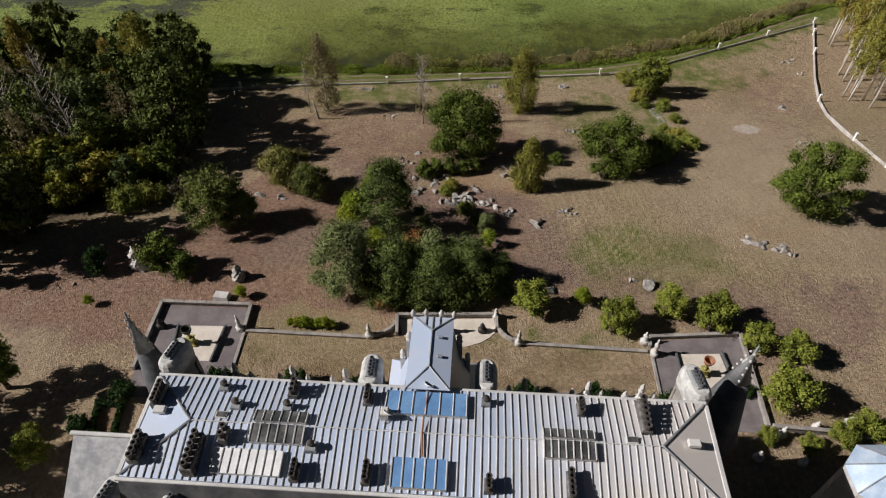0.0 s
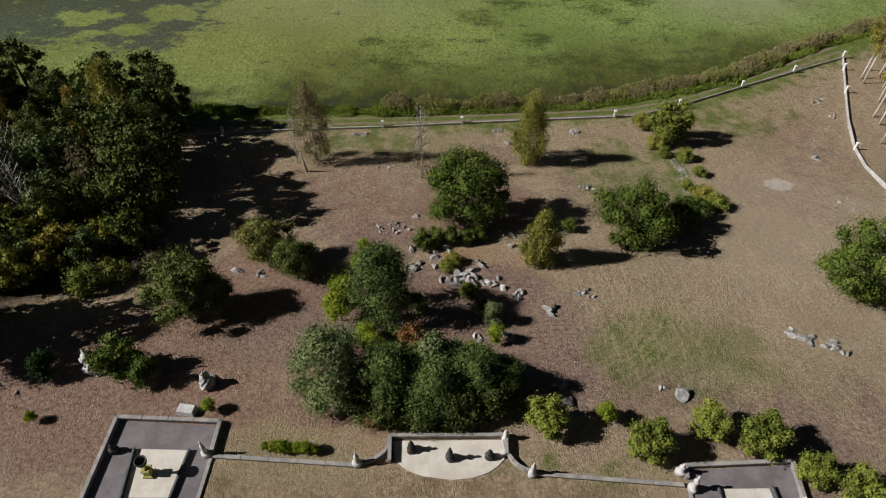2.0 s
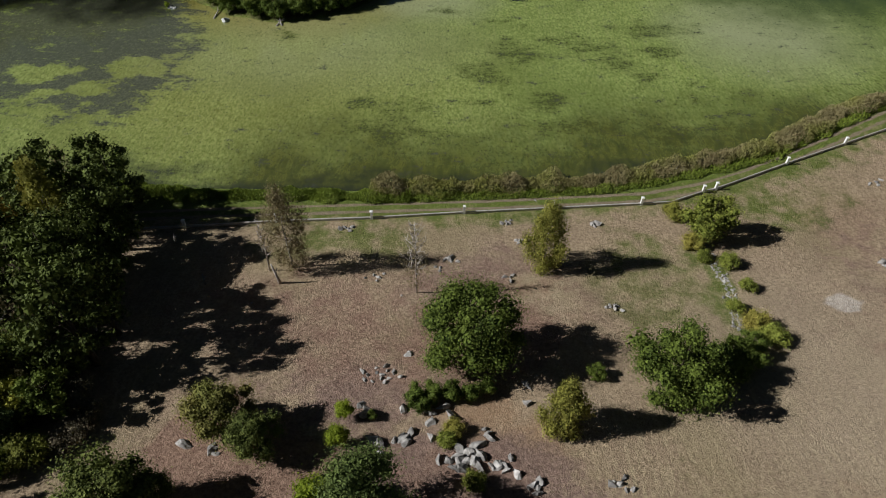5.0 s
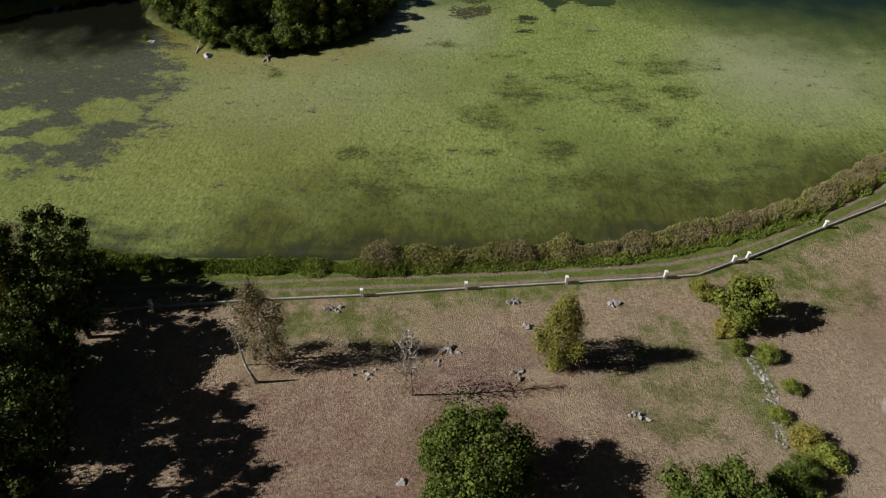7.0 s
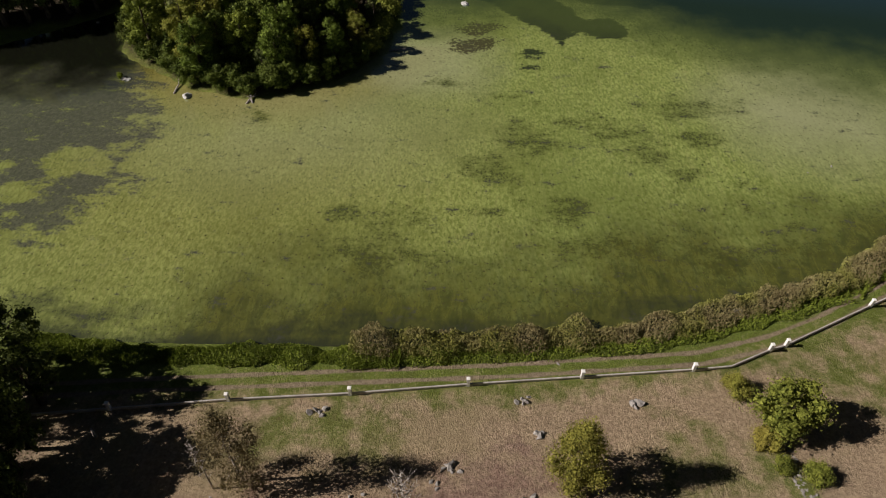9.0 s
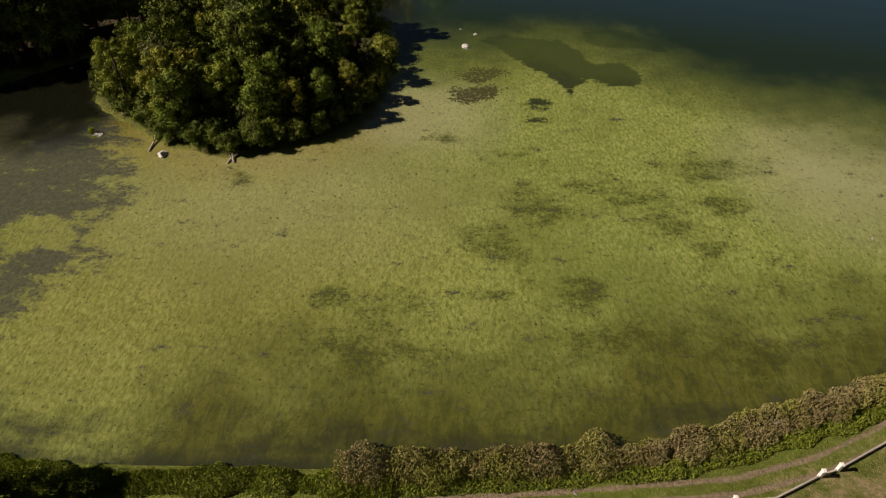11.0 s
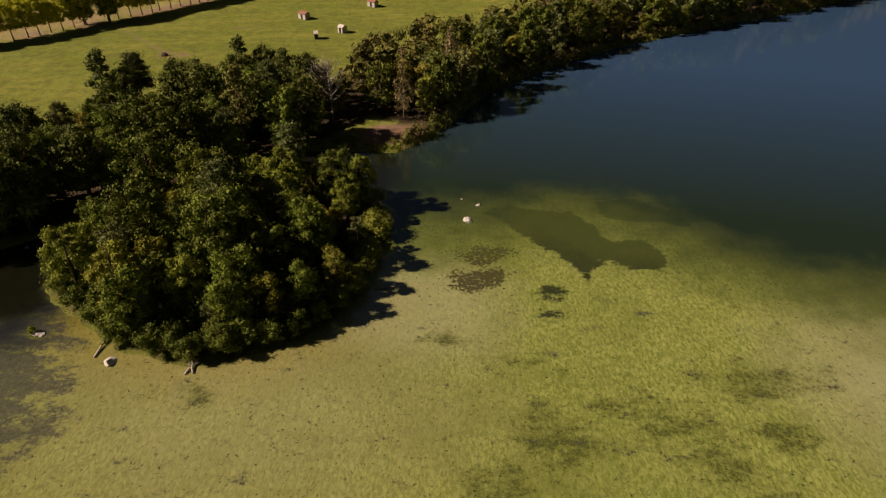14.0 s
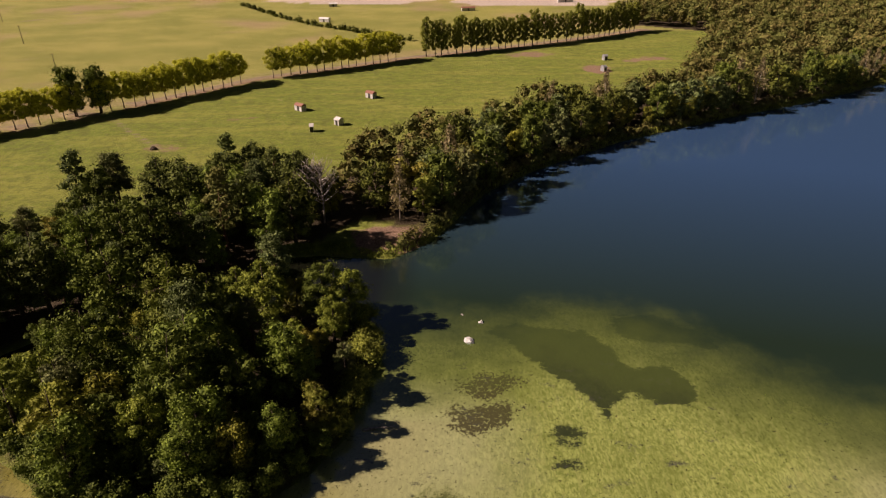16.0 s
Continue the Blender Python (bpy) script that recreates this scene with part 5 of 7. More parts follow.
# rows of young poplars beside the far lane
TALL = [(limbs(random.Random(77 + i), 17, 5, BARK_POPLAR, 0.012, 0.2, 6, sides=5), leaf_cloud("crown", crown_lobes(random.Random(77 + i), 17.0, 5.4, 0.04, 26, 0.42), 150, 0.40, LEAF_TALL, 77 + i, droop=0.8, slim=0.3)) for i in range(2)]
PO = [poplar_tree(70 + i, 12.6, 6.6) for i in range(3)]
for (ax, ay), (bx, by) in zip(ROW, ROW[1:]):
    length = math.hypot(bx - ax, by - ay)
    for i in range(int(length / 3.5)):
        x, y = ax + (bx - ax) * i * 3.5 / length, ay + (by - ay) * i * 3.5 / length
        if abs(x + 67) > 3.0 and not -16 < x < -7:
            if x > -8:
                plant(TALL[i % 2], "tall_poplar", "tall green poplar in a dense row", "tree", x + PLACE.uniform(-0.5, 0.5), y + PLACE.uniform(-0.5, 0.5), PLACE.uniform(0.85, 1.1), group="tall poplar row")
                continue
            plant(PO[i % 3], "poplar_tree", "yellow-green poplar in a straight row", "tree", x + PLACE.uniform(-0.4, 0.4), y + PLACE.uniform(-0.4, 0.4), PLACE.uniform(0.9, 1.1), group="poplar row", squeeze=1.2)
for x, y, s in ((-112.5, 297.5, 1.15), (-106.5, 301, 1.1)):
    plant(B3, "lane_tree", "large dark green tree in the poplar row", "tree", x, y, s)


# ---- reeds and weeds on the banks ----
def blade_bed(name, n, line, offset, width, tall, material, seed, lump, size):
    """A bank of upright blades and leaves along a line, in uneven mounds."""
    rng = np.random.RandomState(seed)
    pts = np.array(line, float)
    seg = np.hypot(*np.diff(pts, axis=0).T)
    at = np.concatenate([[0], np.cumsum(seg)])
    s = rng.uniform(0, at[-1], n)
    x, y = np.interp(s, at, pts[:, 0]), np.interp(s, at, pts[:, 1])
    k = np.clip(np.searchsorted(at, s) - 1, 0, len(seg) - 1)
    d = np.diff(pts, axis=0)[k] / seg[k][:, None]
    w = rng.uniform(-1, 1, n)
    x, y = x - d[:, 1] * (offset + w * width), y + d[:, 0] * (offset + w * width)
    swell = np.clip(0.62 + 0.18 * np.abs(np.sin(s * lump + 3.0 * cloud(s, s * 0 + 3.3, 0.09, seed))) + 0.75 * cloud(x, y, 0.40, seed + 1), 0.3, 1.2)
    x, y = x - d[:, 1] * w * width * (swell - 0.8), y + d[:, 0] * w * width * (swell - 0.8)
    mound = tall * swell * np.sqrt(np.clip(1 - w * w, 0.03, 1))
    z = np.maximum(height(x, y), 0.0) + mound * rng.uniform(0.15, 1.0, n) ** 0.6
    p = np.stack([x, y, z], 1)
    up = rng.normal(scale=0.45, size=(n, 3)) + [0, 0, 1.0]
    up /= np.linalg.norm(up, axis=1)[:, None]
    side = np.cross(up, rng.normal(size=(n, 3)))
    side /= np.linalg.norm(side, axis=1)[:, None]
    a, b = up * (size * rng.uniform(0.6, 1.4, n))[:, None], side * (size * 0.26 * rng.uniform(0.6, 1.4, n))[:, None]
    v = np.stack([p - a, p + b, p + a, p - b], 1).reshape(-1, 3)
    me = bpy.data.meshes.new(name)
    me.from_pydata(v.tolist(), [], (np.arange(n)[:, None] * 4 + [0, 1, 2, 3]).tolist())
    me.materials.append(material)
    me.update()
    return me


near_bank = SHORE[6:15]
tagged(part("reed_bed", blade_bed("reed_bed", 80000, near_bank, -0.2, 2.1, 2.5, REED, 80, 0.33, 0.17)), "tall dry pinkish-brown reeds along the bank", "reeds", kind="stuff")
tagged(part("bank_weeds", blade_bed("bank_weeds", 24000, near_bank, -2.1, 1.1, 0.9, WEED, 81, 0.5, 0.18)), "green weeds at the foot of the reeds", "weeds", kind="stuff")
tagged(part("bank_nettles", blade_bed("bank_nettles", 24000, SHORE[2:8], -1.6, 1.7, 1.1, WEED, 82, 0.6, 0.18)), "low green nettles and grass on the bank", "weeds", kind="stuff")
tagged(part("far_bank_reeds", blade_bed("far_bank_reeds", 9000, SHORE[18:29], -1.0, 1.2, 1.3, WEED, 83, 0.2, 0.4)), "green sedge along the far bank", "reeds", kind="stuff")
tagged(part("spit_reeds", blade_bed("spit_reeds", 3000, [(-31, 210.5), (-17, 211.2)], 0, 1.3, 1.4, WEED, 84, 0.4, 0.35)), "green reeds on a narrow spit", "reeds", kind="stuff")


# ---- park fence ----
def fence_line(points, name, label, post_at, tall=1.35, rail=0.32):
    f = thing(name, label, "fence")
    for (ax, ay), (bx, by) in zip(points, points[1:]):
        n = max(1, round(math.hypot(bx - ax, by - ay) / 5.9))
        for i in range(n):
            p0 = (ax + (bx - ax) * i / n, ay + (by - ay) * i / n)
            p1 = (ax + (bx - ax) * (i + 1) / n, ay + (by - ay) * (i + 1) / n)
            dx, dy = p1[0] - p0[0], p1[1] - p0[1]
            ln = math.hypot(dx, dy)
            nx, ny = -dy / ln * 0.09, dx / ln * 0.09
            z0, z1 = z_at(*p0), z_at(*p1)
            s = Shape()
            v = []
            for (px, py), z in ((p0, z0), (p1, z1)):
                v += [(px - nx, py - ny, z - 0.15), (px + nx, py + ny, z - 0.15), (px + nx, py + ny, z + rail), (px + nx * 0.5, py + ny * 0.5, z + rail + 0.06), (px - nx * 0.5, py - ny * 0.5, z + rail + 0.06), (px - nx, py - ny, z + rail)]
            s.add(v, [tuple(range(6)), tuple(range(11, 5, -1))] + [(k, k + 6, (k + 1) % 6 + 6, (k + 1) % 6) for k in range(6)])
            part("rail", s.mesh("rail", CONCRETE), f)
    for x, y in post_at:
        z = z_at(x, y)
        s = Shape().box(-0.15, 0.15, -0.15, 0.15, -0.3, tall - 0.12).box(-0.20, 0.20, -0.20, 0.20, tall - 0.118, tall, bevel=0.05)
        part("post", s.mesh("post", WHITE_PAINT), f, m=pose(x, y, z))
    return f


fence_line(FENCE, "fence", "low pale concrete fence with white posts", [p for i, p in enumerate(FENCE) if i not in (0, 8)])
fence_line(FENCE_RIGHT, "fence", "low pale concrete fence beside the birch wood", [(68.0, 110.0), (65.3, 103.0), (58.9, 86.4), (57.4, 73.0), (57.3, 65.0), (57.2, 54)], 1.3, 0.4)


# ---- rocks ----
def rock_mesh(seed):
    rng = random.Random(seed)
    bm = bmesh.new()
    bmesh.ops.create_icosphere(bm, subdivisions=2, radius=0.5)
    cuts = [(Vector((rng.uniform(-1, 1), rng.uniform(-1, 1), rng.uniform(-0.6, 1))).normalized(), rng.uniform(0.10, 0.30)) for _ in range(9)]
    for v in bm.verts:
        for n, d in cuts:
            k = v.co.dot(n)
            if k > d:
                v.co -= n * (k - d)
        v.co += Vector((rng.uniform(-1, 1), rng.uniform(-1, 1), rng.uniform(-1, 1))) * 0.02
        v.co.z *= 0.8
    me = bpy.data.meshes.new("rock")
    bm.to_mesh(me)
    bm.free()
    me.materials.append(ROCK)
    return me


ROCKS = [rock_mesh(s) for s in range(8)]


PALE_ROCK = rock_mesh(20)
PALE_ROCK.materials[0] = CHIMNEY_STONE


def rock(x, y, size, label="rough grey garden rock", group="", data=None):
    s = size * PLACE.uniform(0.85, 1.5)
    ob = part("rock", data or PLACE.choice(ROCKS), m=Matrix.LocRotScale((x, y, max(z_at(x, y), -0.1) + 0.13 * s), Euler((PLACE.uniform(-0.3, 0.3), PLACE.uniform(-0.3, 0.3), PLACE.uniform(0, 6.28))), (s * PLACE.uniform(0.8, 1.5), s, s * PLACE.uniform(0.7, 1.1))))
    return tagged(ob, label, "rock", group)


PILES = [(-11.9, 90.9, 5, 0.9, 0.8), (1.0, 84.6, 6, 1.0, 0.8), (-0.4, 83.0, 3, 0.8, 0.7), (8.3, 92.2, 5, 0.9, 0.7), (9.5, 88.2, 3, 0.6, 0.9), (19.3, 91.7, 4, 0.8, 1.1), (7.6, 81.3, 4, 0.9, 0.8),
         (18.7, 76.2, 6, 1.0, 0.7), (-7.6, 81.3, 5, 1.6, 0.7), (-6.0, 66.2, 14, 2.0, 0.6), (-3.2, 69.0, 2, 0.4, 0.7), (-7.0, 62.2, 3, 1.0, 1.0), (-3.2, 59.0, 5, 1.2, 1.1), (1.6, 57.0, 9, 1.6, 1.3),
         (5.1, 56.4, 5, 1.2, 0.9), (7.6, 54.2, 5, 0.9, 0.9), (10.4, 51.9, 4, 0.9, 1.1), (14.4, 54.6, 6, 1.2, 0.8)]
PILES += [(7.9, 65.0, 3, 0.7, 0.9), (6.1, 48.4, 3, 0.7, 0.9), (3.3, 48.2, 3, 0.7, 0.8), (-12.0, 48.4, 3, 0.8, 0.9), (-8.9, 47.9, 4, 0.9, 1.1), (-19.4, 57.8, 3, 0.6, 1.0), (-21.9, 58.2, 1, 0.1, 1.3), (-29.2, 53.6, 5, 1.2, 0.8),
          (10.3, 42.2, 4, 0.9, 1.2), (10.6, 40.6, 2, 0.5, 1.5), (8.1, 41.2, 3, 0.7, 0.8), (13.0, 39.9, 3, 0.6, 0.7), (19.0, 42.2, 2, 0.5, 1.0), (20.8, 41.5, 1, 0.1, 1.35), (33.0, 48.8, 4, 0.8, 0.8),
          (34.4, 48.0, 5, 0.8, 0.9), (36.0, 47.2, 5, 0.9, 0.9), (36.7, 46.2, 2, 0.5, 0.8)]
PILES += [(52.0, 83.7, 4, 0.7, 0.9), (60.4, 96.3, 4, 1.0, 0.8), (60.0, 100.5, 5, 1.2, 0.8), (32.0, 85.9, 4, 0.8, 0.5), (32.5, 81.5, 5, 1.0, 0.5), (32.1, 78.0, 5, 1.0, 0.5), (31.0, 73.0, 4, 0.9, 0.5), 
          (-53.9, 154.6, 2, 0.7, 1.2), (-1.0, 61.5, 4, 1.6, 1.0), (4.0, 59.5, 3, 1.0, 0.9), (12.3, 96.8, 1, 0.1, 0.4)]
for cx, cy, n, spread, size in PILES:
    for i in range(n):
        a, r = i * 2.4, spread * math.sqrt(i / max(1, n))
        rock(cx + r * math.cos(a) + PLACE.uniform(-0.2, 0.2), cy + 0.7 * r * math.sin(a), size, group="park rocks")
for x, y, s in ((-42.0, 149.6, 1.9), (34.0, 104.0, 1.4), (4.3, 182.5, 1.2), (6.6, 187.3, 1.1), (-53.4, 154.8, 1.2)):
    rock(x, y, s, "bleached pale boulder at the water", "pale lake boulders", PALE_ROCK)


# ---- the house ----
HOUSE = pose(-1.0, 15.75, 10.0, 0, 0, -3.5)
house = thing("chateau", "large country house with zinc roofs, stone chimneys and slate turrets", "house", HOUSE)
HALF, EAVE, HIP, W_EAVE, W_RIDGE = 14.75, 2.8, 12.0, 18.0, 18.55


def roof_w(v):
    return W_RIDGE - (W_RIDGE - W_EAVE) * abs(v) / EAVE


part("wall", Shape().box(-15.4, 15.4, -6.0, 6.0, -0.4, 10.6).mesh("wall", STONE), house, "pale stone walls")
part("cornice", Shape().box(-15.8, 15.8, -6.4, 6.4, 10.6, 11.1, bevel=0.15).mesh("cornice", STONE), house)
part("mansard_roof", Shape().add([(-15.3, -5.9, 11.1), (15.3, -5.9, 11.1), (15.3, 5.9, 11.1), (-15.3, 5.9, 11.1), (-HALF, -EAVE - 0.3, W_EAVE - 0.12), (HALF, -EAVE - 0.3, W_EAVE - 0.12), (HALF, EAVE + 0.3, W_EAVE - 0.12), (-HALF, EAVE + 0.3, W_EAVE - 0.12)],
     [(0, 1, 5, 4), (1, 2, 6, 5), (2, 3, 7, 6), (3, 0, 4, 7), (4, 5, 6, 7)]).mesh("mansard_roof", SLATE), house, "steep dark slate lower roof")


def plate(corners, thick=0.05):
    """A thin sheet with real thickness over three or four corners."""
    n = len(corners)
    low = [(x, y, z - thick) for x, y, z in corners]
    return Shape().add(list(corners) + low, [tuple(range(n)), tuple(range(2 * n - 1, n - 1, -1))] + [(i, i + n, (i + 1) % n + n, (i + 1) % n) for i in range(n)])


# sheets between the standing seams, and the seams themselves
PITCH = 0.385
count = int(2 * HALF / PITCH)
for side in (1, -1):
    for i in range(count + 1):
        u0 = -HALF + i * PITCH
        u1 = min(u0 + PITCH, HALF)
        tops = []
        for u in (u0, u1):
            inset = max(0.0, abs(u) - HIP) / (HALF - HIP)
            tops.append((u, side * EAVE * min(inset, 1.0)))
        corners = [(u0, side * (EAVE + 0.1), W_EAVE - 0.02), (u1, side * (EAVE + 0.1), W_EAVE - 0.02), (tops[1][0], tops[1][1], roof_w(tops[1][1])), (tops[0][0], tops[0][1], roof_w(tops[0][1]))]
        corners = corners if side > 0 else corners[::-1]
        if abs(corners[0][1] - corners[3][1]) + abs(corners[1][1] - corners[2][1]) > 0.15:
            part("zinc_sheet", plate(corners[::-1] if side > 0 else corners[::-1]).mesh("zinc_sheet", ZINC), house)
        if abs(tops[0][1]) < EAVE - 0.3 and i:
            a, b = Vector((u0, side * (EAVE + 0.1), W_EAVE + 0.02)), Vector((tops[0][0], tops[0][1], roof_w(tops[0][1]) + 0.03))
            part("seam", Shape().tube([a, b], [0.038, 0.038], 5).mesh("seam", ZINC_SEAM), house)
for side in (-1, 1):
    c = [(side * HALF, -EAVE, W_EAVE + 0.01), (side * HALF, EAVE, W_EAVE + 0.01), (side * HIP, 0, W_RIDGE + 0.02)]
    part("hip_sheet", plate(c if side > 0 else c[::-1]).mesh("hip_sheet", ZINC), house, "smooth zinc hip end")
    for v in (-EAVE, EAVE):
        part("hip_roll", Shape().tube([(side * HALF, v, W_EAVE + 0.04), (side * HIP, 0, W_RIDGE + 0.05)], [0.07, 0.07], 6).mesh("hip_roll", LEAD), house)
    part("gutter", Shape().box(-HALF - 0.2, HALF + 0.2, side * (EAVE + 0.2) - 0.09, side * (EAVE + 0.2) + 0.09, W_EAVE - 0.16, W_EAVE - 0.03, bevel=0.03).mesh("gutter", ZINC_SEAM), house)
    part("verge", Shape().box(side * (HALF + 0.1) - 0.12, side * (HALF + 0.1) + 0.12, -EAVE, EAVE, W_EAVE - 0.15, W_EAVE + 0.05, bevel=0.03).mesh("verge", ZINC_SEAM), house)
part("ridge_roll", Shape().tube([(-HIP, 0, W_RIDGE + 0.04), (HIP, 0, W_RIDGE + 0.04)], [0.03, 0.03], 6).mesh("ridge_roll", ZINC_SEAM), house)


def pots_stack(u, v, wide, long, tall, pots, name="chimney"):
    """A low stone roof stack with a row of sooty clay pots."""
    w, tall = roof_w(v), tall * 0.75
    c = part(name, Shape().box(-wide / 2, wide / 2, -long / 2, long / 2, -0.3, tall, bevel=0.06).mesh(name, SOOT_STONE), house, "sooty grey stack with dark pots", m=pose(u, v, w))
    for i in range(pots):
        y = (i + 0.5 - pots / 2) * long / pots
        part("pot", Shape().lathe([(0.15, 0), (0.13, 0.32), (0.17, 0.34), (0.17, 0.42), (0.10, 0.42), (0.10, 0.30)], 8).mesh("pot", CHIMNEY_POT), c, m=pose(0, y, tall))


for u, v, wide, long, tall, pots in ((-14.2, 1.4, 0.5, 1.3, 0.45, 5), (-14.2, -1.6, 0.5, 1.5, 0.5, 5), (-11.3, -1.75, 0.6, 2.0, 0.85, 6), (-7.1, 2.15, 0.5, 0.9, 0.7, 3), (-3.1, 1.95, 0.45, 0.9, 0.6, 4),
                                     (-6.1, -2.3, 0.45, 0.9, 0.5, 4), (-2.6, -2.2, 0.45, 1.0, 0.5, 4), (3.35, -2.4, 0.45, 0.7, 0.5, 3), (8.1, 1.95, 0.35, 0.8, 0.5, 4), (11.3, 1.6, 0.55, 1.9, 0.75, 6), (7.3, -2.2, 0.4, 1.4, 0.5, 5), (-9.95, -0.8, 0.4, 0.8, 0.8, 2)):
    pots_stack(u, v, wide, long, tall, pots)
for u, v, s in ((-10.9, 2.2, 0.5), (-9.9, 1.05, 0.55), (-7.2, 1.1, 0.5), (-5.5, -1.05, 0.55), (3.15, 2.1, 0.5)):
    vent = part("roof_vent", Shape().box(-s / 2, s / 2, -s / 2, s / 2, -0.1, 0.3, bevel=0.04).mesh("roof_vent", LEAD), house, m=pose(u, v, roof_w(v)))
    part("cowl", Shape().lathe([(0.09, 0.3), (0.09, 0.55), (0.2, 0.56), (0.2, 0.62), (0.03, 0.72)], 8).mesh("cowl", CHIMNEY_POT), vent)
for u, v in ((-10.5, 0.4), (10.5, 0.25), (-13.85, 0.55), (13.6, 0.3)):
    hatch = part("roof_hatch", Shape().box(-0.30, 0.30, -0.2, 0.2, -0.1, 0.14, bevel=0.03).mesh("roof_hatch", ZINC_SEAM), house, m=pose(u, v, roof_w(v)))
    if abs(u) < 11:
        part("pane", Shape().box(-0.25, 0.25, -0.15, 0.15, 0.135, 0.15).mesh("pane", GLASS_DARK), hatch)


def roof_light(u0, u1, v0, v1, lift, material, bars, label):
    """A raised roof light over the zinc: a curb, sheets and glazing bars."""
    curb = part("roof_light", Shape().add([(u0, v0, roof_w(v0) - 0.05), (u1, v0, roof_w(v0) - 0.05), (u1, v1, roof_w(v1) - 0.05), (u0, v1, roof_w(v1) - 0.05), (u0, v0, roof_w(v0) + lift), (u1, v0, roof_w(v0) + lift), (u1, v1, roof_w(v1) + lift), (u0, v1, roof_w(v1) + lift)],
                [(0, 1, 5, 4), (1, 2, 6, 5), (2, 3, 7, 6), (3, 0, 4, 7), (3, 2, 1, 0)]).mesh("roof_light", ZINC_SEAM), house, label)
    for i in range(bars):
        a, b = u0 + (u1 - u0) * i / bars, u0 + (u1 - u0) * (i + 1) / bars
        corners = [(a + 0.02, v0, roof_w(v0) + lift + 0.01), (b - 0.02, v0, roof_w(v0) + lift + 0.01), (b - 0.02, v1, roof_w(v1) + lift + 0.01), (a + 0.02, v1, roof_w(v1) + lift + 0.01)]
        part("pane", plate(corners, 0.02).mesh("pane", material), curb)
    for i in range(bars + 1):
        a = u0 + (u1 - u0) * i / bars
        part("bar", Shape().tube([(a, v0, roof_w(v0) + lift + 0.03), (a, v1, roof_w(v1) + lift + 0.03)], [0.04, 0.04], 5).mesh("bar", ZINC_SEAM), curb)


roof_light(-2.1, 2.15, 1.0, 2.5, 0.28, GLASS_BLUE, 6, "roof light of blue sheets")
roof_light(-1.4, 1.3, -2.75, -1.35, 0.28, GLASS_BLUE, 5, "roof light of blue sheets")
roof_light(-8.7, -6.0, 0.08, 0.75, 0.25, GLASS_DARK, 6, "dirty dark glazed roof light")
roof_light(-8.7, -6.0, -1.0, -0.08, 0.25, GLASS_DARK, 6, "dirty dark glazed roof light")
roof_light(6.05, 8.6, 0.08, 0.6, 0.25, GLASS_DARK, 7, "dirty dark glazed roof light")
roof_light(6.05, 8.6, -0.95, -0.08, 0.25, GLASS_DARK, 7, "dirty dark glazed roof light")
roof_light(-10.3, -6.85, -2.55, -1.35, 0.2, SHEET_WHITE, 8, "white ribbed sheet over the roof")
for u, v, s in ((-1.85, 0.75, 0.34), (0.05, 2.75, 0.3)):
    dish = part("satellite_dish", Shape().lathe([(0.02, 0.0), (s * 0.6, 0.05), (s, 0.16), (s * 0.97, 0.17), (s * 0.5, 0.07), (0.02, 0.03)], 14).mesh("satellite_dish", WHITE_PAINT, True), house, "white dish", m=pose(u, v, roof_w(v) + 0.5, -35, 25, 0))
    part("mast", Shape().tube([(0, 0, -0.6), (0, 0, 0.03)], [0.03, 0.03], 5).mesh("mast", LEAD), dish)
part("rusty_cable", Shape().tube([(0.05, 2.5, W_EAVE + 0.5), (-0.05, 0.9, W_RIDGE + 0.05), (-0.05, 0.0, W_RIDGE + 0.12), (0.05, -1.2, W_RIDGE - 0.12)], [0.03, 0.03, 0.05, 0.05], 5).mesh("rusty_cable", TERRACOTTA), house, "rust-red lightning cable")
part("parapet_wall", Shape().box(-2.25, -1.85, 0.6, 1.1, W_EAVE, W_RIDGE + 0.55, bevel=0.05).mesh("parapet_wall", STONE), house)

# central pavilion over the garden side
part("pavilion_wall", Shape().box(-3.0, 3.0, 5.0, 9.4, -0.4, 10.6).mesh("pavilion_wall", STONE), house)
sweep, prof = Shape(), [(2.0, 11.0), (1.2, 12.0), (0.65, 13.6), (0.3, 15.6), (0.1, 17.4), (0.0, 18.45)]
rings = []
for out, w in prof:
    rings += [(-1.1 - out, 3.0, w), (1.1 + out, 3.0, w), (1.1 + out, 7.4 + out, w), (-1.1 - out, 7.4 + out, w)]
sweep.add(rings, [tuple(4 * k + q for q in (i, (i + 1) % 4)) + tuple(4 * k + 4 + q for q in ((i + 1) % 4, i)) for k in range(len(prof) - 1) for i in range(4)])
part("pavilion_roof", sweep.mesh("pavilion_roof", ZINC), house, "flaring pale zinc pavilion roof")
deck = [(-1.2, 2.6, 18.45), (1.2, 2.6, 18.45), (1.2, 7.5, 18.45), (-1.2, 7.5, 18.45)]
part("pavilion_deck", plate([deck[0], (0, 3.9, 18.72), (0, 6.3, 18.72), deck[3]][::-1]).mesh("pavilion_deck", ZINC), house)
part("pavilion_deck", plate([deck[1], deck[2], (0, 6.3, 18.72), (0, 3.9, 18.72)]).mesh("pavilion_deck", ZINC), house)
part("pavilion_deck", plate([deck[2], deck[3], (0, 6.3, 18.72)]).mesh("pavilion_deck", ZINC), house)
part("pavilion_deck", plate([deck[0], deck[1], (0, 3.9, 18.72)]).mesh("pavilion_deck", ZINC), house)
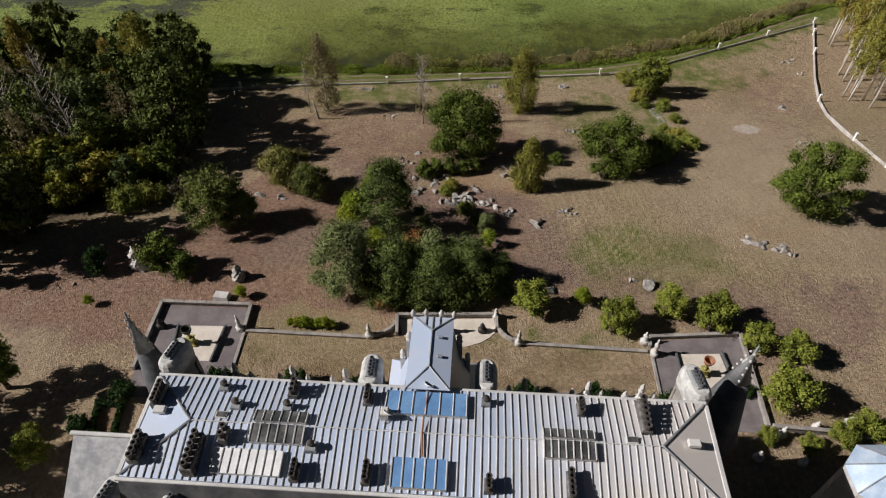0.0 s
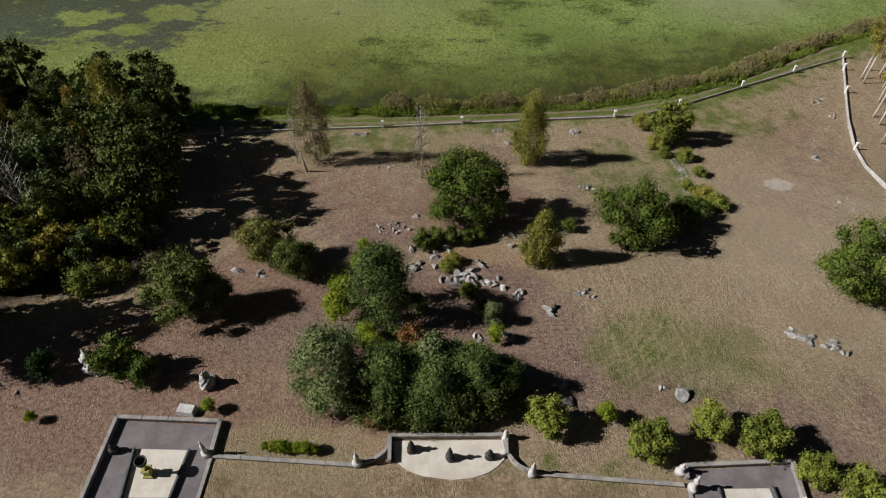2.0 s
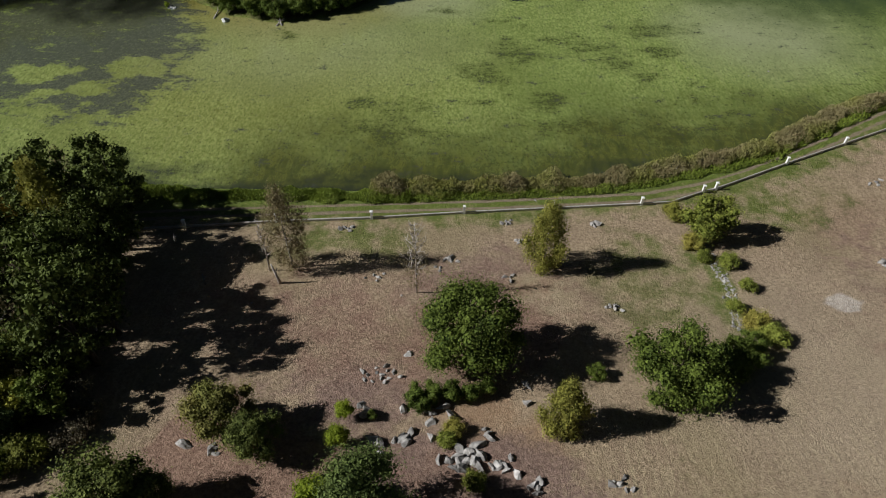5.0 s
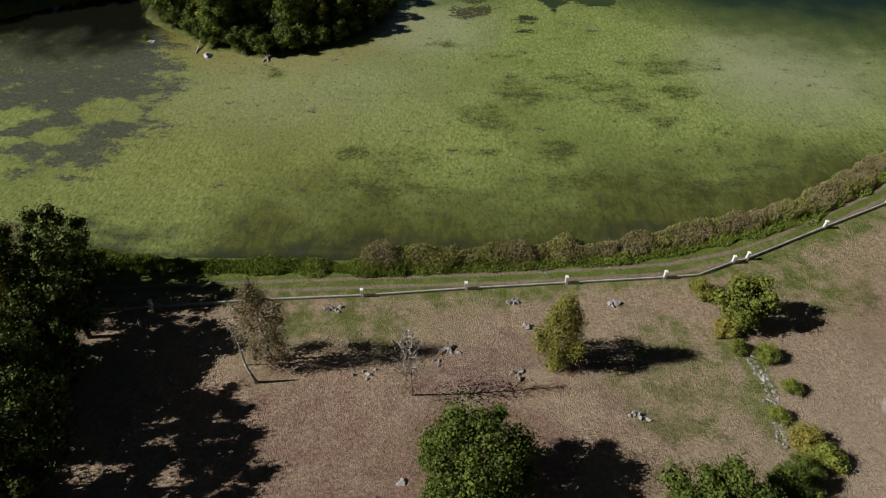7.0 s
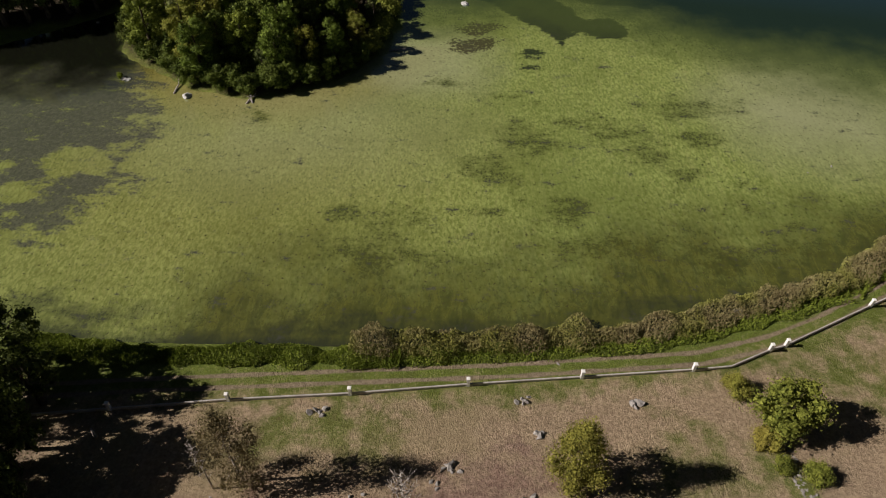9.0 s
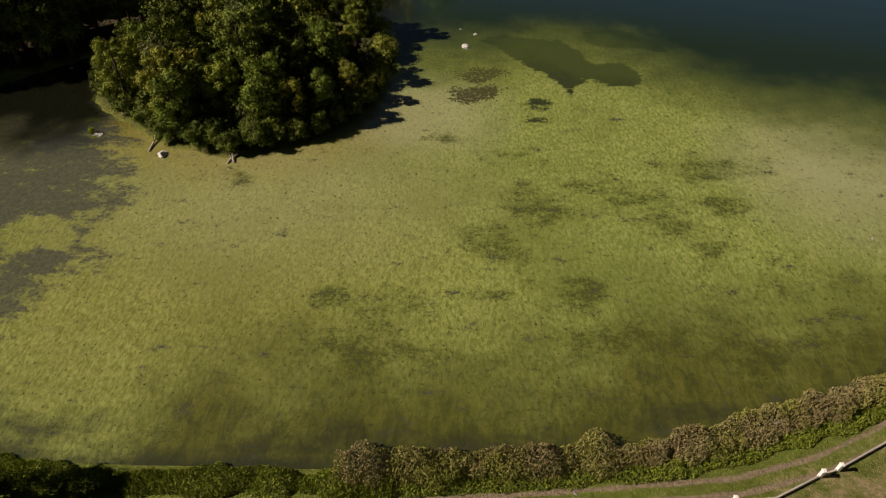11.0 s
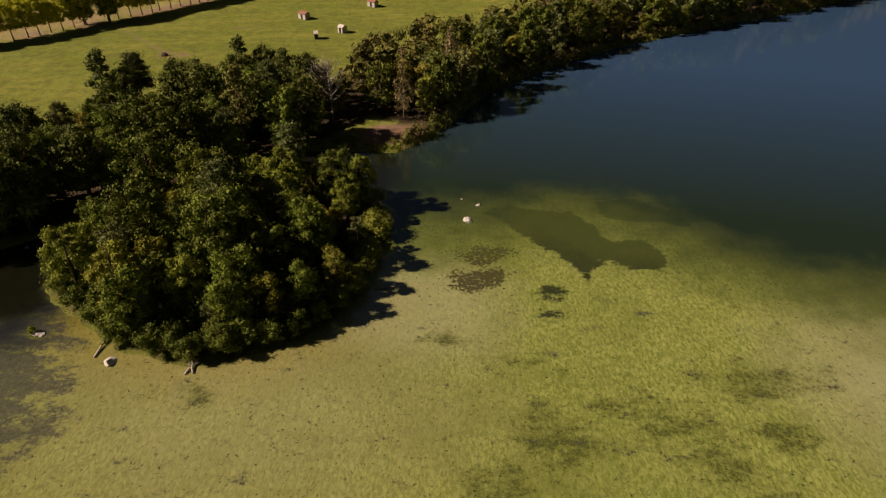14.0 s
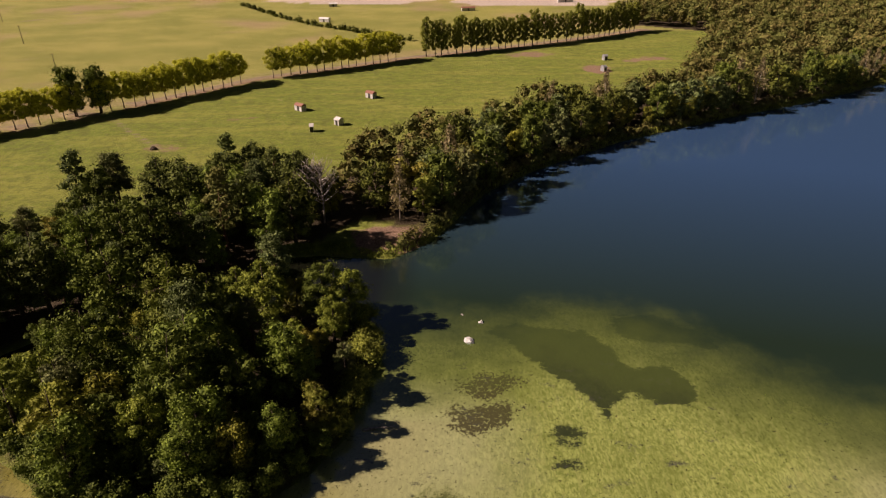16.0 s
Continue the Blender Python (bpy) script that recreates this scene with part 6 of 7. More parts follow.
for a, b in (((0, 3.9, 18.75), (0, 6.3, 18.75)), ((0, 6.3, 18.75), deck[2]), ((0, 6.3, 18.75), deck[3]), ((0, 3.9, 18.75), deck[0]), ((0, 3.9, 18.75), deck[1]), ((0.4, 6.7, 18.66), (0.4, 7.5, 18.47)), ((-0.4, 6.7, 18.66), (-0.4, 7.5, 18.47)), ((0.0, 6.3, 18.75), (0, 7.5, 18.47))):
    part("roll", Shape().tube([a, b], [0.05, 0.05], 5).mesh("roll", LEAD), house)
for u, v in ((-0.8, 6.9), (0.85, 6.9)):
    pots_stack(u, v, 0.35, 0.5, 0.55, 2)
    house.children[-1].location.z = 18.5
for u, v in ((0.5, 5.9), (0.55, 4.6)):
    part("roof_vent", Shape().box(-0.12, 0.12, -0.08, 0.08, 0, 0.14).mesh("roof_vent", LEAD), house, m=pose(u, v, 18.6))
for u, v in ((-1.2, 7.55), (1.2, 7.55), (-0.45, 7.6), (0.45, 7.6)):
    part("finial", Shape().lathe([(0.14, 0), (0.10, 0.15), (0.17, 0.28), (0.10, 0.45), (0.03, 0.6)], 8).mesh("finial", STONE, True), house, m=pose(u, v, 18.4))
for side in (-1, 1):
    for i, (u, w) in enumerate(((1.55, 15.8), (2.1, 13.2))):
        part("pinnacle", Shape().box(-0.2, 0.2, -0.2, 0.2, -1.5, 0.2, taper=0.03).lathe([(0.22, 0.2), (0.12, 0.4), (0.2, 0.6), (0.03, 1.0)], 8).mesh("pinnacle", STONE), house, m=pose(side * u, 7.6 + 0.5 * i, w))


def stadium(hw, hl, n=7):
    """A rounded-ended oval outline."""
    a = [math.pi * k / (n - 1) for k in range(n)]
    return [(hw * math.cos(t), hl - hw + hw * math.sin(t)) for t in a] + [(-hw * math.cos(t), -(hl - hw) - hw * math.sin(t)) for t in a]


def stack_rings(profile, hw, hl):
    """A tall oval form from (inset, height) pairs."""
    s, rings = Shape(), [[(x, y, z) for x, y in stadium(hw - k, hl - k)] for k, z in profile]
    n = len(rings[0])
    faces = [tuple(range(n - 1, -1, -1)), tuple(range(n * (len(rings) - 1), n * len(rings)))]
    faces += [(k * n + i, k * n + (i + 1) % n, (k + 1) * n + (i + 1) % n, (k + 1) * n + i) for k in range(len(rings) - 1) for i in range(n)]
    return s.add([p for r in rings for p in r], faces)


def great_chimney(u, v, turn, top=17.3, hw=0.62, hl=1.18):
    """A tall oval stone stack with a moulded head, a lead top and a row of pots."""
    c = part("great_chimney", stack_rings([(0.10, 8.0), (0.16, top - 1.9), (0.06, top - 1.7), (0.06, top - 1.302)], hw, hl).mesh("great_chimney", GARDEN_STONE), house, "tall oval weathered stone chimney with a pale head", m=pose(u, v, 0, 0, 0, turn))
    part("head", stack_rings([(0.02, top - 1.3), (-0.02, top - 0.45), (0.05, top - 0.2), (0.16, top - 0.06), (0.24, top)], hw, hl).mesh("head", CHIMNEY_STONE), c, "pale moulded stone head")
    part("cap", Shape().box(-0.24, 0.24, -0.62, 0.62, top - 0.02, top + 0.12, bevel=0.03).mesh("cap", LEAD), c)
    for i in range(5):
        part("pot", Shape().lathe([(0.12, 0), (0.10, 0.20), (0.13, 0.22), (0.13, 0.28), (0.08, 0.28), (0.08, 0.2)], 8).mesh("pot", SLATE), c, m=pose(0.02, (i - 2) * 0.24, top + 0.12))
    for i in range(10):
        a = (i + 0.5) * math.pi / 5
        part("flute", Shape().tube([(0.52 * math.cos(a), 0.52 * math.sin(a) + math.copysign(0.52, math.sin(a)), 9.5), (0.52 * math.cos(a), 0.52 * math.sin(a) + math.copysign(0.52, math.sin(a)), top - 1.8)], [0.1, 0.1], 6).mesh("flute", GARDEN_STONE), c)


great_chimney(-15.15, 5.05, -14, 17.2)
great_chimney(-3.4, 4.5, 0, 17.3)
great_chimney(3.2, 4.55, 0, 17.3)
great_chimney(15.05, 4.85, 10, 17.3, 0.66, 1.25)
great_chimney(-15.5, -3.5, -16, 17.2)
great_chimney(-12.2, -3.95, -8, 17.2)


def dormer(u, v, tall, wide=0.9):
    d = part("dormer", Shape().box(-wide, wide, -2.0, 0.3, 8.5, 12.0, bevel=0.1).add([(-wide - 0.1, -2.2, 12.0), (wide + 0.1, -2.2, 12.0), (wide + 0.1, 0.4, 12.0), (-wide - 0.1, 0.4, 12.0), (0, -2.2, 12.0 + tall), (0, 0.4, 12.0 + tall)],
             [(0, 1, 4), (3, 5, 2), (0, 4, 5, 3), (1, 2, 5, 4), (0, 3, 2, 1)]).mesh("dormer", STONE), house, "carved pale stone dormer", m=pose(u, v, 0, 0, 0, 0 if v > 0 else 180))
    for x, h in ((-wide, 1.0), (wide, 1.0), (0, tall + 0.9)):
        part("pinnacle", Shape().box(-0.14, 0.14, -0.14, 0.14, -1.0, h - 0.4, taper=0.03).lathe([(0.2, h - 0.4), (0.1, h - 0.2), (0.17, h - 0.05), (0.03, h + 0.35)], 8).mesh("pinnacle", STONE), d, m=pose(x, 0.25, 12.0))


for u in (-12.7, -9.0, -5.6, 5.7, 9.7, 13.0):
    dormer(u, 6.1, 1.0)
for u in (-10.6, -7.4, -4.0, 4.0, 7.4, 11.0):
    dormer(u, -5.0, 1.0)


def turret(u, v, radius, foot, tip, stone_from, lean=0.0):
    """A round corner tower with a tall slate cone and a crocketed stone tip."""
    t = part("turret", Shape().lathe([(radius * 0.92, -0.4), (radius * 0.92, foot - 0.5), (radius * 1.08, foot - 0.3), (radius * 1.08, foot)], 20).mesh("turret", STONE, True), house, "round stone corner turret", m=pose(u, v, 0))
    span = tip - foot
    part("spire", Shape().lathe([(radius * 1.12, foot), (radius * 0.98, foot + 0.06 * span), (radius * (1 - stone_from) * 1.0 + 0.05, foot + stone_from * span)], 20).mesh("spire", SLATE, True), t, "smooth dark slate cone")
    f = part("finial", Shape().lathe([(radius * (1 - stone_from) + 0.06, foot + stone_from * span - 0.02), (0.16, foot + 0.84 * span), (0.2, foot + 0.87 * span), (0.1, foot + 0.9 * span), (0.03, tip)], 10).mesh("finial", LEAD, True), t, "pale weathered lead tip")
    for i in range(16):
        k = stone_from + (0.97 - stone_from) * i / 16
        r = radius * (1 - k) + 0.07
        a = i * 2.1
        part("crocket", Shape().lathe([(0.02, -0.08), (0.09, 0.0), (0.06, 0.08), (0.01, 0.14)], 6).mesh("crocket", STONE), f, m=pose(r * math.cos(a), r * math.sin(a), foot + k * span))


turret(-18.0, 6.36, 1.3, 9.5, 19.0, 0.62)
turret(18.4, 6.4, 1.75, 9.0, 18.7, 0.66)

# lower wings either side of the main block
part("wing_wall", Shape().box(-20.4, -15.41, -4.5, 0.6, -0.4, 11.0).mesh("wing_wall", STONE), house)
part("wing_roof", Shape().add([(-20.7, -5.6, 9.5), (-15.3, -5.6, 9.5), (-15.3, 1.4, 11.5), (-20.7, 1.4, 11.5), (-19.6, 0.4, 15.6), (-15.3, 0.4, 15.6)], [(0, 1, 5, 4), (2, 3, 4, 5), (3, 0, 4), (0, 3, 2, 1), (1, 2, 5)]).mesh("wing_roof", LIT_SLATE), house, "steep grey slate wing roof")
part("wing_ridge", Shape().box(-19.8, -15.3, 0.28, 0.52, 15.5, 15.68, bevel=0.05).mesh("wing_ridge", ZINC_SEAM), house)
part("wing_wall", Shape().box(15.41, 23.0, -5.0, -0.8, -0.4, 9.0).mesh("wing_wall", STONE), house)
part("wing_roof", Shape().add([(15.3, -5.4, 9.0), (23.3, -5.4, 9.0), (23.3, -0.4, 9.0), (15.3, -0.4, 9.0), (15.3, -2.9, 12.6), (22.0, -2.9, 12.6)], [(0, 1, 5, 4), (2, 3, 4, 5), (1, 2, 5), (0, 3, 2, 1), (3, 0, 4)]).mesh("wing_roof", LEAD), house, "grey lead wing roof")
part("crest", Shape().tube([(21.0, -1.5, 11.0), (22.6, -0.9, 14.2)], [0.25, 0.06], 7).mesh("crest", STONE), house, "white crocketed stone gable crest")
for i in range(9):
    part("crocket", Shape().lathe([(0.03, -0.1), (0.15, 0.0), (0.09, 0.12), (0.02, 0.2)], 6).mesh("crocket", WHITE_PAINT), house, m=pose(21.0 + 1.6 * i / 9 + 0.1 * (-1) ** i, -1.5 + 0.6 * i / 9, 11.0 + 3.2 * i / 9))

pavilion = thing("garden_pavilion", "eight-sided pavilion with a bluish zinc roof beside the house", "pavilion", Matrix.LocRotScale((26.7, 16.7, 10), None, (0.66, 0.66, 1.0)))
part("drum", Shape().lathe([(3.2, -0.4), (3.2, 10.4), (3.5, 10.7), (3.5, 11.1)], 8, turn=0.39).mesh("drum", STONE), pavilion)
for i in range(8):
    a0, a1 = 0.39 + i * math.pi / 4, 0.39 + (i + 1) * math.pi / 4
    q = [(3.6 * math.cos(a0), 3.6 * math.sin(a0), 11.1), (3.6 * math.cos(a1), 3.6 * math.sin(a1), 11.1), (0.25 * math.cos(a1), 0.25 * math.sin(a1), 13.0), (0.25 * math.cos(a0), 0.25 * math.sin(a0), 13.0)]
    part("zinc_sheet", plate(q).mesh("zinc_sheet", ZINC_BLUE), pavilion)
    part("roll", Shape().tube([q[0], q[3]], [0.06, 0.06], 5).mesh("roll", LEAD), pavilion)
part("finial", Shape().lathe([(0.25, 12.95), (0.15, 13.3), (0.25, 13.5), (0.03, 14.0)], 8).mesh("finial", STONE), pavilion)


# ---- terraces and garden walls behind the house ----
def wall_run(points, name="garden_wall", label="low weathered stone garden wall", wide=0.34, tall=0.5, material=None):
    """A coped low wall along a bent line, one stone length at a time."""
    t = thing(name, label, "wall")
    for (ax, ay), (bx, by) in zip(points, points[1:]):
        ln = math.hypot(bx - ax, by - ay)
        n = max(1, round(ln / 2.2))
        turn = math.atan2(by - ay, bx - ax)
        for i in range(n):
            k = (i + 0.5) / n
            x, y = ax + (bx - ax) * k, ay + (by - ay) * k
            h = ln / n / 2
            body = part("wall_stone", Shape().box(-h, h, -wide / 2 + 0.05, wide / 2 - 0.05, -0.6, tall - 0.12).mesh("wall_stone", material or GARDEN_STONE), t, m=pose(x, y, 10.0, 0, 0, math.degrees(turn)))
            part("coping", Shape().box(-h + 0.006, h - 0.006, -wide / 2, wide / 2, tall - 0.118, tall, bevel=0.03).mesh("coping", material or GARDEN_STONE), body)
    return t


def slab(name, outline, z0, z1, material, label, category):
    return tagged(part(name, Shape().prism(outline, z0, z1).mesh(name, material)), label, category, kind="structure")


TL = [(-26.9, 39.0), (-18.45, 38.55), (-18.7, 30.9), (-27.3, 31.3)]
TR = [(19.0, 34.75), (27.3, 35.2), (26.6, 25.6), (18.6, 27.9)]
slab("pavement", TL[::-1], 9.6, 10.03, PAVING, "mauve-grey asphalt terrace", "terrace")
slab("pavement", TR[::-1], 9.6, 10.03, PAVING, "mauve-grey asphalt terrace", "terrace")
slab("pavement", [(-27.3, 28.9), (-27.3, 31.296), (-18.704, 30.896), (18.6, 28.9), (26.6, 28.4), (26.6, 25.5), (18.0, 26.1), (-18.0, 28.5)][::-1], 9.6, 10.026, PAVING, "grey gravel walk behind the house", "path")
slab("pavement", [(-24.6, 36.5), (-20.45, 36.4), (-20.9, 32.55), (-24.3, 32.55)][::-1], 9.7, 10.07, FLOOR_PALE, "pale stone square in the terrace", "terrace")
slab("pavement", [(21.2, 33.25), (25.0, 33.3), (25.2, 29.5), (21.05, 29.65)][::-1], 9.7, 10.07, FLOOR_PALE, "pale stone square in the terrace", "terrace")
slab("pavement", [(-4.1, 37.2), (-3.8, 35.5), (-2.9, 34.75), (-1.6, 34.25), (0.7, 33.95), (2.2, 34.1), (3.5, 34.55), (4.3, 35.1), (4.85, 35.7), (4.95, 37.3)], 9.6, 10.07, FLOOR_PALE, "pale rounded stone platform in the lawn", "terrace")
wall_run([(-18.7, 31.0), (-18.45, 36.0)], tall=0.16, wide=0.3)
wall_run([(-18.45, 35.9), (-18.4, 38.8), (-27.05, 39.2), (-27.35, 31.6)])
wall_run([(18.8, 34.0), (18.95, 35.0), (27.45, 35.4), (26.75, 26.0)])
wall_run([(18.85, 33.2), (18.6, 28.2)], tall=0.16, wide=0.3)
wall_run([(-18.3, 35.85), (-7.0, 35.1)], tall=0.3)
wall_run([(7.1, 34.4), (18.5, 33.5)], tall=0.3)
wall_run([(-6.7 + 2.45 * math.sin(a * math.pi / 12), 35.25 + 2.2 * (1 - math.cos(a * math.pi / 12))) for a in range(7)], tall=0.5, wide=0.3)
wall_run([(6.9 - 2.0 * math.sin(a * math.pi / 12), 34.6 + 2.6 * (1 - math.cos(a * math.pi / 12))) for a in range(7)], tall=0.5, wide=0.3)
wall_run([(-4.25, 35.3), (-4.3, 37.45), (5.05, 37.5), (5.0, 35.9)], tall=0.65, wide=0.3)
for x0, y0, x1, y1 in ((-24.75, 36.5, -24.45, 32.4), (-20.3, 36.4, -20.75, 32.4), (21.0, 33.3, 20.85, 29.5), (25.15, 33.4, 25.35, 29.4)):
    wall_run([(x0, y0), (x1, y1)], "kerb", "dark stone kerb edging the pale square", 0.2, 0.38, SLATE)


def garden_urn(x, y, bowl, label):
    t = thing("garden_urn", label, "urn", Matrix.LocRotScale((x, y, 10.07), None, (0.78, 0.78, 0.9)))
    part("pedestal", Shape().box(-0.5, 0.5, -0.5, 0.5, 0, 0.25, bevel=0.05).box(-0.36, 0.36, -0.36, 0.36, 0.25, 0.95, taper=0.03).box(-0.44, 0.44, -0.44, 0.44, 0.95, 1.08, bevel=0.04).mesh("pedestal", BRONZE), t)
    part("stem", Shape().lathe([(0.3, 1.08), (0.16, 1.2), (0.12, 1.5), (0.22, 1.7), (0.3, 1.85)], 12).mesh("stem", BRONZE, True), t)
    part("bowl", Shape().lathe([(0.2, 1.8), (0.42, 1.95), (0.55, 2.25), (0.6, 2.55), (0.52, 2.55), (0.46, 2.2), (0.1, 2.0)], 16).mesh("bowl", bowl, True), t)


garden_urn(-22.9, 34.4, DARK_METAL, "yellow-green bronze urn on a pedestal with a dark bowl")
garden_urn(22.8, 31.1, TERRACOTTA, "yellow-green bronze urn on a pedestal with a rusty bowl")


def statue_mesh(seed, material, tall):
    """A plain weathered upright shape that stands on its plinth, turned in one piece."""
    rng = random.Random(seed)
    prof, h = [(0.42, -0.1), (0.42, 0.42), (0.38, 0.5)], 0.52
    for r in (0.24, 0.27, 0.22, 0.18, 0.22, 0.25, 0.2, 0.09, 0.12, 0.11, 0.04):
        prof.append((r * rng.uniform(0.85, 1.15), h))
        h += (tall - 0.5) / 10
    return Shape().lathe(prof, 9, squash=(1.0, 0.8)).mesh("statue", material, True)


def lump_mesh(seed, material, tall):
    """A broken, many-cornered upright block in one piece."""
    rng, prof = random.Random(seed), []
    s = Shape().lathe([(r, tall * k / 11) for k, r in enumerate((0.75, 0.85, 0.7, 0.78, 0.6, 0.66, 0.5, 0.56, 0.36, 0.3, 0.2, 0.06))], 12, squash=(1.0, 0.8))
    s.v = [(x * rng.uniform(0.7, 1.25) + 0.12 * math.sin(5 * z), y * rng.uniform(0.7, 1.25) + 0.1 * math.cos(4 * z), z - 0.15 + rng.uniform(-0.05, 0.05)) for x, y, z in s.v]
    return s.mesh("statue", material)


for i, (x, y, tall, mat, lab) in enumerate(((-6.8, 35.2, 2.0, STONE, "pale stone statue on a plinth at a wall end"), (6.9, 34.4, 2.0, STONE, "pale stone statue on a plinth at a wall end"), (19.0, 33.2, 2.3, STONE, "pale stone statue on a plinth at a terrace corner"),
                                            (-18.9, 36.0, 2.2, STONE, "pale stone statue on a plinth at a terrace corner"), (-26.3, 36.3, 1.2, DARK_METAL, "small dark bronze statue on a terrace"), (-2.6, 36.4, 1.5, DARK_METAL, "dark bronze statue on a pale platform"),
                                            (0.5, 35.7, 1.8, DARK_METAL, "dark bronze statue on a pale platform"), (3.65, 35.8, 1.3, DARK_METAL, "dark bronze statue on a pale platform"), (26.9, 32.1, 1.2, STONE, "small white statue on a terrace wall"),
                                            (5.0, 37.4, 1.4, STONE, "pale stone statue at a wall end"), (18.4, 34.5, 1.6, STONE, "pale stone pillar figure at a terrace corner"), (27.6, 25.3, 1.5, STONE, "small white statue among shrubs"), (30.6, 25.9, 1.2, STONE, "small white statue on a low wall"),
                                            (33.5, 26.3, 1.2, STONE, "small white statue on a low wall"), (25.0, 23.3, 1.2, STONE, "small white statue by a shaded court"), (28.4, 22.9, 1.0, STONE, "small white statue by a shaded court"), (32.4, 22.2, 1.4, STONE, "small white statue by a pavilion"))):
    tagged(part("statue", statue_mesh(i, mat, tall), m=pose(x, y, z_at(x, y) + (0.05 if abs(x) < 27.5 and y < 40 else 0), 0, 0, 50 * i)), lab, "statue", "garden statues")
tagged(part("statue", lump_mesh(3, CHIMNEY_STONE, 3.2), m=pose(-30.9, 44.0, z_at(-30.9, 44.0))), "weathered white statue group on dry grass", "statue", "garden statues")
tagged(part("statue", lump_mesh(5, ROCK, 2.0), m=pose(-20.5, 42.6, z_at(-20.5, 42.6), 0, 0, 70)), "grey stone statue group in tree shade", "statue", "garden statues")
tagged(part("stone_trough", Shape().box(-0.75, 0.75, -0.45, 0.45, -0.2, 0.6, taper=0.04, bevel=0.06).mesh("stone_trough", STONE), m=pose(-21.5, 39.9, 9.95, 0, 0, -8)), "pale stone trough beside a terrace wall", "trough")
wall_run([(27.0, 25.9), (40.0, 24.6)], tall=0.7, wide=0.35)

box_yew = clipped(90, 2.0, 1.9)
for x, y in ((-19.4, 30.1), (-12.7, 29.9), (-7.0, 29.3), (7.0, 28.6), (12.8, 28.3), (19.0, 27.6)):
    plant(box_yew, "clipped_yew", "dark clipped yew beside the garden walk", "shrub", x, y, PLACE.uniform(0.95, 1.1), group="clipped yews")
for x, y, s in ((-15.5, 27.9, 0.7), (-11.0, 27.7, 0.6), (6.4, 26.6, 0.75), (10.8, 26.4, 0.75), (-18.0, 28.2, 0.6), (26.0, 29.3, 0.55), (-27.3, 29.0, 0.85), (-29.9, 26.0, 0.75)):
    plant(box_yew, "yew_bush", "dark evergreen bush below the house wall", "shrub", x, y, s, group="evergreens at the house")
for i in range(7):
    plant(lime, "low_shrub", "yellow-green shrub behind a low wall", "shrub", -14.2 + 0.65 * i, 36.5 - 0.04 * i, 0.24 + 0.04 * (i % 3), group="low shrub row")


def hedge_run(x0, y0, x1, y1):
    """A low hedge, sheared flat, along a straight line."""
    n, lobes = int(math.hypot(x1 - x0, y1 - y0) / 0.3) + 1, []
    for k in range(n):
        x, y = x0 + (x1 - x0) * k / max(1, n - 1), y0 + (y1 - y0) * k / max(1, n - 1)
        lobes += [(x, y, 10.0 + z, 0.27, 0.27, 0.22) for z in (0.2, 0.5)]
    t = thing("box_hedge", "low clipped box hedge round a bare bed", "hedge", group="parterre hedge")
    part("foliage", leaf_cloud("foliage", lobes, 60, 0.15, LEAF_YEW, 96), t)
    part("stem", Shape().tube([(x0, y0, 10.25), (x1, y1, 10.25)], [0.06, 0.06], 5).mesh("stem", BARK), t)


BED = [(-28.7, 25.5), (-26.8, 24.9), (-27.1, 27.9), (-29.1, 28.2)]
BARE_SOIL = plain_material("bare_soil", (0.15, 0.095, 0.055), (0.25, 0.16, 0.095), 0.95, scale=2.0, bump=0.6)
for (ax, ay), (bx, by) in zip(BED, BED[1:] + BED[:1]):
    hedge_run(ax, ay, bx, by)
slab("planting_bed", BED, 9.8, 10.05, BARE_SOIL, "bare brown soil inside a clipped hedge", "bed")


# ---- smaller things ----
# rockery bushes and boulders
for kind, x, y, s in ((garden_bush, -2.5, 63.0, 0.62), (garden_bush, -0.9, 63.3, 0.6), (garden_bush, 0.9, 63.4, 0.6), (garden_bush, 2.6, 63.6, 0.55), (garden_bush, 4.2, 64.2, 0.5), (low_bush, 1.0, 59.6, 0.4), (garden_bush, -1.8, 62.2, 0.5), (garden_bush, -6.2, 61.2, 0.28), (lime, -8.6, 61.2, 0.5), (low_bush, 0.4, 58.6, 0.35), (low_bush, 2.6, 54.6, 0.4), (garden_bush, 3.8, 51.4, 0.5), (lime, 4.8, 47.8, 0.5)):
    plant(kind, "rockery_bush", "small dark bush between the rocks", "bush", x, y, s, group="rockery bushes")
for x, y, s in ((-7.0, 61.2, 1.4), (-5.8, 58.6, 1.6), (-3.6, 62.0, 1.1), (-0.9, 59.2, 1.3), (0.9, 60.9, 1.9), (1.6, 56.2, 1.8), (3.0, 56.0, 1.4), (4.6, 56.3, 1.2), (6.2, 55.6, 1.1), (7.7, 62.6, 1.2), (-5.0, 57.0, 1.2), (-0.4, 56.9, 1.3), (3.2, 58.2, 1.2)):
    rock(x, y, s, "large pale boulder in a rockery", "rockery boulders")

# scattered stones and tussocks
for x, y, s in ((13.2, 41.6, 0.35), (40.0, 41.0, 0.3), (45.0, 42.0, 0.35), (-38.0, 41.2, 0.4), (-36.8, 41.6, 0.4), (-35.4, 41.0, 0.35), (-36.2, 40.3, 0.3), (48.5, 71.0, 0.4), (49.6, 72.2, 0.5), (50.4, 70.8, 0.35), (51.2, 73.4, 0.4), (51.0, 69.6, 0.35), (-4.6, 78.2, 0.3), (9.0, 66.0, 0.4), (-21.0, 77.0, 0.3)):
    rock(x, y, s, "small pale stone in dry grass", "lawn stones")


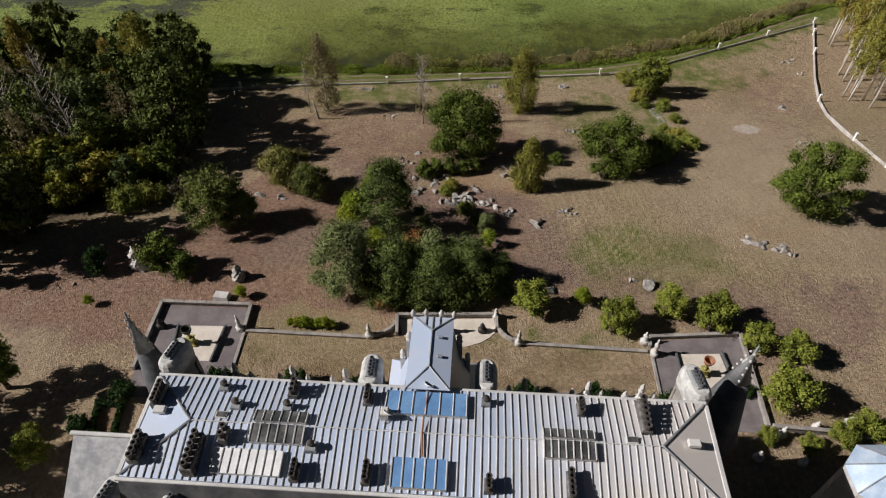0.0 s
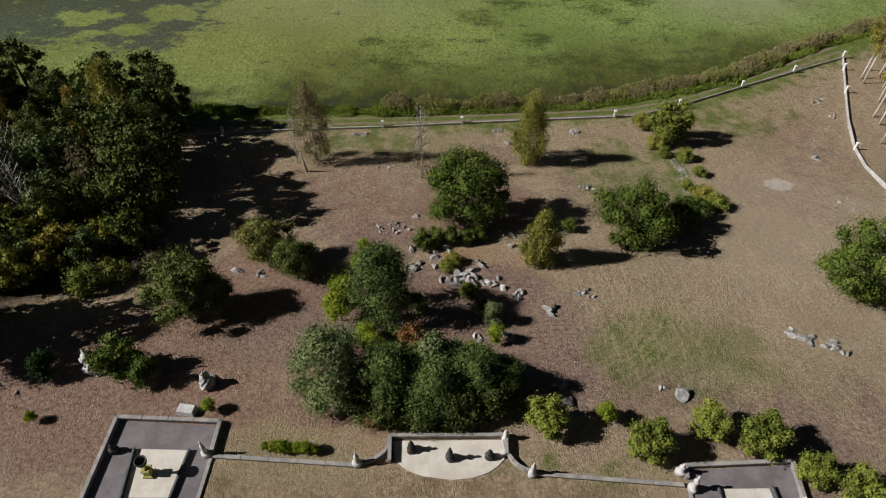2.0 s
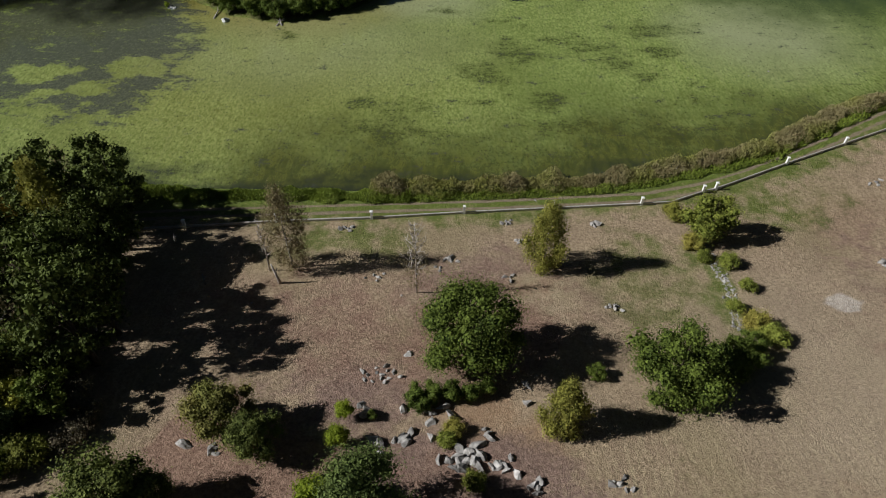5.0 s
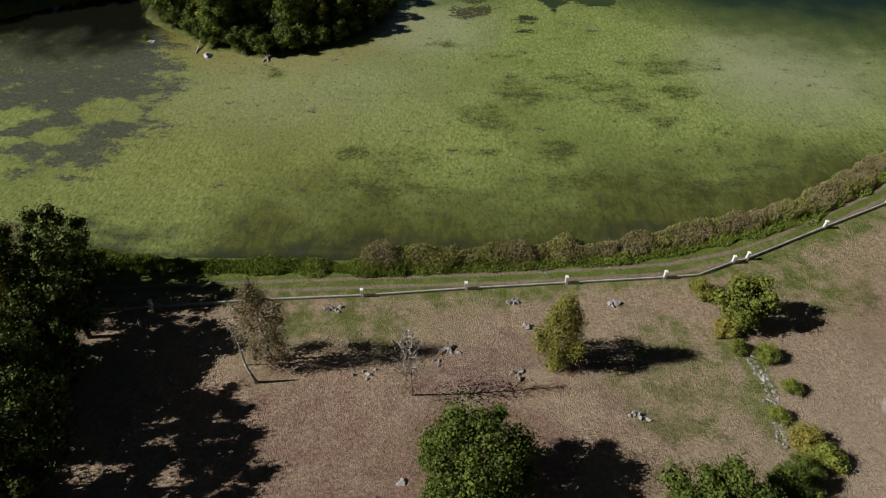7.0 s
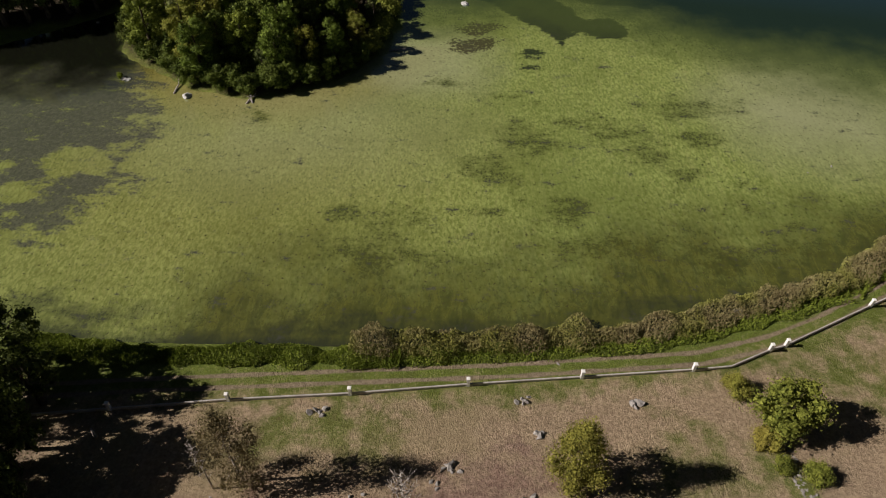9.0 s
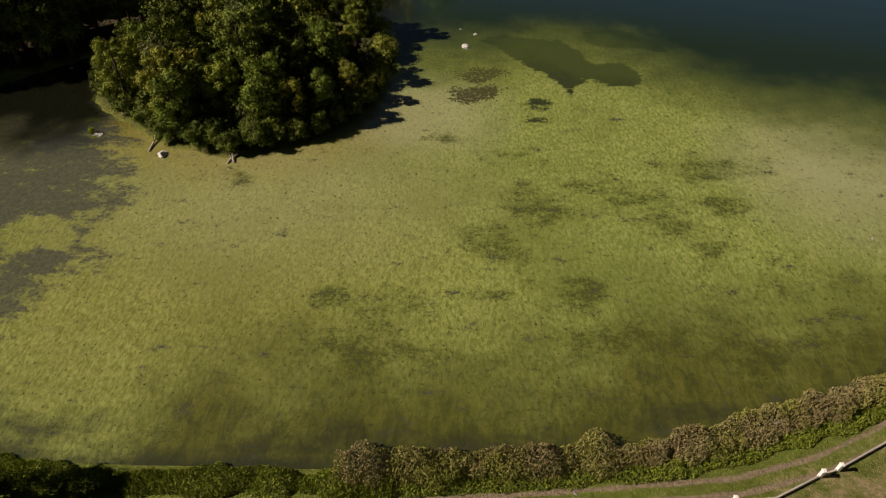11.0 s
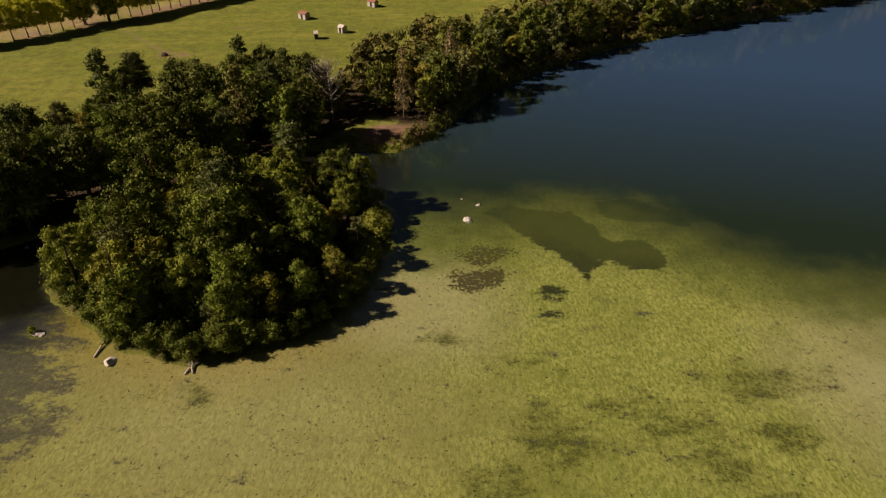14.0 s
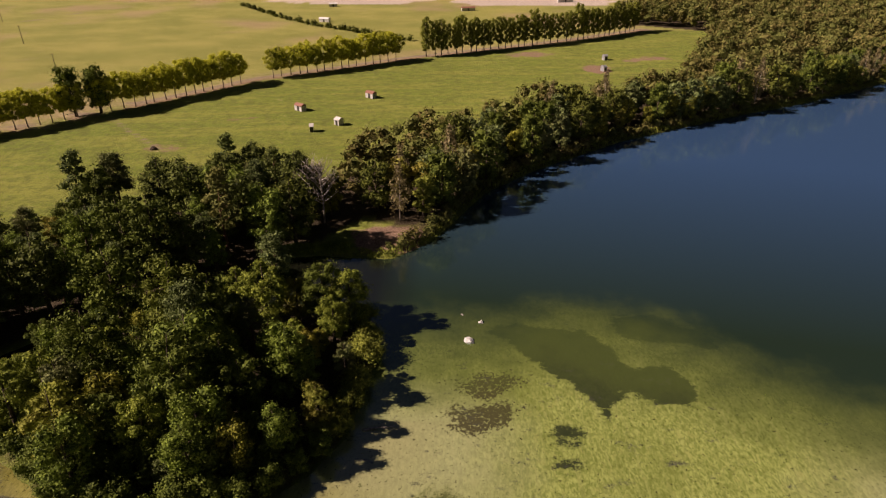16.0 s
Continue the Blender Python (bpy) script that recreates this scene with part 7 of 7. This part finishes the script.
def stump(x, y, tall, lean, label, girth=0.16):
    t = part("tree_stump", Shape().tube([(0, 0, -0.2), (lean * 0.3, 0, tall * 0.3), (lean, 0.05, tall)], [girth * 1.4, girth, girth * 0.55], 7).tube([(lean * 0.6, 0, tall * 0.6), (lean * 0.6 + 0.35, 0.1, tall * 0.75)], [girth * 0.45, girth * 0.2], 5).mesh("tree_stump", BARK_DEAD, True), m=pose(x, y, z_at(x, y)))
    return tagged(t, label, "stump")


stump(-18.5, 80.3, 3.1, -0.5, "broken grey birch stump on dry grass")
stump(-27.1, 80.3, 1.6, 0.05, "short grey tree stump on dry grass", 0.14)
stump(-33.0, 88.0, 1.5, 0.1, "short grey tree stump in shade", 0.14)

# dead trees standing in the woods
DEAD, BLEACHED = bare_tree(91, 15, 9, BARK_DEAD, 0.014, 34), bare_tree(94, 13, 13, BARK_DEAD, 0.016, 34, 2.4)
for x, y, s in ((-23.5, 221.5, 1.0), (-26.5, 224.0, 0.9)):
    plant((BLEACHED, None), "dead_tree", "bleached bare dead tree at the wood's edge", "tree", x, y, s)
for x, y, s in ((-34.6, 71.0, 0.55), (-36.0, 66.5, 0.5), (-48.0, 66.0, 0.85), (-56.0, 70.0, 0.9), (-52.0, 74.0, 0.9), (-44.5, 63.5, 0.75)):
    plant((DEAD, None), "dead_tree", "pale leafless tree among dark ones", "tree", x, y, s)
plant(left_tree, "wood_tree", "rounded green tree before a dark wood", "tree", -45.5, 50.2, 1.05)
plant(left_tree, "wood_tree", "rounded green tree before a dark wood", "tree", -49.5, 49.0, 1.15)


# driftwood by the island
def driftwood(x, y, turn, ln, label):
    s = Shape().tube([(0, 0, 0.05), (ln * 0.4, 0.1, 0.25), (ln, -0.1, 0.5)], [0.16, 0.13, 0.05], 7)
    s.tube([(ln * 0.5, 0.05, 0.3), (ln * 0.75, 0.6, 0.6)], [0.08, 0.03], 5).tube([(ln * 0.65, 0, 0.35), (ln * 0.9, -0.6, 0.4)], [0.07, 0.02], 5)
    return tagged(part("driftwood", s.mesh("driftwood", BARK_DEAD, True), m=pose(x, y, max(0, z_at(x, y)) - 0.02, 0, 0, turn)), label, "log")


driftwood(-44.2, 150.2, 84, 5.0, "bleached log lying in shallow water")
driftwood(-31.6, 147.2, 65, 2.6, "bleached branch stuck in the shallows")
driftwood(-30.6, 147.4, 110, 2.0, "bleached branch stuck in the shallows")
driftwood(-9.5, 164.0, 5, 4.0, "fallen branch over the water")
plant(lime, "islet_shrub", "small yellow shrub on an islet stone", "shrub", -54.6, 155.0, 0.3, sink=-0.3)
for x, y, s in ((-18.0, 140.3, 0.45), (56.0, 131.0, 0.5), (52.0, 129.5, 0.4), (41.6, 129.0, 0.5), (-12.0, 186.5, 0.5), (3.8, 189.5, 0.7), (-66.0, 175.0, 0.8)):
    rock(x, y, s, "dark stone breaking the lake's surface", "lake stones")


# ---- far meadow: shelters, posts, hedges and farm buildings ----
def shelter(x, y, turn, roof, wide=3.3, label="small white field shelter with a red roof", skin=None):
    t = thing("field_shelter", label, "shelter", pose(x, y, z_at(x, y), 0, 0, turn), "field shelters")
    h = wide / 2
    part("wall", Shape().box(-h, h, -1.0, 1.0, -0.2, 1.7).mesh("wall", skin or CHIMNEY_STONE), t)
    part("roof", Shape().add([(-h - 0.15, -1.2, 1.7), (h + 0.15, -1.2, 1.7), (h + 0.15, 1.2, 1.7), (-h - 0.15, 1.2, 1.7), (-h - 0.15, 0, 2.35), (h + 0.15, 0, 2.35)], [(0, 1, 5, 4), (2, 3, 4, 5), (0, 4, 3), (1, 2, 5), (0, 3, 2, 1)]).mesh("roof", roof), t)
    part("door", Shape().box(-0.45, 0.45, -1.03, -0.99, 0.0, 1.5).mesh("door", DARK_METAL), t)


shelter(-44.4, 302.8, -38, RED_PAINT)
shelter(-23.6, 317.6, -38, RED_PAINT)
shelter(-30.1, 287.8, -38, STONE, 1.9, "small white field shelter")
shelter(-37.0, 281.5, 8, STONE, 1.0, "tiny white field shelter beside a wood")
shelter(67.2, 374.0, 20, LEAD, 1.5, "small grey field shelter", LEAD)
shelter(62.3, 353.9, 30, LEAD, 1.5, "grey field shelter beside a wood", LEAD)
shelter(-64.3, 471.6, -20, SHEET_WHITE, 6.0, "long white farm shed by a hedge")
shelter(-68.5, 530.0, 10, SHEET_WHITE, 5.0, "white farm shed in far fields")
shelter(15.5, 510.0, 10, RED_PAINT, 8.0, "far farm building with a red roof")
shelter(79.0, 543.0, 10, RED_PAINT, 10.0, "far farm building with a red roof")
for x, y in ((-146.4, 350.5), (-197.2, 415.6), (-245.7, 479.2)):
    pole = thing("utility_pole", "wooden utility pole in a far field", "pole", pose(x, y, z_at(x, y)), "utility poles")
    part("mast", Shape().tube([(0, 0, -0.5), (0, 0, 8.5)], [0.16, 0.10], 6).mesh("mast", BARK), pole)
    part("crossarm", Shape().box(-0.7, 0.7, -0.06, 0.06, 7.9, 8.05).mesh("crossarm", BARK), pole)
# Unidentified dark spot in the meadow, added as a plain lump.
tagged(part("manure_heap", Shape().lathe([(1.0, -0.2), (0.8, 0.4), (0.5, 0.8), (0.1, 1.0)], 12, squash=(1.2, 0.7)).mesh("manure_heap", BARK, True), m=pose(-76.4, 266.5, z_at(-76.4, 266.5))), "small dark lump on worn meadow grass", "heap")
hedge = [(-128, 536), (-97, 495), (-67, 458), (-38, 438), (-14, 416)]
lobes, hedge_rng = [], random.Random(92)
for (ax, ay), (bx, by) in zip(hedge, hedge[1:]):
    for k in range(14):
        x, y, r = ax + (bx - ax) * k / 14, ay + (by - ay) * k / 14, hedge_rng.uniform(0.7, 2.0)
        lobes.append((x + hedge_rng.uniform(-1, 1), y, z_at(x, y) + r * 0.7, r, r, r))
tagged(part("field_hedge", leaf_cloud("field_hedge", lobes, 60, 0.8, LEAF_WOOD, 93)), "uneven dark hedge between far fields", "hedge", kind="stuff")

# a stone-lined runnel down the lawn
runnel = thing("stone_runnel", "narrow channel lined with pale broken stones in the lawn", "channel")
RUN = [(32.1, 87.6), (32.3, 85.4), (32.0, 83.0), (32.4, 80.0), (32.1, 77.6), (31.4, 75.0), (30.8, 73.0)]
run_rng = random.Random(95)
for (ax, ay), (bx, by) in zip(RUN, RUN[1:]):
    n = int(math.hypot(bx - ax, by - ay) / 0.30)
    for i in range(n):
        for side in (-0.32, 0.0, 0.32):
            k = (i + run_rng.random()) / n
            x, y, s = ax + (bx - ax) * k + side + run_rng.uniform(-0.12, 0.12), ay + (by - ay) * k, run_rng.uniform(0.35, 0.72)
            part("stone", ROCKS[run_rng.randrange(8)], runnel, m=Matrix.LocRotScale((x, y, z_at(x, y) + (0.0 if side else -0.06)), Euler((0, 0, run_rng.uniform(0, 6.28))), (s, s * 1.3, s * 0.45)))
